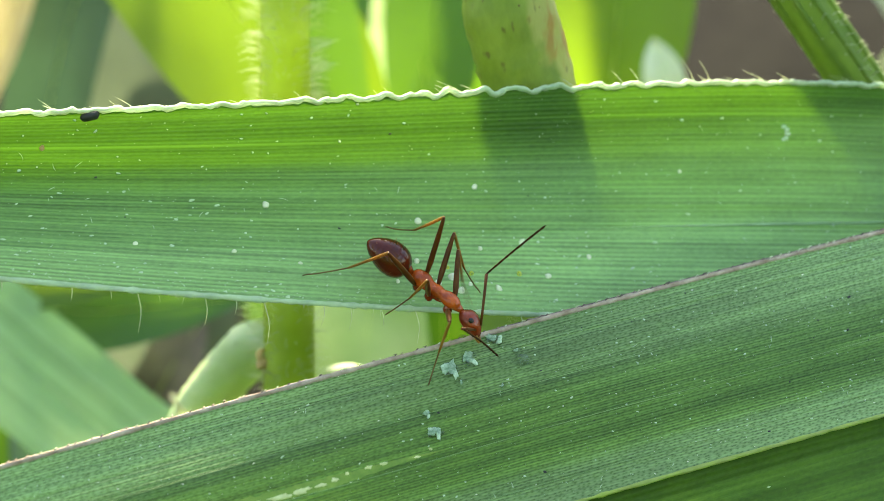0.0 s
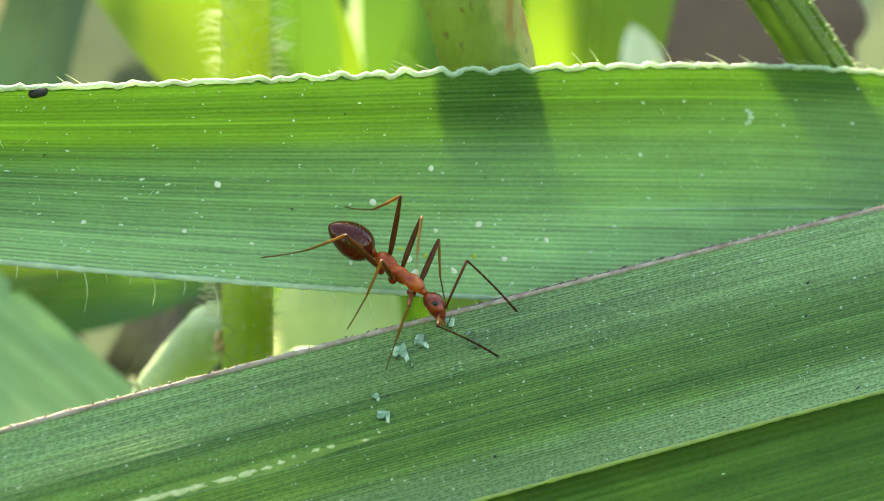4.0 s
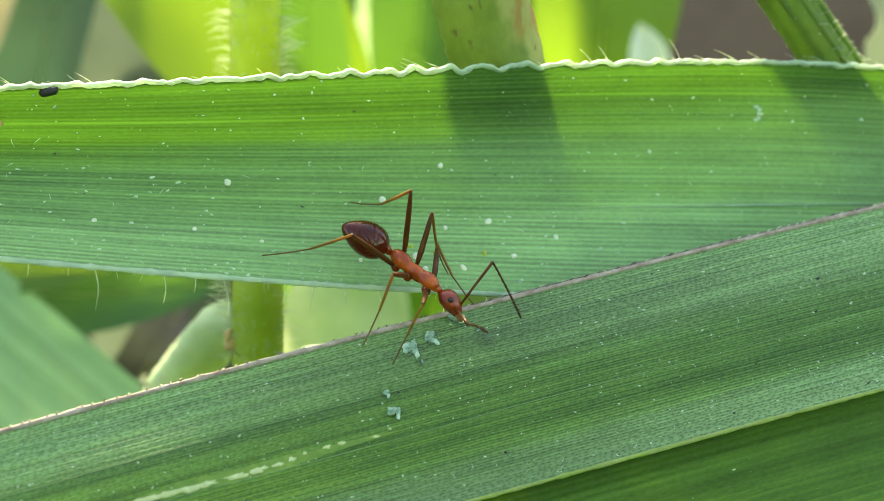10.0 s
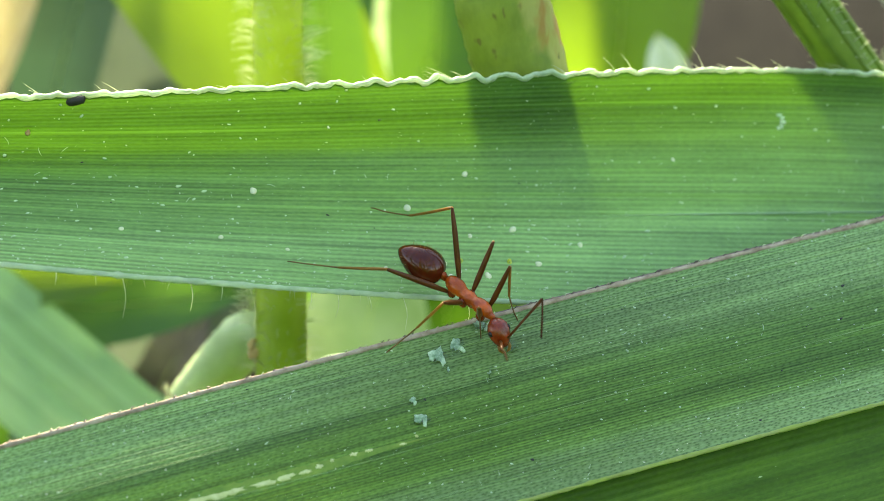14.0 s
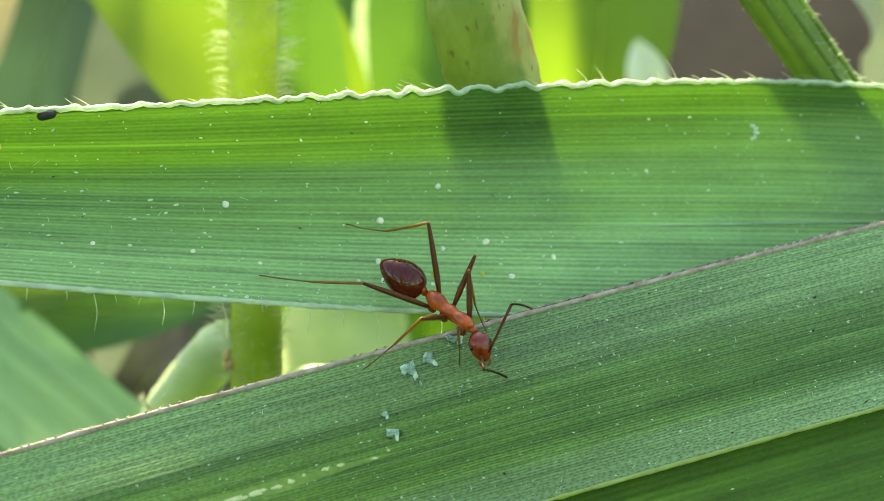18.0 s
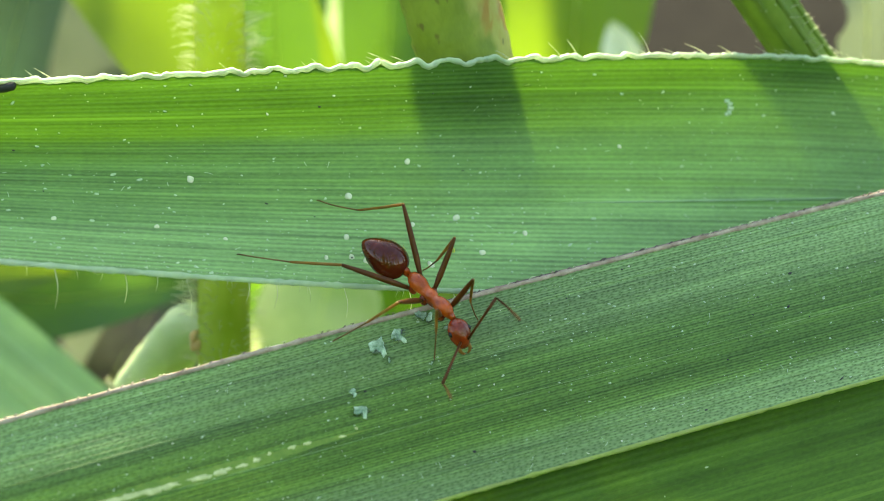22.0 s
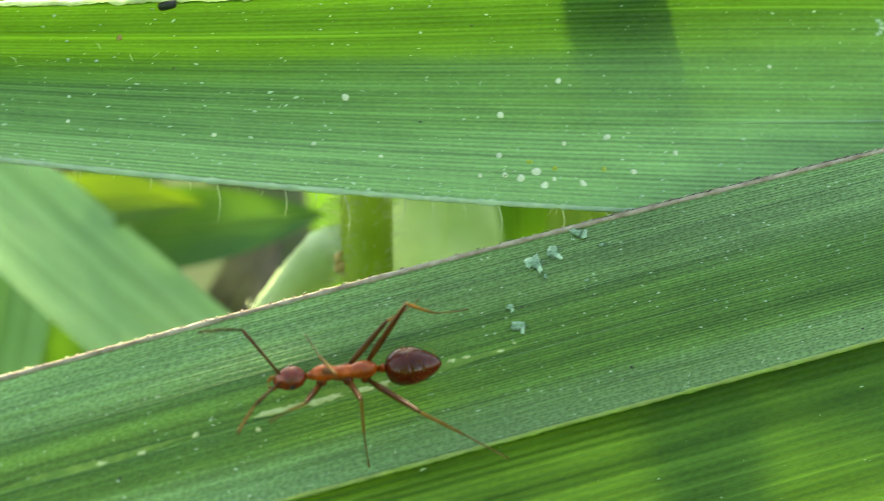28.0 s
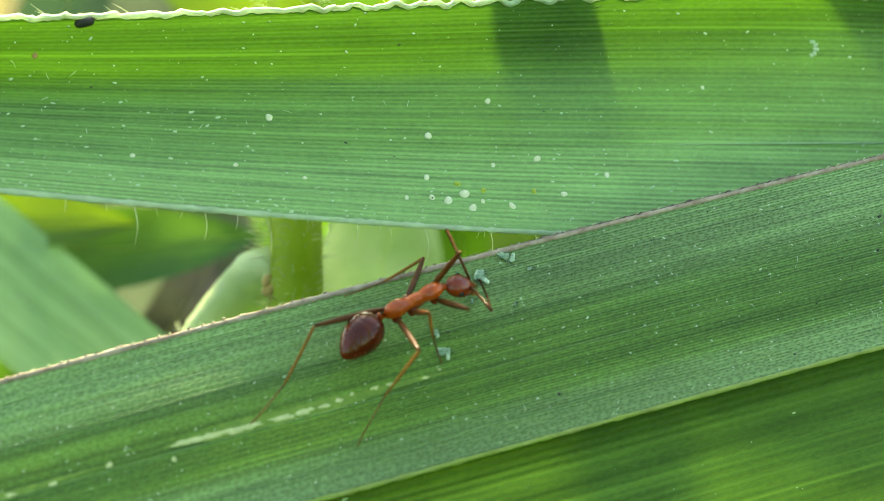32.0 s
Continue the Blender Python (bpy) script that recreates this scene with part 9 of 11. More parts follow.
    walk(ant["right flagellum"], [
        (0, pose(0.001400, 0.000000, 0.000000, 34.6, 5.2, 154.9)), (0.5, pose(0.001400, -0.000000, 0.000000, 48.1, 25.0, 146.0)),
        (0.75, pose(0.001400, -0.000000, 0.000000, 33.1, 19.9, 93.7)), (1, pose(0.001400, 0.000000, -0.000000, 28.0, 6.0, 45.9)),
        (1.5, pose(0.001400, 0.000000, 0.000000, 25.2, -7.6, 31.1)), (1.75, pose(0.001400, 0.000000, 0.000000, 23.1, 8.2, 82.0)),
        (2, pose(0.001400, 0.000000, 0.000000, 34.7, 19.5, 135.7)), (3.5, pose(0.001400, 0.000000, 0.000000, 36.2, 17.8, 148.7)),
        (4.25, pose(0.001400, 0.000000, 0.000000, 21.3, 11.2, 81.0)), (5, pose(0.001400, 0.000000, -0.000000, 21.5, -4.7, 17.0)),
        (5.25, pose(0.001400, -0.000000, -0.000000, 27.5, 18.8, 74.0)), (5.5, pose(0.001400, -0.000000, 0.000000, 52.8, 24.8, 139.8)),
        (6, pose(0.001400, 0.000000, -0.000000, 56.5, 37.3, 112.3)), (6.5, pose(0.001400, 0.000000, -0.000000, 55.7, 26.0, 137.8)),
        (6.75, pose(0.001400, 0.000000, -0.000000, 41.1, 12.6, 99.1)), (7, pose(0.001400, 0.000000, 0.000000, 37.9, -6.3, 65.1)),
        (7.5, pose(0.001400, 0.000000, -0.000000, 32.7, -7.8, 66.5)), (8, pose(0.001400, -0.000000, 0.000000, 27.2, -9.5, 68.5)),
        (8.5, pose(0.001400, 0.000000, -0.000000, 53.3, 36.1, 108.7)), (9, pose(0.001400, 0.000000, 0.000000, 22.0, 39.5, 38.7)),
        (9.5, pose(0.001400, 0.000000, 0.000000, 62.8, 45.4, 119.2)), (9.75, pose(0.001400, 0.000000, 0.000000, 10.1, 31.0, 43.6)),
        (10, pose(0.001400, 0.000000, 0.000000, 0.6, -11.1, 0.5)), (10.17, pose(0.001400, 0.000000, 0.000000, -0.7, 7.7, 49.4)),
        (10.33, pose(0.001400, 0.000000, 0.000000, 13.3, 20.8, 101.7)), (10.5, pose(0.001400, 0.000000, -0.000000, 32.9, 17.4, 157.0)),
        (10.75, pose(0.001400, 0.000000, -0.000000, 25.0, -1.0, 96.6)), (11, pose(0.001400, 0.000000, -0.000000, 37.3, -16.9, 35.4)),
        (11.5, pose(0.001400, -0.000000, 0.000000, 36.4, -6.4, 31.8)), (11.75, pose(0.001400, -0.000000, -0.000000, 41.8, 10.7, 95.3)),
        (12, pose(0.001400, -0.000000, -0.000000, 59.9, 12.9, 162.3)), (12.2, pose(0.001400, 0.000000, -0.000000, 89.8, 34.0, 151.3)),
        (12.4, pose(0.001400, 0.000000, -0.000000, 127.7, 57.2, 156.0)), (12.7, pose(0.001400, 0.000000, -0.000000, 86.5, 30.1, 149.7)),
        (13, pose(0.001400, 0.000000, -0.000000, 54.0, 5.6, 162.7)), (13.17, pose(0.001400, 0.000000, -0.000000, 40.2, 21.3, 110.6)),
        (13.33, pose(0.001400, 0.000000, -0.000000, 18.4, 19.5, 54.1)), (13.5, pose(0.001400, 0.000000, -0.000000, 7.5, 1.8, 3.2)),
        (14, pose(0.001400, -0.000000, 0.000000, 4.5, -1.9, 2.1)), (15.25, pose(0.001400, 0.000000, -0.000000, 27.3, -0.6, 20.1)),
        (16.5, pose(0.001400, 0.000000, 0.000000, 32.3, -5.8, 39.6)), (17.25, pose(0.001400, 0.000000, 0.000000, 31.4, -5.7, 22.5)),
        (17.62, pose(0.001400, -0.000000, -0.000000, 34.0, 12.5, 86.6)), (18, pose(0.001400, -0.000000, -0.000000, 52.3, 17.4, 155.2)),
        (18.25, pose(0.001400, -0.000000, -0.000000, 38.5, 10.5, 88.4)), (18.5, pose(0.001400, -0.000000, 0.000000, 39.1, -4.6, 25.0)),
        (19, pose(0.001400, -0.000000, 0.000000, 48.6, -7.1, 43.0)), (19.5, pose(0.001400, 0.000000, -0.000000, 36.2, -5.8, 29.8)),
        (20, pose(0.001400, -0.000000, 0.000000, 22.7, -7.5, 17.6)), (20.5, pose(0.001400, 0.000000, 0.000000, 28.8, -12.3, 23.0)),
        (21, pose(0.001400, -0.000000, 0.000000, 34.1, -15.5, 30.3)), (21.5, pose(0.001400, 0.000000, 0.000000, 22.0, -29.5, 22.4)),
        (22, pose(0.001400, 0.000000, 0.000000, 9.6, -47.0, 15.2)), (22.07, pose(0.001400, 0.000000, 0.000000, -48.5, -44.4, 101.6)),
        (22.13, pose(0.001400, 0.000000, 0.000000, -62.5, -6.6, 150.9)), (22.2, pose(0.001400, 0.000000, 0.000000, -43.0, 28.4, -162.2)),
        (22.3, pose(0.001400, 0.000000, -0.000000, -71.8, 38.9, -146.2)), (22.4, pose(0.001400, 0.000000, -0.000000, -102.7, 54.6, -137.0)),
        (22.5, pose(0.001400, 0.000000, -0.000000, 73.4, 70.1, 44.1)), (22.6, pose(0.001400, 0.000000, 0.000000, 71.1, 14.8, 47.8)),
        (22.7, pose(0.001400, 0.000000, 0.000000, 64.2, -40.2, 54.9)), (23, pose(0.001400, 0.000000, 0.000000, 25.0, -44.6, 124.7)),
        (23.25, pose(0.001400, 0.000000, 0.000000, 38.3, -40.7, 104.3)), (23.5, pose(0.001400, 0.000000, 0.000000, 43.9, -32.0, 91.1)),
        (23.62, pose(0.001400, 0.000000, 0.000000, 42.4, 5.3, 114.6)), (23.75, pose(0.001400, 0.000000, 0.000000, 58.8, 39.6, 144.3)),
        (24, pose(0.001400, 0.000000, 0.000000, 67.0, 44.9, 134.0)), (24.12, pose(0.001400, 0.000000, 0.000000, 46.2, 11.8, 98.6)),
        (24.25, pose(0.001400, 0.000000, 0.000000, 46.6, -25.8, 73.5)), (24.5, pose(0.001400, 0.000000, 0.000000, 49.2, -39.5, 74.1)),
        (24.75, pose(0.001400, -0.000000, 0.000000, 71.8, 23.4, 90.5)), (25, pose(0.001400, -0.000000, 0.000000, 153.1, 54.4, 169.2)),
        (25.5, pose(0.001400, 0.000000, -0.000000, -145.1, 67.9, -157.4)), (26, pose(0.001400, -0.000000, -0.000000, -60.1, 64.2, -87.6)),
        (26.5, pose(0.001400, 0.000000, -0.000000, -14.8, 24.6, -48.2)), (26.75, pose(0.001400, 0.000000, 0.000000, -86.1, 61.2, -97.8)),
        (26.88, pose(0.001400, 0.000000, 0.000000, 14.3, 54.0, 27.2)), (27, pose(0.001400, -0.000000, -0.000000, 17.9, 5.2, 63.3)),
        (27.25, pose(0.001400, 0.000000, 0.000000, 25.8, 32.3, 84.0)), (27.38, pose(0.001400, 0.000000, 0.000000, 30.6, -6.3, 91.8)),
        (27.5, pose(0.001400, 0.000000, 0.000000, 30.5, -45.1, 98.5)), (27.75, pose(0.001400, 0.000000, 0.000000, 30.1, -45.4, 84.4)),
        (28, pose(0.001400, 0.000000, 0.000000, 25.9, -48.3, 62.9)), (28.1, pose(0.001400, 0.000000, 0.000000, 138.4, -70.9, 9.2)),
        (28.2, pose(0.001400, -0.000000, -0.000000, -133.9, -40.4, -17.8)), (28.25, pose(0.001400, -0.000000, -0.000000, -101.5, -6.7, -81.8)),
        (28.3, pose(0.001400, 0.000000, -0.000000, -114.2, 36.1, -135.6)), (28.37, pose(0.001400, 0.000000, -0.000000, -52.8, 36.5, -74.4)),
        (28.43, pose(0.001400, 0.000000, 0.000000, -18.6, -0.3, -40.4)), (28.5, pose(0.001400, 0.000000, 0.000000, -2.5, -46.9, -25.0)),
        (28.53, pose(0.001400, 0.000000, 0.000000, -9.3, -2.0, 7.0)), (28.57, pose(0.001400, 0.000000, 0.000000, 11.0, 39.2, 42.8)),
        (28.6, pose(0.001400, 0.000000, 0.000000, 73.9, 47.3, 117.3)), (28.63, pose(0.001400, 0.000000, 0.000000, 101.0, -1.1, 147.7)),
        (28.67, pose(0.001400, 0.000000, 0.000000, 106.5, -54.8, 163.3)), (28.7, pose(0.001400, 0.000000, 0.000000, -45.2, -69.7, -29.6)),
        (29, pose(0.001400, 0.000000, -0.000000, -59.8, -67.5, -39.0)), (29.3, pose(0.001400, 0.000000, 0.000000, -61.8, -65.6, -45.7)),
        (29.4, pose(0.001400, 0.000000, 0.000000, 29.9, -38.7, -164.6)), (29.5, pose(0.001400, 0.000000, 0.000000, 21.9, 16.7, 158.0)),
        (29.75, pose(0.001400, 0.000000, -0.000000, 23.2, 19.8, 156.6)), (30, pose(0.001400, 0.000000, -0.000000, 24.9, 23.7, 153.5)),
        (30.25, pose(0.001400, 0.000000, 0.000000, 23.1, 20.8, 158.1)), (30.5, pose(0.001400, 0.000000, -0.000000, 20.7, 17.6, 162.3)),
        (30.75, pose(0.001400, 0.000000, 0.000000, 17.9, 14.4, 166.3)), (31, pose(0.001400, 0.000000, 0.000000, 14.7, 11.2, 169.8)),
        (31.25, pose(0.001400, 0.000000, -0.000000, 13.1, 9.8, 169.7)), (31.5, pose(0.001400, 0.000000, -0.000000, 12.0, 8.1, 169.4)),
        (31.75, pose(0.001400, -0.000000, 0.000000, 11.4, 6.3, 168.8)), (32, pose(0.001400, 0.000000, -0.000000, 11.2, 4.4, 167.9)),
    ])
    walk(ant["right fore femur"], [
        (0, pose(0.001380, -0.000150, -0.000160, -14.4, -43.1, -48.5)), (0.5, pose(0.001380, -0.000150, -0.000160, -14.1, -40.4, -49.3)),
        (1, pose(0.001380, -0.000150, -0.000160, -16.7, -42.8, -47.2)), (1.5, pose(0.001380, -0.000150, -0.000160, -14.8, -44.2, -50.4)),
        (2, pose(0.001380, -0.000150, -0.000160, -12.4, -44.2, -53.9)), (3.5, pose(0.001380, -0.000150, -0.000160, -12.2, -42.7, -55.2)),
        (5, pose(0.001380, -0.000150, -0.000160, -11.7, -41.1, -56.6)), (5.5, pose(0.001380, -0.000150, -0.000160, -13.8, -42.7, -53.4)),
        (6, pose(0.001380, -0.000150, -0.000160, -17.2, -42.1, -49.1)), (6.5, pose(0.001380, -0.000150, -0.000160, -17.1, -44.4, -53.1)),
        (7, pose(0.001380, -0.000150, -0.000160, -15.8, -43.2, -58.3)), (7.5, pose(0.001380, -0.000150, -0.000160, -15.0, -42.5, -58.0)),
        (8, pose(0.001380, -0.000150, -0.000160, -14.6, -43.6, -57.2)), (8.5, pose(0.001380, -0.000150, -0.000160, -19.3, -42.4, -55.8)),
        (9, pose(0.001380, -0.000150, -0.000160, -24.9, -39.2, -53.7)), (9.5, pose(0.001380, -0.000150, -0.000160, -21.1, -41.4, -54.8)),
        (10, pose(0.001380, -0.000150, -0.000160, -18.4, -41.6, -55.0)), (10.5, pose(0.001380, -0.000150, -0.000160, -17.7, -39.8, -55.6)),
        (11, pose(0.001380, -0.000150, -0.000160, -16.8, -43.4, -56.3)), (11.5, pose(0.001380, -0.000150, -0.000160, -5.5, -56.7, -52.9)),
        (12, pose(0.001380, -0.000150, -0.000160, -3.1, -52.1, -38.4)), (12.4, pose(0.001380, -0.000150, -0.000160, -3.1, -34.0, -20.5)),
        (12.6, pose(0.001380, -0.000150, -0.000160, -53.6, -34.7, -28.0)), (12.8, pose(0.001380, -0.000150, -0.000160, -105.9, -40.0, -32.1)),
        (13, pose(0.001380, -0.000150, -0.000160, -162.8, -45.7, -28.8)), (13.5, pose(0.001380, -0.000150, -0.000160, -159.4, -71.8, -44.1)),
        (14, pose(0.001380, -0.000150, -0.000160, 171.0, -68.9, -35.8)), (15.25, pose(0.001380, -0.000150, -0.000160, 179.9, -63.1, -44.7)),
        (16.5, pose(0.001380, -0.000150, -0.000160, -171.6, -69.4, -51.3)), (17.25, pose(0.001380, -0.000150, -0.000160, 179.1, -69.8, -48.5)),
        (18, pose(0.001380, -0.000150, -0.000160, 169.1, -64.7, -43.6)), (18.5, pose(0.001380, -0.000150, -0.000160, 158.5, -77.6, -32.6)),
        (19, pose(0.001380, -0.000150, -0.000160, 159.6, -73.9, -35.9)), (19.5, pose(0.001380, -0.000150, -0.000160, 170.5, -67.3, -44.1)),
        (20, pose(0.001380, -0.000150, -0.000160, 172.4, -74.6, -41.9)), (20.5, pose(0.001380, -0.000150, -0.000160, 177.0, -61.2, -45.9)),
        (21, pose(0.001380, -0.000150, -0.000160, 176.3, -64.7, -44.1)), (21.5, pose(0.001380, -0.000150, -0.000160, 173.6, -60.4, -43.1)),
        (22, pose(0.001380, -0.000150, -0.000160, 172.0, -67.1, -43.0)), (22.2, pose(0.001380, -0.000150, -0.000160, -172.1, -58.9, -59.4)),
        (22.4, pose(0.001380, -0.000150, -0.000160, 176.8, -57.7, -60.4)), (22.7, pose(0.001380, -0.000150, -0.000160, 154.2, -55.7, -41.4)),
        (22.8, pose(0.001380, -0.000150, -0.000160, 84.4, -58.1, -29.0)), (22.9, pose(0.001380, -0.000150, -0.000160, 18.1, -52.7, -20.6)),
        (23, pose(0.001380, -0.000150, -0.000160, -38.4, -46.0, -24.4)), (23.08, pose(0.001380, -0.000150, -0.000160, -96.1, -46.5, -26.3)),
        (23.17, pose(0.001380, -0.000150, -0.000160, -155.0, -47.9, -26.6)), (23.25, pose(0.001380, -0.000150, -0.000160, 144.7, -48.8, -24.9)),
        (23.5, pose(0.001380, -0.000150, -0.000160, 146.6, -50.7, -24.4)), (23.75, pose(0.001380, -0.000150, -0.000160, 152.0, -53.9, -28.8)),
        (24, pose(0.001380, -0.000150, -0.000160, 156.3, -56.0, -32.5)), (24.25, pose(0.001380, -0.000150, -0.000160, 161.9, -57.7, -38.4)),
        (24.5, pose(0.001380, -0.000150, -0.000160, 167.8, -58.9, -44.8)), (25, pose(0.001380, -0.000150, -0.000160, 165.0, -58.8, -51.3)),
        (25.5, pose(0.001380, -0.000150, -0.000160, 161.5, -58.3, -58.1)), (26, pose(0.001380, -0.000150, -0.000160, 160.4, -58.2, -69.3)),
        (26.5, pose(0.001380, -0.000150, -0.000160, 160.4, -58.5, -83.1)), (26.75, pose(0.001380, -0.000150, -0.000160, 176.2, -60.4, -97.8)),
        (27, pose(0.001380, -0.000150, -0.000160, -159.7, -56.2, -125.4)), (27.25, pose(0.001380, -0.000150, -0.000160, -133.8, -35.4, -147.9)),
        (27.33, pose(0.001380, -0.000150, -0.000160, 163.1, -29.5, -126.4)), (27.42, pose(0.001380, -0.000150, -0.000160, 110.0, -11.1, -121.5)),
        (27.5, pose(0.001380, -0.000150, -0.000160, 59.3, 4.0, -133.1)), (27.75, pose(0.001380, -0.000150, -0.000160, 37.0, -45.3, -108.1)),
        (27.83, pose(0.001380, -0.000150, -0.000160, 17.2, -42.4, -151.2)), (27.92, pose(0.001380, -0.000150, -0.000160, -0.7, -50.3, 164.8)),
        (28, pose(0.001380, -0.000150, -0.000160, -4.9, -64.7, 111.4)), (28.2, pose(0.001380, -0.000150, -0.000160, -151.9, -49.0, -111.7)),
        (28.25, pose(0.001380, -0.000150, -0.000160, -81.0, -62.0, -179.9)), (28.3, pose(0.001380, -0.000150, -0.000160, -34.8, -34.4, 136.8)),
        (28.5, pose(0.001380, -0.000150, -0.000160, -48.9, -65.7, -164.2)), (28.6, pose(0.001380, -0.000150, -0.000160, -91.8, -58.1, -162.7)),
        (28.7, pose(0.001380, -0.000150, -0.000160, -138.2, -42.1, -90.7)), (29, pose(0.001380, -0.000150, -0.000160, -134.2, -36.1, -107.6)),
        (29.3, pose(0.001380, -0.000150, -0.000160, -159.5, -56.4, -70.5)), (29.5, pose(0.001380, -0.000150, -0.000160, -151.5, -53.2, -85.0)),
        (29.75, pose(0.001380, -0.000150, -0.000160, -151.9, -53.1, -80.5)), (30, pose(0.001380, -0.000150, -0.000160, -152.4, -52.9, -75.4)),
        (30.25, pose(0.001380, -0.000150, -0.000160, -149.5, -51.6, -78.5)), (30.5, pose(0.001380, -0.000150, -0.000160, -146.5, -49.8, -80.5)),
        (30.75, pose(0.001380, -0.000150, -0.000160, -144.8, -48.5, -79.7)), (31, pose(0.001380, -0.000150, -0.000160, -142.1, -46.0, -80.1)),
        (31.25, pose(0.001380, -0.000150, -0.000160, -142.4, -46.3, -78.7)), (31.5, pose(0.001380, -0.000150, -0.000160, -143.8, -47.4, -75.6)),
        (31.75, pose(0.001380, -0.000150, -0.000160, -144.0, -47.7, -74.2)), (32, pose(0.001380, -0.000150, -0.000160, -144.3, -47.9, -72.8)),
    ])
    walk(ant["right fore tibia"], [
        (0, pose(0.001450, -0.000000, 0.000000, 180.0, 74.9, 180.0)), (0.5, pose(0.001450, -0.000000, 0.000000, -180.0, 74.0, -180.0)),
        (1, pose(0.001450, 0.000000, 0.000000, -180.0, 73.8, 180.0)), (1.5, pose(0.001450, 0.000000, -0.000000, -180.0, 74.3, -180.0)),
        (2, pose(0.001450, 0.000000, 0.000000, 180.0, 74.3, 180.0)), (3.5, pose(0.001450, 0.000000, 0.000000, 180.0, 76.6, 180.0)),
        (5, pose(0.001450, 0.000000, -0.000000, 180.0, 79.4, -180.0)), (5.5, pose(0.001450, 0.000000, 0.000000, -180.0, 77.4, -180.0)),
        (6, pose(0.001450, 0.000000, 0.000000, -180.0, 76.4, -180.0)), (6.5, pose(0.001450, 0.000000, 0.000000, 180.0, 76.5, 180.0)),
        (7, pose(0.001450, -0.000000, 0.000000, -180.0, 75.6, -180.0)), (7.5, pose(0.001450, 0.000000, -0.000000, -180.0, 75.6, 180.0)),
        (8, pose(0.001450, 0.000000, -0.000000, -180.0, 75.5, -180.0)), (8.5, pose(0.001450, 0.000000, -0.000000, -180.0, 76.9, -180.0)),
        (9, pose(0.001450, 0.000000, -0.000000, -180.0, 78.4, -180.0)), (9.5, pose(0.001450, 0.000000, 0.000000, 180.0, 78.1, -180.0)),
        (10, pose(0.001450, 0.000000, -0.000000, 180.0, 77.2, 180.0)), (10.5, pose(0.001450, 0.000000, 0.000000, 180.0, 76.0, -180.0)),
        (11, pose(0.001450, 0.000000, 0.000000, 180.0, 74.7, -180.0)), (11.5, pose(0.001450, 0.000000, 0.000000, 180.0, 60.7, 180.0)),
        (12, pose(0.001450, 0.000000, 0.000000, -180.0, 50.5, -180.0)), (12.4, pose(0.001450, -0.000000, -0.000000, 180.0, 49.8, 180.0)),
        (12.6, pose(0.001450, -0.000000, -0.000000, 108.3, 25.0, 138.9)), (12.8, pose(0.001450, -0.000000, -0.000000, 63.1, -15.2, 141.9)),
        (13, pose(0.001450, -0.000000, 0.000000, 0.0, -37.2, 180.0)), (13.5, pose(0.001450, -0.000000, -0.000000, 0.0, -22.4, 180.0)),
        (14, pose(0.001450, -0.000000, 0.000000, -0.0, -15.1, -180.0)), (15.25, pose(0.001450, 0.000000, 0.000000, -0.0, -18.7, -180.0)),
        (16.5, pose(0.001450, 0.000000, 0.000000, 0.0, -19.4, 180.0)), (17.25, pose(0.001450, 0.000000, -0.000000, -0.0, -22.9, -180.0)),
        (18, pose(0.001450, -0.000000, 0.000000, -0.0, -27.4, -180.0)), (18.5, pose(0.001450, 0.000000, 0.000000, -0.0, -21.7, 180.0)),
        (19, pose(0.001450, -0.000000, -0.000000, 0.0, -18.9, 180.0)), (19.5, pose(0.001450, -0.000000, 0.000000, -0.0, -20.6, 180.0)),
        (20, pose(0.001450, 0.000000, -0.000000, -0.0, -19.5, -180.0)), (20.5, pose(0.001450, 0.000000, 0.000000, -0.0, -29.3, -180.0)),
        (21, pose(0.001450, 0.000000, 0.000000, 0.0, -36.5, 180.0)), (21.5, pose(0.001450, 0.000000, 0.000000, -0.0, -37.0, -180.0)),
        (22, pose(0.001450, 0.000000, 0.000000, 0.0, -36.3, 180.0)), (22.2, pose(0.001450, -0.000000, 0.000000, -0.0, -26.1, 180.0)),
        (22.4, pose(0.001450, 0.000000, -0.000000, -0.0, -21.8, 180.0)), (22.7, pose(0.001450, -0.000000, -0.000000, -0.0, -31.4, -180.0)),
        (22.8, pose(0.001450, -0.000000, -0.000000, -61.7, -12.4, -146.8)), (22.9, pose(0.001450, -0.000000, -0.000000, -110.4, 23.4, -144.4)),
        (23, pose(0.001450, -0.000000, -0.000000, -180.0, 44.7, -180.0)), (23.08, pose(0.001450, -0.000000, -0.000000, -111.8, 21.2, -140.4)),
        (23.17, pose(0.001450, 0.000000, -0.000000, -66.3, -18.9, -141.1)), (23.25, pose(0.001450, 0.000000, 0.000000, -0.0, -41.9, -180.0)),
        (23.5, pose(0.001450, 0.000000, 0.000000, 0.0, -39.1, 180.0)), (23.75, pose(0.001450, -0.000000, -0.000000, -0.0, -36.5, -180.0)),
        (24, pose(0.001450, 0.000000, 0.000000, -0.0, -34.1, -180.0)), (24.25, pose(0.001450, 0.000000, -0.000000, -0.0, -33.3, -180.0)),
        (24.5, pose(0.001450, 0.000000, 0.000000, -0.0, -32.7, 180.0)), (25, pose(0.001450, -0.000000, 0.000000, -0.0, -30.3, -180.0)),
        (25.5, pose(0.001450, 0.000000, 0.000000, -0.0, -28.6, -180.0)), (26, pose(0.001450, -0.000000, 0.000000, -0.0, -27.6, -180.0)),
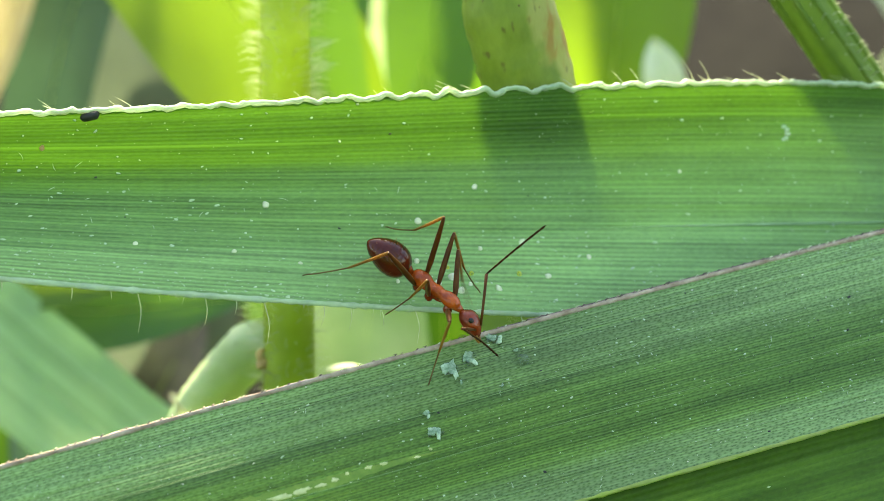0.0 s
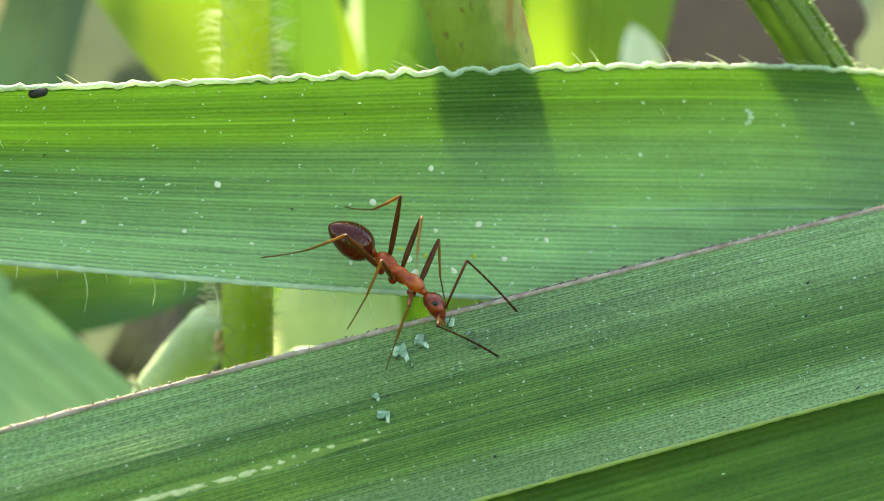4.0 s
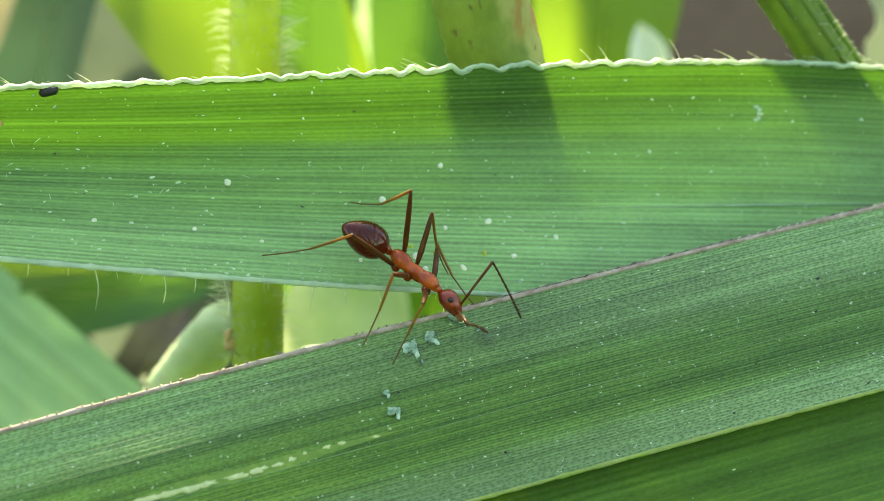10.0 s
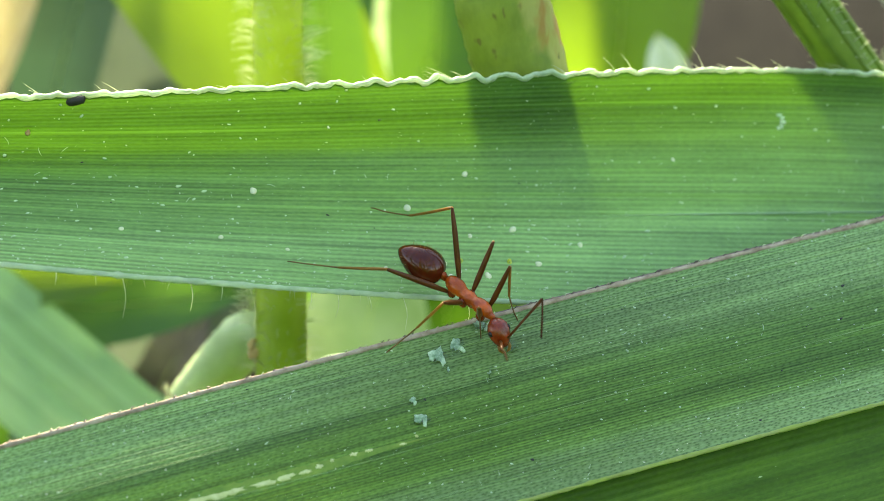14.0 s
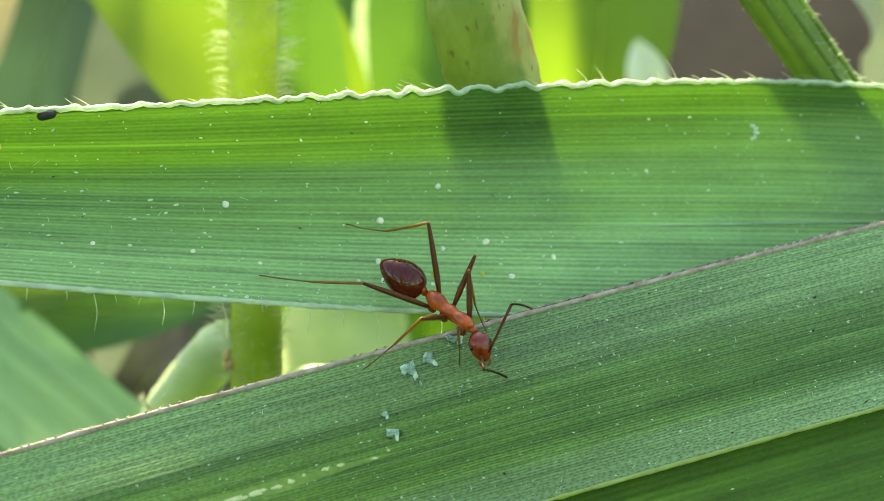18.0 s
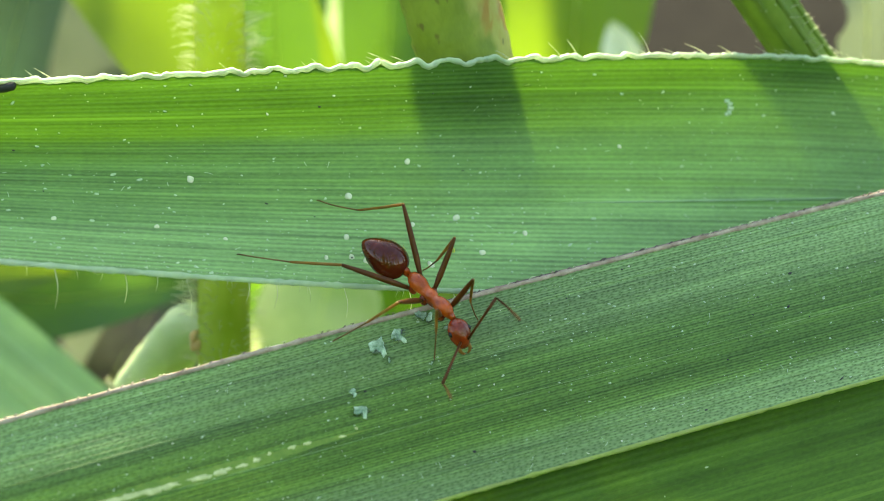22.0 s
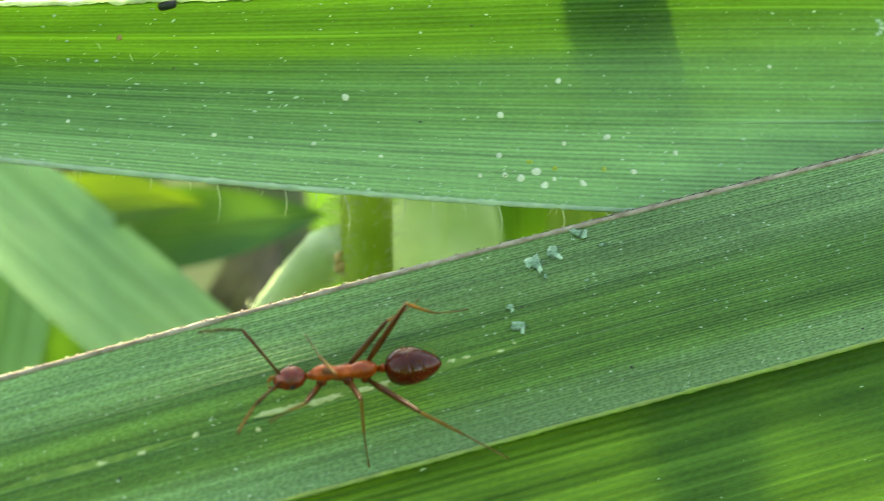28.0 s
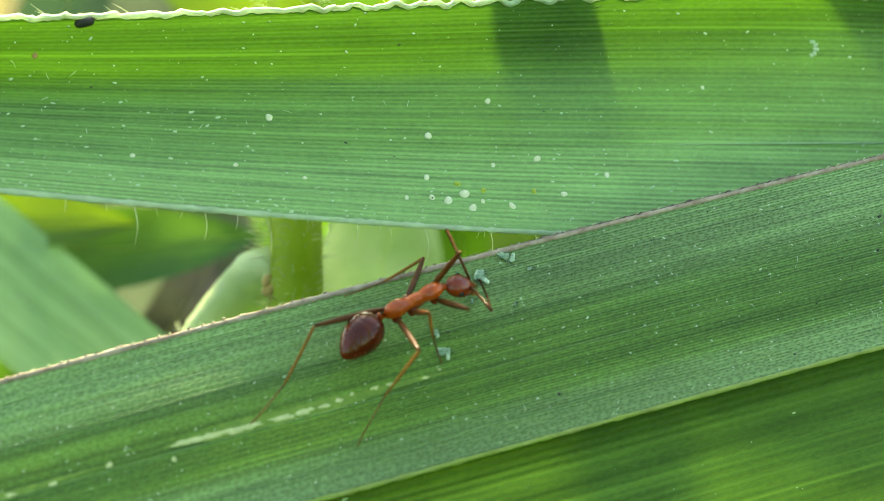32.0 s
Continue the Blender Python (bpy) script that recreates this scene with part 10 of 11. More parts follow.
        (26.5, pose(0.001450, -0.000000, 0.000000, 0.0, -27.2, 180.0)), (26.75, pose(0.001450, 0.000000, 0.000000, 0.0, -25.8, 180.0)),
        (27, pose(0.001450, -0.000000, -0.000000, -0.0, -24.0, -180.0)), (27.25, pose(0.001450, 0.000000, 0.000000, -0.0, -33.2, -180.0)),
        (27.33, pose(0.001450, -0.000000, -0.000000, 61.8, -13.0, 144.7)), (27.42, pose(0.001450, -0.000000, -0.000000, 108.9, 24.8, 141.7)),
        (27.5, pose(0.001450, -0.000000, -0.000000, 180.0, 47.8, 180.0)), (27.75, pose(0.001450, 0.000000, -0.000000, 180.0, 48.3, 180.0)),
        (27.83, pose(0.001450, 0.000000, -0.000000, 108.2, 25.9, 142.7)), (27.92, pose(0.001450, 0.000000, -0.000000, 60.4, -10.7, 146.3)),
        (28, pose(0.001450, 0.000000, 0.000000, -0.0, -29.7, 180.0)), (28.2, pose(0.001450, 0.000000, 0.000000, -0.0, -22.7, -180.0)),
        (28.3, pose(0.001450, -0.000000, 0.000000, 0.0, -16.7, 180.0)), (28.5, pose(0.001450, 0.000000, 0.000000, -0.0, -14.6, -180.0)),
        (28.6, pose(0.001450, 0.000000, 0.000000, -0.0, -14.6, -180.0)), (28.7, pose(0.001450, 0.000000, -0.000000, 0.0, -34.3, 180.0)),
        (29, pose(0.001450, 0.000000, -0.000000, 0.0, -34.9, 180.0)), (29.3, pose(0.001450, -0.000000, -0.000000, -0.0, -32.6, -180.0)),
        (29.5, pose(0.001450, 0.000000, 0.000000, 0.0, -32.3, 180.0)), (29.75, pose(0.001450, 0.000000, 0.000000, 0.0, -30.4, 180.0)),
        (30, pose(0.001450, 0.000000, 0.000000, 0.0, -28.6, 180.0)), (30.25, pose(0.001450, 0.000000, 0.000000, 0.0, -30.8, 180.0)),
        (30.5, pose(0.001450, -0.000000, -0.000000, -0.0, -33.4, -180.0)), (30.75, pose(0.001450, -0.000000, 0.000000, 0.0, -36.2, 180.0)),
        (31, pose(0.001450, 0.000000, -0.000000, 0.0, -39.4, 180.0)), (31.25, pose(0.001450, 0.000000, -0.000000, -0.0, -38.8, -180.0)),
        (31.5, pose(0.001450, 0.000000, 0.000000, 0.0, -38.2, 180.0)), (31.75, pose(0.001450, 0.000000, -0.000000, -0.0, -37.7, -180.0)),
        (32, pose(0.001450, 0.000000, 0.000000, 0.0, -37.3, 180.0)),
    ])
    walk(ant["right middle femur"], [
        (0, pose(0.000720, -0.000170, -0.000160, 121.7, -70.5, -59.8)), (0.5, pose(0.000720, -0.000170, -0.000160, 122.5, -70.1, -61.1)),
        (1, pose(0.000720, -0.000170, -0.000160, 122.0, -70.1, -60.9)), (1.5, pose(0.000720, -0.000170, -0.000160, 129.1, -70.7, -69.5)),
        (2, pose(0.000720, -0.000170, -0.000160, 133.7, -70.1, -75.0)), (2.5, pose(0.000720, -0.000170, -0.000160, 93.1, -70.1, -84.9)),
        (3, pose(0.000720, -0.000170, -0.000160, 50.5, -72.4, -92.7)), (3.5, pose(0.000720, -0.000170, -0.000160, 1.0, -75.7, -93.2)),
        (5, pose(0.000720, -0.000170, -0.000160, 1.1, -57.7, -77.7)), (5.5, pose(0.000720, -0.000170, -0.000160, -1.4, -58.6, -74.6)),
        (6, pose(0.000720, -0.000170, -0.000160, -3.8, -57.6, -72.0)), (6.5, pose(0.000720, -0.000170, -0.000160, -2.2, -58.7, -76.6)),
        (7, pose(0.000720, -0.000170, -0.000160, -0.6, -56.5, -82.1)), (7.5, pose(0.000720, -0.000170, -0.000160, 0.1, -54.9, -81.1)),
        (8, pose(0.000720, -0.000170, -0.000160, 1.0, -55.0, -79.6)), (8.5, pose(0.000720, -0.000170, -0.000160, -2.6, -56.1, -78.4)),
        (9, pose(0.000720, -0.000170, -0.000160, -8.9, -55.6, -75.0)), (9.5, pose(0.000720, -0.000170, -0.000160, -5.3, -55.9, -76.2)),
        (10, pose(0.000720, -0.000170, -0.000160, -4.4, -54.8, -75.4)), (10.5, pose(0.000720, -0.000170, -0.000160, -4.2, -53.3, -76.1)),
        (11, pose(0.000720, -0.000170, -0.000160, -4.3, -56.5, -75.3)), (11.5, pose(0.000720, -0.000170, -0.000160, -6.2, -60.2, -77.6)),
        (12, pose(0.000720, -0.000170, -0.000160, -24.1, -62.9, -66.6)), (12.4, pose(0.000720, -0.000170, -0.000160, -41.6, -54.4, -72.4)),
        (13, pose(0.000720, -0.000170, -0.000160, -36.7, -55.1, -72.7)), (13.5, pose(0.000720, -0.000170, -0.000160, -37.1, -59.6, -68.2)),
        (14, pose(0.000720, -0.000170, -0.000160, -34.9, -57.6, -69.3)), (15.25, pose(0.000720, -0.000170, -0.000160, -30.0, -56.9, -73.8)),
        (16.5, pose(0.000720, -0.000170, -0.000160, -29.9, -57.4, -72.7)), (17.25, pose(0.000720, -0.000170, -0.000160, -31.0, -57.2, -73.5)),
        (18, pose(0.000720, -0.000170, -0.000160, -31.2, -56.1, -75.8)), (18.5, pose(0.000720, -0.000170, -0.000160, -33.6, -57.4, -73.0)),
        (19, pose(0.000720, -0.000170, -0.000160, -31.9, -55.5, -75.8)), (19.5, pose(0.000720, -0.000170, -0.000160, -29.7, -54.3, -76.7)),
        (20, pose(0.000720, -0.000170, -0.000160, -28.0, -56.3, -75.9)), (20.5, pose(0.000720, -0.000170, -0.000160, -29.1, -53.5, -78.6)),
        (21, pose(0.000720, -0.000170, -0.000160, -34.5, -54.7, -75.5)), (21.5, pose(0.000720, -0.000170, -0.000160, -32.8, -52.7, -78.2)),
        (22, pose(0.000720, -0.000170, -0.000160, -35.0, -54.0, -75.7)), (22.2, pose(0.000720, -0.000170, -0.000160, -18.4, -51.5, -80.6)),
        (22.4, pose(0.000720, -0.000170, -0.000160, -19.8, -56.8, -69.7)), (22.5, pose(0.000720, -0.000170, -0.000160, -73.5, -66.4, -68.4)),
        (22.6, pose(0.000720, -0.000170, -0.000160, -148.6, -70.1, -44.2)), (22.7, pose(0.000720, -0.000170, -0.000160, 144.4, -62.7, -28.4)),
        (23, pose(0.000720, -0.000170, -0.000160, 150.0, -72.9, 2.9)), (23.25, pose(0.000720, -0.000170, -0.000160, 135.5, -65.3, -6.2)),
        (23.5, pose(0.000720, -0.000170, -0.000160, 141.3, -62.8, -31.9)), (23.58, pose(0.000720, -0.000170, -0.000160, -156.8, -68.6, -37.4)),
        (23.67, pose(0.000720, -0.000170, -0.000160, -83.9, -68.7, -54.5)), (23.75, pose(0.000720, -0.000170, -0.000160, -21.4, -63.0, -60.5)),
        (24, pose(0.000720, -0.000170, -0.000160, -0.5, -55.3, -86.9)), (24.08, pose(0.000720, -0.000170, -0.000160, 52.2, -56.2, -80.1)),
        (24.17, pose(0.000720, -0.000170, -0.000160, 108.0, -59.7, -77.3)), (24.25, pose(0.000720, -0.000170, -0.000160, 170.4, -62.9, -82.0)),
        (24.5, pose(0.000720, -0.000170, -0.000160, 5.5, -51.3, 89.9)), (25, pose(0.000720, -0.000170, -0.000160, 149.4, -67.6, -77.5)),
        (25.5, pose(0.000720, -0.000170, -0.000160, 149.1, -65.2, -86.3)), (26, pose(0.000720, -0.000170, -0.000160, 153.9, -63.9, -99.7)),
        (26.17, pose(0.000720, -0.000170, -0.000160, -144.1, -65.1, -104.1)), (26.33, pose(0.000720, -0.000170, -0.000160, -82.1, -64.0, -108.7)),
        (26.5, pose(0.000720, -0.000170, -0.000160, -24.2, -61.7, -108.7)), (26.75, pose(0.000720, -0.000170, -0.000160, -16.8, -57.3, -97.6)),
        (27, pose(0.000720, -0.000170, -0.000160, -9.9, -51.1, -87.1)), (27.25, pose(0.000720, -0.000170, -0.000160, -2.4, -59.7, -84.7)),
        (27.5, pose(0.000720, -0.000170, -0.000160, 18.3, -58.5, -106.9)), (27.75, pose(0.000720, -0.000170, -0.000160, 13.9, -49.9, -130.3)),
        (28, pose(0.000720, -0.000170, -0.000160, 5.3, -36.8, -142.9)), (28.2, pose(0.000720, -0.000170, -0.000160, 18.6, -55.7, -104.9)),
        (28.3, pose(0.000720, -0.000170, -0.000160, 92.1, -78.0, 175.6)), (28.37, pose(0.000720, -0.000170, -0.000160, 35.6, -75.6, 176.8)),
        (28.43, pose(0.000720, -0.000170, -0.000160, -13.4, -73.9, 170.1)), (28.5, pose(0.000720, -0.000170, -0.000160, -60.3, -74.1, 161.4)),
        (28.53, pose(0.000720, -0.000170, -0.000160, 31.7, -80.8, 13.8)), (28.57, pose(0.000720, -0.000170, -0.000160, 33.2, -62.1, -44.5)),
        (28.6, pose(0.000720, -0.000170, -0.000160, 9.3, -49.0, -81.5)), (28.7, pose(0.000720, -0.000170, -0.000160, 19.9, -42.5, -81.1)),
        (29, pose(0.000720, -0.000170, -0.000160, 30.1, -48.4, -86.4)), (29.3, pose(0.000720, -0.000170, -0.000160, 37.5, -50.0, -101.0)),
        (29.37, pose(0.000720, -0.000170, -0.000160, 82.9, -56.5, -93.8)), (29.43, pose(0.000720, -0.000170, -0.000160, 138.1, -64.0, -98.3)),
        (29.5, pose(0.000720, -0.000170, -0.000160, -154.3, -65.7, -116.4)), (29.75, pose(0.000720, -0.000170, -0.000160, -158.5, -66.5, -113.0)),
        (30, pose(0.000720, -0.000170, -0.000160, -162.9, -67.0, -109.1)), (30.25, pose(0.000720, -0.000170, -0.000160, -167.8, -68.3, -103.5)),
        (30.5, pose(0.000720, -0.000170, -0.000160, -169.6, -68.9, -101.7)), (30.75, pose(0.000720, -0.000170, -0.000160, -171.5, -69.3, -100.2)),
        (31, pose(0.000720, -0.000170, -0.000160, -177.0, -69.7, -94.8)), (31.25, pose(0.000720, -0.000170, -0.000160, -173.6, -68.5, -96.9)),
        (31.5, pose(0.000720, -0.000170, -0.000160, -173.8, -67.4, -94.8)), (31.75, pose(0.000720, -0.000170, -0.000160, -170.7, -66.0, -96.3)),
        (32, pose(0.000720, -0.000170, -0.000160, -171.0, -64.8, -93.9)),
    ])
    walk(ant["right middle tibia"], [
        (0, pose(0.001600, 0.000000, 0.000000, -0.0, -33.5, -180.0)), (0.5, pose(0.001600, 0.000000, 0.000000, -0.0, -33.8, -180.0)),
        (1, pose(0.001600, -0.000000, 0.000000, -0.0, -33.6, -180.0)), (1.5, pose(0.001600, 0.000000, -0.000000, 0.0, -35.5, 180.0)),
        (2, pose(0.001600, 0.000000, -0.000000, 0.0, -37.3, 180.0)), (2.5, pose(0.001600, 0.000000, -0.000000, 63.8, -15.8, 142.9)),
        (3, pose(0.001600, 0.000000, -0.000000, 110.1, 23.2, 140.9)), (3.5, pose(0.001600, -0.000000, 0.000000, -180.0, 46.7, -180.0)),
        (5, pose(0.001600, 0.000000, 0.000000, 180.0, 64.5, 180.0)), (5.5, pose(0.001600, 0.000000, 0.000000, 180.0, 64.6, -180.0)),
        (6, pose(0.001600, 0.000000, -0.000000, -180.0, 65.2, -180.0)), (6.5, pose(0.001600, 0.000000, 0.000000, -180.0, 67.2, -180.0)),
        (7, pose(0.001600, 0.000000, 0.000000, 180.0, 68.3, 180.0)), (7.5, pose(0.001600, 0.000000, 0.000000, -180.0, 68.8, 180.0)),
        (8, pose(0.001600, 0.000000, 0.000000, 180.0, 69.5, -180.0)), (8.5, pose(0.001600, 0.000000, 0.000000, -180.0, 69.0, -180.0)),
        (9, pose(0.001600, 0.000000, -0.000000, -180.0, 68.6, -180.0)), (9.5, pose(0.001600, 0.000000, 0.000000, -180.0, 69.4, -180.0)),
        (10, pose(0.001600, 0.000000, 0.000000, -180.0, 69.6, 180.0)), (10.5, pose(0.001600, 0.000000, 0.000000, -180.0, 68.0, -180.0)),
        (11, pose(0.001600, 0.000000, 0.000000, -180.0, 66.9, -180.0)), (11.5, pose(0.001600, -0.000000, 0.000000, 180.0, 67.8, 180.0)),
        (12, pose(0.001600, 0.000000, -0.000000, 180.0, 66.8, 180.0)), (12.4, pose(0.001600, 0.000000, -0.000000, -180.0, 78.4, -180.0)),
        (13, pose(0.001600, 0.000000, 0.000000, 180.0, 81.1, 180.0)), (13.5, pose(0.001600, -0.000000, 0.000000, -180.0, 79.4, -180.0)),
        (14, pose(0.001600, 0.000000, 0.000000, -180.0, 76.0, -180.0)), (15.25, pose(0.001600, 0.000000, -0.000000, -180.0, 77.1, -180.0)),
        (16.5, pose(0.001600, 0.000000, 0.000000, 180.0, 78.0, 180.0)), (17.25, pose(0.001600, 0.000000, 0.000000, 180.0, 79.3, -180.0)),
        (18, pose(0.001600, 0.000000, 0.000000, -180.0, 80.5, -180.0)), (18.5, pose(0.001600, 0.000000, 0.000000, 180.0, 81.1, 180.0)),
        (19, pose(0.001600, -0.000000, 0.000000, 180.0, 81.7, 180.0)), (19.5, pose(0.001600, 0.000000, 0.000000, -180.0, 81.1, -180.0)),
        (20, pose(0.001600, 0.000000, 0.000000, -180.0, 80.2, -180.0)), (20.5, pose(0.001600, -0.000000, -0.000000, -180.0, 81.8, 180.0)),
        (21, pose(0.001600, -0.000000, -0.000000, -180.0, 83.5, -180.0)), (21.5, pose(0.001600, 0.000000, 0.000000, 180.0, 83.0, 180.0)),
        (22, pose(0.001600, 0.000000, 0.000000, -180.0, 82.8, -180.0)), (22.2, pose(0.001600, -0.000000, -0.000000, 180.0, 66.5, 180.0)),
        (22.4, pose(0.001600, 0.000000, 0.000000, 180.0, 56.1, 180.0)), (22.5, pose(0.001600, -0.000000, 0.000000, 104.3, 28.2, 134.7)),
        (22.6, pose(0.001600, -0.000000, 0.000000, 61.5, -13.9, 139.8)), (22.7, pose(0.001600, -0.000000, 0.000000, -0.0, -36.6, -180.0)),
        (23, pose(0.001600, 0.000000, 0.000000, 0.0, -20.8, 180.0)), (23.25, pose(0.001600, 0.000000, -0.000000, 0.0, -25.3, 180.0)),
        (23.5, pose(0.001600, 0.000000, -0.000000, 0.0, -34.7, 180.0)), (23.58, pose(0.001600, -0.000000, -0.000000, -62.8, -14.3, -144.6)),
        (23.67, pose(0.001600, -0.000000, -0.000000, -110.0, 23.5, -142.2)), (23.75, pose(0.001600, -0.000000, 0.000000, -180.0, 46.1, -180.0)),
        (24, pose(0.001600, -0.000000, 0.000000, 180.0, 60.7, 180.0)), (24.08, pose(0.001600, -0.000000, 0.000000, -102.5, 28.5, -128.2)),
        (24.17, pose(0.001600, -0.000000, 0.000000, -64.5, -18.1, -133.4)), (24.25, pose(0.001600, -0.000000, 0.000000, -0.0, -44.9, -180.0)),
        (24.5, pose(0.001600, 0.000000, 0.000000, 0.0, -15.1, 180.0)), (25, pose(0.001600, -0.000000, 0.000000, 0.0, -33.6, 180.0)),
        (25.5, pose(0.001600, 0.000000, 0.000000, -0.0, -37.9, -180.0)), (26, pose(0.001600, 0.000000, 0.000000, 0.0, -42.6, 180.0)),
        (26.17, pose(0.001600, -0.000000, 0.000000, 66.1, -18.9, 139.6)), (26.33, pose(0.001600, -0.000000, 0.000000, 110.5, 22.6, 138.4)),
        (26.5, pose(0.001600, -0.000000, 0.000000, 180.0, 47.5, 180.0)), (26.75, pose(0.001600, 0.000000, 0.000000, 180.0, 57.4, 180.0)),
        (27, pose(0.001600, 0.000000, 0.000000, 180.0, 69.5, 180.0)), (27.25, pose(0.001600, 0.000000, 0.000000, 180.0, 54.1, 180.0)),
        (27.5, pose(0.001600, -0.000000, 0.000000, -180.0, 53.4, -180.0)), (27.75, pose(0.001600, -0.000000, 0.000000, -180.0, 71.7, -180.0)),
        (28, pose(0.001600, -0.000000, 0.000000, 0.0, 81.7, 0.0)), (28.2, pose(0.001600, -0.000000, 0.000000, 180.0, 58.1, 180.0)),
        (28.3, pose(0.001600, -0.000000, -0.000000, -180.0, 63.0, -180.0)), (28.37, pose(0.001600, -0.000000, -0.000000, 100.5, 29.8, 127.1)),
        (28.43, pose(0.001600, -0.000000, -0.000000, 63.0, -16.8, 133.7)), (28.5, pose(0.001600, 0.000000, 0.000000, 0.0, -43.0, 180.0)),
        (28.53, pose(0.001600, 0.000000, 0.000000, 60.6, -15.9, 130.5)), (28.57, pose(0.001600, 0.000000, 0.000000, 93.1, 33.0, 119.3)),
        (28.6, pose(0.001600, 0.000000, 0.000000, 180.0, 72.3, 180.0)), (28.7, pose(0.001600, 0.000000, 0.000000, -180.0, 80.4, -180.0)),
        (29, pose(0.001600, -0.000000, 0.000000, 180.0, 63.7, 180.0)), (29.3, pose(0.001600, 0.000000, -0.000000, 180.0, 55.2, 180.0)),
        (29.37, pose(0.001600, 0.000000, -0.000000, -105.0, 27.6, -134.9)), (29.43, pose(0.001600, 0.000000, -0.000000, -62.3, -14.7, -139.5)),
        (29.5, pose(0.001600, 0.000000, -0.000000, -0.0, -37.8, -180.0)), (29.75, pose(0.001600, 0.000000, -0.000000, 0.0, -38.0, 180.0)),
        (30, pose(0.001600, 0.000000, -0.000000, 0.0, -38.4, 180.0)), (30.25, pose(0.001600, -0.000000, 0.000000, -0.0, -37.2, -180.0)),
        (30.5, pose(0.001600, -0.000000, 0.000000, -0.0, -36.2, -180.0)), (30.75, pose(0.001600, 0.000000, 0.000000, 0.0, -35.7, -180.0)),
        (31, pose(0.001600, 0.000000, 0.000000, 0.0, -35.5, 180.0)), (31.25, pose(0.001600, 0.000000, -0.000000, -0.0, -37.5, -180.0)),
        (31.5, pose(0.001600, -0.000000, 0.000000, 0.0, -39.5, 180.0)), (31.75, pose(0.001600, 0.000000, -0.000000, 0.0, -41.6, 180.0)),
        (32, pose(0.001600, 0.000000, 0.000000, -0.0, -43.7, -180.0)),
    ])
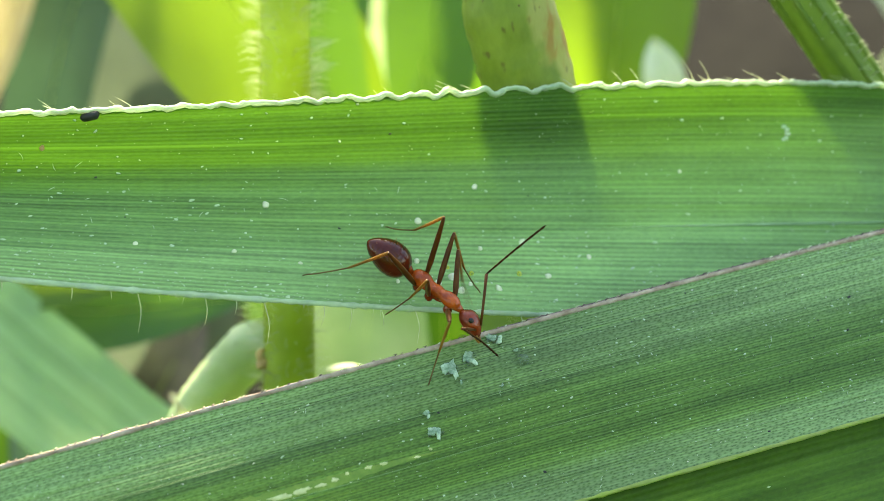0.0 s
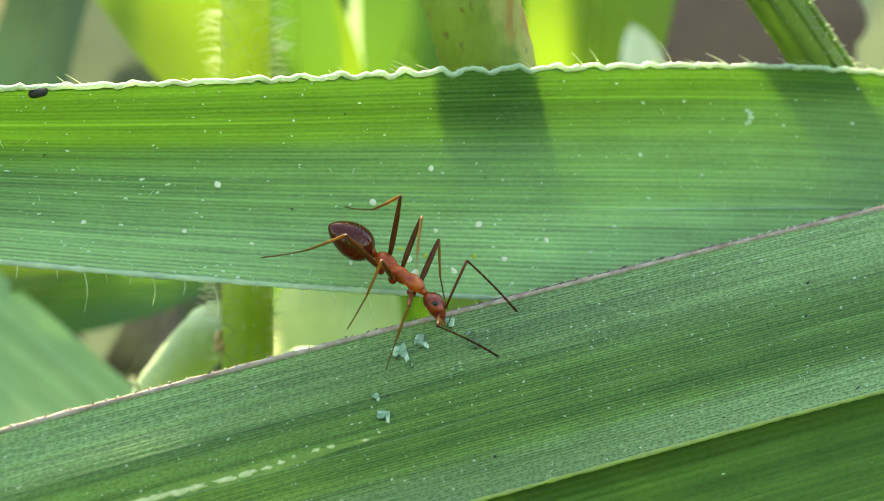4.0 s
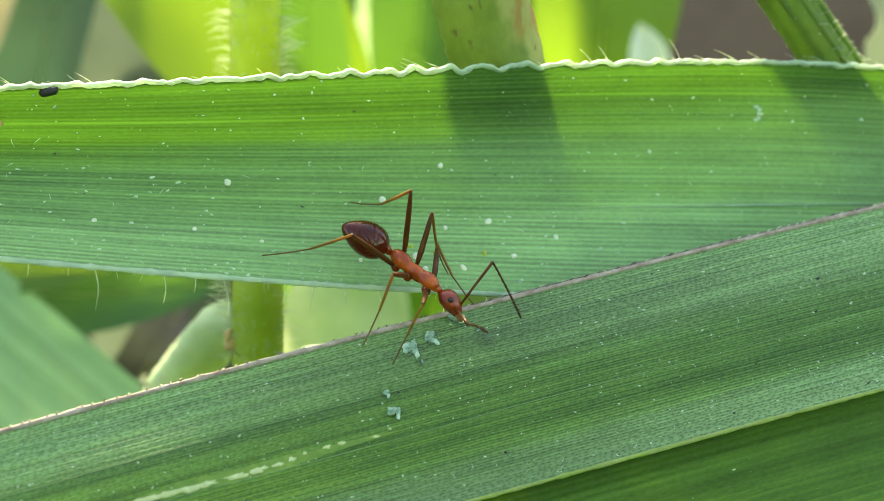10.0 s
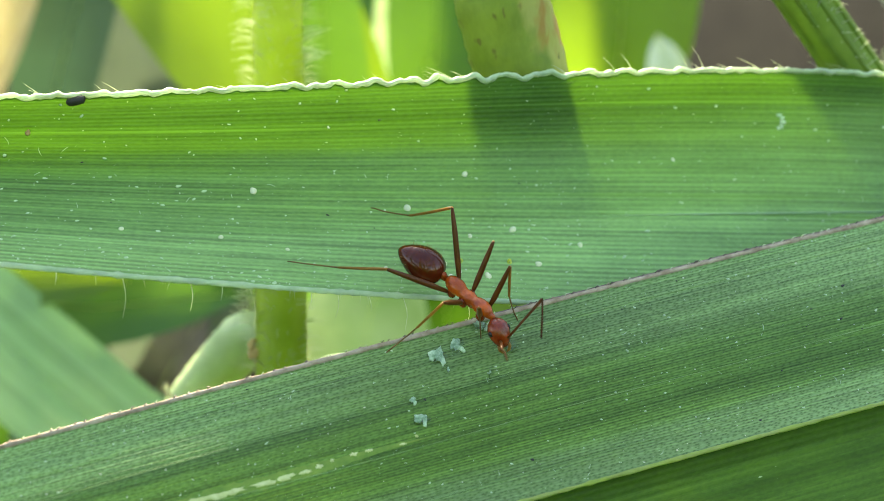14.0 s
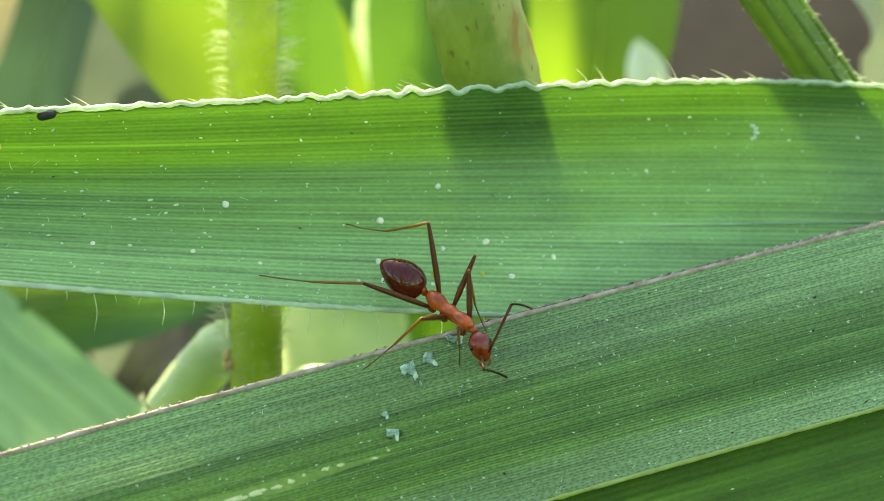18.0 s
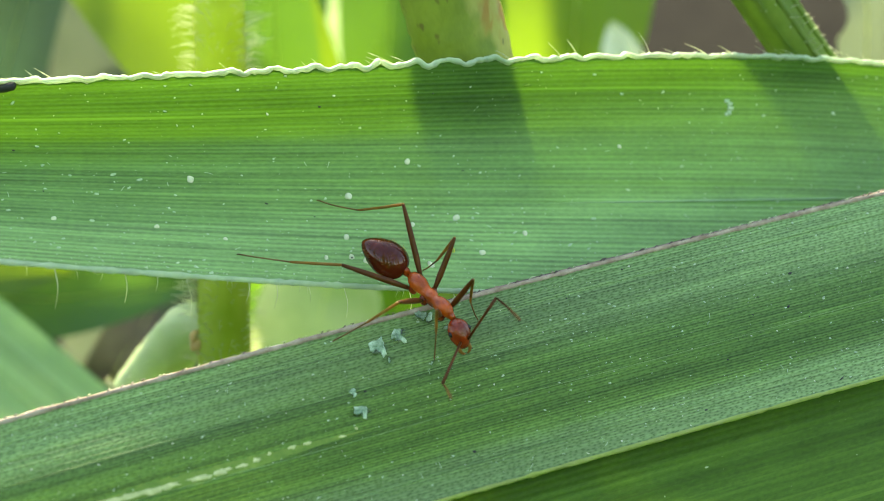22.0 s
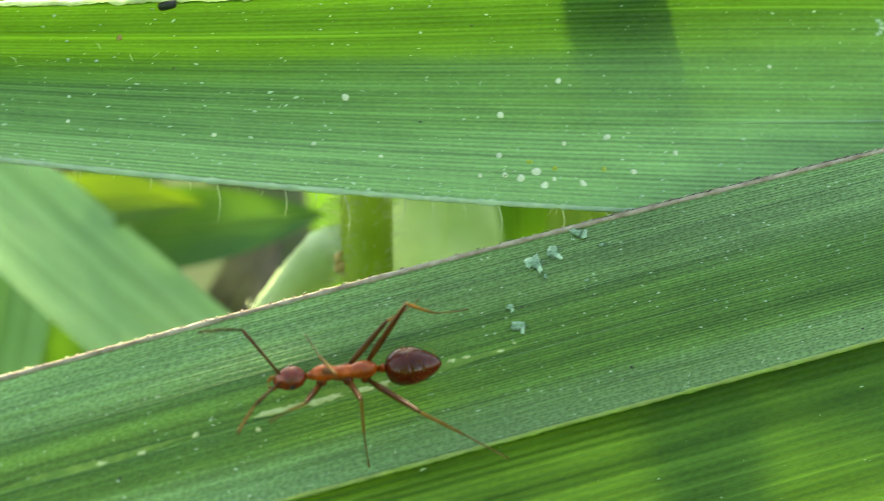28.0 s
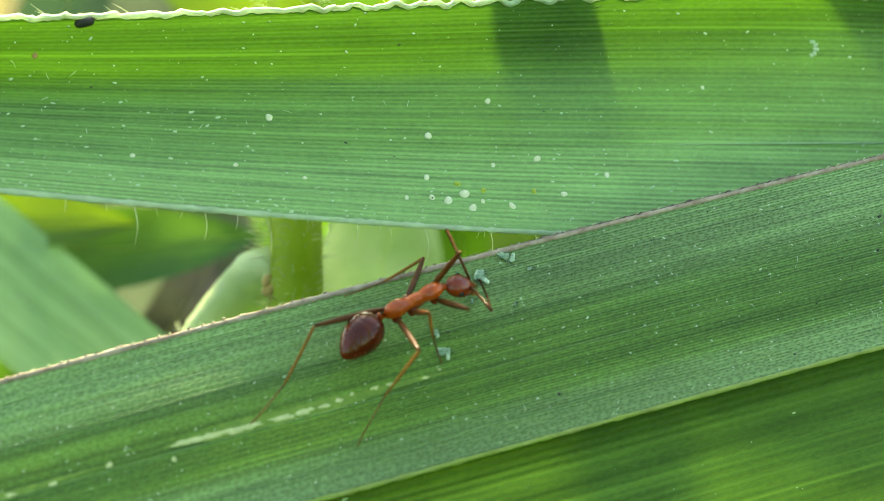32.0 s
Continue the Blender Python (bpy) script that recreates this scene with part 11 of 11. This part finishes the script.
    walk(ant["right hind femur"], [
        (0, pose(0.000280, -0.000160, -0.000160, -26.6, -65.8, -119.3)), (0.5, pose(0.000280, -0.000160, -0.000160, -26.1, -62.9, -123.1)),
        (1, pose(0.000280, -0.000160, -0.000160, -30.9, -66.6, -117.9)), (1.5, pose(0.000280, -0.000160, -0.000160, -26.6, -66.5, -120.7)),
        (2, pose(0.000280, -0.000160, -0.000160, -23.4, -63.9, -123.7)), (3.5, pose(0.000280, -0.000160, -0.000160, -22.5, -62.8, -124.8)),
        (5, pose(0.000280, -0.000160, -0.000160, -21.5, -61.9, -125.7)), (5.5, pose(0.000280, -0.000160, -0.000160, -22.5, -63.0, -124.0)),
        (6, pose(0.000280, -0.000160, -0.000160, -21.4, -62.0, -125.2)), (6.5, pose(0.000280, -0.000160, -0.000160, -23.4, -63.5, -124.3)),
        (7, pose(0.000280, -0.000160, -0.000160, -20.0, -60.2, -131.2)), (7.5, pose(0.000280, -0.000160, -0.000160, -19.3, -58.8, -130.2)),
        (8, pose(0.000280, -0.000160, -0.000160, -22.8, -58.7, -124.7)), (8.5, pose(0.000280, -0.000160, -0.000160, -20.3, -58.3, -126.8)),
        (9, pose(0.000280, -0.000160, -0.000160, -19.5, -56.2, -128.1)), (9.5, pose(0.000280, -0.000160, -0.000160, -19.9, -56.9, -126.4)),
        (10, pose(0.000280, -0.000160, -0.000160, -18.8, -55.8, -127.0)), (10.5, pose(0.000280, -0.000160, -0.000160, -19.6, -53.2, -127.6)),
        (11, pose(0.000280, -0.000160, -0.000160, -21.7, -56.2, -124.2)), (11.5, pose(0.000280, -0.000160, -0.000160, -22.7, -55.1, -124.0)),
        (12, pose(0.000280, -0.000160, -0.000160, -14.6, -57.1, -132.8)), (12.4, pose(0.000280, -0.000160, -0.000160, -17.3, -62.3, -143.4)),
        (13, pose(0.000280, -0.000160, -0.000160, -16.2, -45.9, -137.0)), (13.5, pose(0.000280, -0.000160, -0.000160, -22.4, -49.6, -129.9)),
        (14, pose(0.000280, -0.000160, -0.000160, -22.4, -43.9, -131.7)), (15.25, pose(0.000280, -0.000160, -0.000160, -19.1, -41.7, -133.8)),
        (16.5, pose(0.000280, -0.000160, -0.000160, -21.4, -42.0, -131.2)), (17.25, pose(0.000280, -0.000160, -0.000160, -19.4, -41.2, -134.4)),
        (18, pose(0.000280, -0.000160, -0.000160, -14.7, -38.7, -139.5)), (18.5, pose(0.000280, -0.000160, -0.000160, -17.7, -40.4, -134.8)),
        (19, pose(0.000280, -0.000160, -0.000160, -16.3, -36.5, -135.0)), (19.5, pose(0.000280, -0.000160, -0.000160, -13.5, -32.6, -136.0)),
        (20, pose(0.000280, -0.000160, -0.000160, -14.1, -33.5, -133.6)), (20.5, pose(0.000280, -0.000160, -0.000160, -12.7, -29.7, -138.3)),
        (21, pose(0.000280, -0.000160, -0.000160, -17.0, -33.2, -137.8)), (21.5, pose(0.000280, -0.000160, -0.000160, -16.1, -31.2, -137.4)),
        (22, pose(0.000280, -0.000160, -0.000160, -17.1, -34.9, -133.8)), (22.2, pose(0.000280, -0.000160, -0.000160, -17.0, -35.5, -127.2)),
        (22.4, pose(0.000280, -0.000160, -0.000160, -15.8, -40.9, -124.8)), (22.7, pose(0.000280, -0.000160, -0.000160, -14.1, -41.2, -115.8)),
        (23, pose(0.000280, -0.000160, -0.000160, -10.3, -41.1, -108.5)), (23.25, pose(0.000280, -0.000160, -0.000160, -12.6, -42.4, -109.6)),
        (23.5, pose(0.000280, -0.000160, -0.000160, -12.9, -42.8, -114.0)), (23.75, pose(0.000280, -0.000160, -0.000160, -14.9, -42.0, -117.5)),
        (24, pose(0.000280, -0.000160, -0.000160, -15.3, -40.4, -123.6)), (24.25, pose(0.000280, -0.000160, -0.000160, -11.8, -41.5, -127.3)),
        (24.5, pose(0.000280, -0.000160, -0.000160, -10.1, -42.2, -129.4)), (25, pose(0.000280, -0.000160, -0.000160, -11.5, -38.5, -133.3)),
        (25.5, pose(0.000280, -0.000160, -0.000160, -11.1, -34.8, -138.8)), (26, pose(0.000280, -0.000160, -0.000160, -12.3, -30.4, -142.7)),
        (26.5, pose(0.000280, -0.000160, -0.000160, -13.4, -25.5, -146.7)), (26.75, pose(0.000280, -0.000160, -0.000160, -11.5, -15.7, -144.6)),
        (27, pose(0.000280, -0.000160, -0.000160, -7.2, 2.1, -141.3)), (27.25, pose(0.000280, -0.000160, -0.000160, -6.5, -48.9, -130.2)),
        (27.5, pose(0.000280, -0.000160, -0.000160, -4.7, -46.4, -135.9)), (27.75, pose(0.000280, -0.000160, -0.000160, -10.5, -49.7, -137.6)),
        (28, pose(0.000280, -0.000160, -0.000160, -16.6, -51.3, -138.0)), (28.2, pose(0.000280, -0.000160, -0.000160, -4.4, -49.8, -116.6)),
        (28.3, pose(0.000280, -0.000160, -0.000160, 5.6, -67.3, -128.5)), (28.5, pose(0.000280, -0.000160, -0.000160, -15.9, -46.3, -132.7)),
        (28.6, pose(0.000280, -0.000160, -0.000160, -17.3, -55.8, -114.4)), (28.7, pose(0.000280, -0.000160, -0.000160, -17.1, -56.7, -108.6)),
        (29, pose(0.000280, -0.000160, -0.000160, -15.1, -55.0, -106.0)), (29.3, pose(0.000280, -0.000160, -0.000160, -11.4, -56.0, -111.4)),
        (29.5, pose(0.000280, -0.000160, -0.000160, -26.4, -51.9, -114.2)), (29.75, pose(0.000280, -0.000160, -0.000160, -24.9, -49.1, -114.6)),
        (30, pose(0.000280, -0.000160, -0.000160, -25.6, -45.6, -113.0)), (30.25, pose(0.000280, -0.000160, -0.000160, -27.8, -48.7, -111.6)),
        (30.5, pose(0.000280, -0.000160, -0.000160, -31.6, -50.3, -109.9)), (30.75, pose(0.000280, -0.000160, -0.000160, -34.7, -50.9, -109.7)),
        (31, pose(0.000280, -0.000160, -0.000160, -34.8, -51.3, -113.2)), (31.25, pose(0.000280, -0.000160, -0.000160, -34.3, -50.5, -111.4)),
        (31.5, pose(0.000280, -0.000160, -0.000160, -35.6, -48.8, -107.8)), (31.75, pose(0.000280, -0.000160, -0.000160, -36.8, -47.1, -104.4)),
        (32, pose(0.000280, -0.000160, -0.000160, -36.2, -46.2, -102.6)),
    ])
    walk(ant["right hind tibia"], [
        (0, pose(0.002150, 0.000000, -0.000000, 180.0, 71.1, 180.0)), (0.5, pose(0.002150, 0.000000, 0.000000, -180.0, 71.0, -180.0)),
        (1, pose(0.002150, 0.000000, 0.000000, -180.0, 68.7, -180.0)), (1.5, pose(0.002150, 0.000000, 0.000000, -180.0, 70.6, -180.0)),
        (2, pose(0.002150, -0.000000, -0.000000, -180.0, 72.8, -180.0)), (3.5, pose(0.002150, 0.000000, 0.000000, 180.0, 73.7, 180.0)),
        (5, pose(0.002150, -0.000000, -0.000000, -180.0, 75.0, 180.0)), (5.5, pose(0.002150, 0.000000, 0.000000, 180.0, 74.1, 180.0)),
        (6, pose(0.002150, 0.000000, 0.000000, 180.0, 75.0, 180.0)), (6.5, pose(0.002150, -0.000000, -0.000000, -180.0, 76.9, 180.0)),
        (7, pose(0.002150, -0.000000, 0.000000, 180.0, 80.4, -180.0)), (7.5, pose(0.002150, -0.000000, 0.000000, -180.0, 80.7, -180.0)),
        (8, pose(0.002150, 0.000000, 0.000000, 180.0, 80.1, 180.0)), (8.5, pose(0.002150, -0.000000, -0.000000, -180.0, 82.8, -180.0)),
        (9, pose(0.002150, -0.000000, 0.000000, -180.0, 86.2, -180.0)), (9.5, pose(0.002150, 0.000000, 0.000000, 180.0, 85.6, -180.0)),
        (10, pose(0.002150, 0.000000, 0.000000, -180.0, 85.4, -180.0)), (10.5, pose(0.002150, -0.000000, 0.000000, 180.0, 85.9, 180.0)),
        (11, pose(0.002150, -0.000000, -0.000000, -180.0, 83.5, -180.0)), (11.5, pose(0.002150, -0.000000, 0.000000, -180.0, 89.2, -180.0)),
        (12, pose(0.002150, 0.000000, 0.000000, -0.0, 81.4, -0.0)), (12.4, pose(0.002150, 0.000000, 0.000000, -0.0, 82.1, -0.0)),
        (13, pose(0.002150, 0.000000, 0.000000, -0.0, 58.4, -0.0)), (13.5, pose(0.002150, 0.000000, 0.000000, 0.0, 62.1, -0.0)),
        (14, pose(0.002150, 0.000000, -0.000000, -0.0, 61.3, -0.0)), (15.25, pose(0.002150, 0.000000, 0.000000, 0.0, 59.2, -0.0)),
        (16.5, pose(0.002150, 0.000000, 0.000000, -0.0, 59.7, -0.0)), (17.25, pose(0.002150, 0.000000, 0.000000, -0.0, 55.3, -0.0)),
        (18, pose(0.002150, 0.000000, 0.000000, -0.0, 49.3, -0.0)), (18.5, pose(0.002150, -0.000000, 0.000000, -0.0, 51.3, -0.0)),
        (19, pose(0.002150, -0.000000, 0.000000, -0.0, 48.5, 0.0)), (19.5, pose(0.002150, 0.000000, 0.000000, 0.0, 44.7, 0.0)),
        (20, pose(0.002150, 0.000000, 0.000000, 0.0, 45.3, 0.0)), (20.5, pose(0.002150, 0.000000, 0.000000, 0.0, 40.1, -0.0)),
        (21, pose(0.002150, 0.000000, -0.000000, 0.0, 41.3, 0.0)), (21.5, pose(0.002150, 0.000000, -0.000000, 0.0, 42.6, 0.0)),
        (22, pose(0.002150, 0.000000, 0.000000, 0.0, 48.6, -0.0)), (22.2, pose(0.002150, 0.000000, 0.000000, -0.0, 82.9, -0.0)),
        (22.4, pose(0.002150, 0.000000, 0.000000, -180.0, 81.9, -180.0)), (22.7, pose(0.002150, 0.000000, 0.000000, 180.0, 81.9, 180.0)),
        (23, pose(0.002150, 0.000000, 0.000000, 180.0, 82.9, 180.0)), (23.25, pose(0.002150, 0.000000, 0.000000, 180.0, 77.4, -180.0)),
        (23.5, pose(0.002150, 0.000000, 0.000000, -180.0, 73.9, -180.0)), (23.75, pose(0.002150, 0.000000, 0.000000, 180.0, 72.1, 180.0)),
        (24, pose(0.002150, 0.000000, 0.000000, 180.0, 72.5, 180.0)), (24.25, pose(0.002150, -0.000000, 0.000000, -180.0, 72.0, 180.0)),
        (24.5, pose(0.002150, 0.000000, 0.000000, -180.0, 71.6, -180.0)), (25, pose(0.002150, 0.000000, 0.000000, 180.0, 79.1, 180.0)),
        (25.5, pose(0.002150, -0.000000, 0.000000, -180.0, 87.1, -180.0)), (26, pose(0.002150, 0.000000, 0.000000, -0.0, 84.2, -0.0)),
        (26.5, pose(0.002150, 0.000000, -0.000000, -0.0, 74.7, -0.0)), (26.75, pose(0.002150, -0.000000, 0.000000, 0.0, 54.4, 0.0)),
        (27, pose(0.002150, -0.000000, 0.000000, 0.0, 20.2, -0.0)), (27.12, pose(0.002150, -0.000000, -0.000000, 0.0, 57.9, 0.0)),
        (27.25, pose(0.002150, -0.000000, -0.000000, 180.0, 84.4, 180.0)), (27.5, pose(0.002150, -0.000000, 0.000000, -180.0, 88.5, -180.0)),
        (27.75, pose(0.002150, 0.000000, -0.000000, -180.0, 82.5, -180.0)), (28, pose(0.002150, -0.000000, 0.000000, 180.0, 78.4, 180.0)),
        (28.2, pose(0.002150, -0.000000, 0.000000, -180.0, 82.1, -180.0)), (28.3, pose(0.002150, -0.000000, 0.000000, -180.0, 53.7, -180.0)),
        (28.5, pose(0.002150, 0.000000, -0.000000, -180.0, 86.7, -180.0)), (28.6, pose(0.002150, 0.000000, 0.000000, -180.0, 70.2, -180.0)),
        (28.7, pose(0.002150, 0.000000, 0.000000, -180.0, 68.8, -180.0)), (29, pose(0.002150, -0.000000, 0.000000, -180.0, 71.6, -180.0)),
        (29.3, pose(0.002150, 0.000000, 0.000000, 180.0, 70.9, 180.0)), (29.5, pose(0.002150, -0.000000, -0.000000, -180.0, 73.7, -180.0)),
        (29.75, pose(0.002150, 0.000000, -0.000000, -180.0, 78.9, -180.0)), (30, pose(0.002150, -0.000000, -0.000000, 180.0, 84.3, 180.0)),
        (30.25, pose(0.002150, -0.000000, 0.000000, -180.0, 78.1, 180.0)), (30.5, pose(0.002150, 0.000000, -0.000000, -180.0, 73.7, -180.0)),
        (30.75, pose(0.002150, 0.000000, 0.000000, -180.0, 71.1, -180.0)), (31, pose(0.002150, -0.000000, 0.000000, -180.0, 70.3, -180.0)),
        (31.25, pose(0.002150, 0.000000, 0.000000, -180.0, 71.9, -180.0)), (31.5, pose(0.002150, -0.000000, 0.000000, -180.0, 73.6, -180.0)),
        (31.75, pose(0.002150, 0.000000, 0.000000, 180.0, 75.3, 180.0)), (32, pose(0.002150, -0.000000, 0.000000, -180.0, 77.1, -180.0)),
    ])
    # the droplet sinks as it is drunk
    rest = sipped.matrix_world.copy()
    down = rest @ Matrix.Translation(Vector(N_LOW).normalized() * -0.24 * MM)
    walk(sipped, [(0.0, rest), (12.6, rest), (18.6, down), (32.0, down)])



motions()
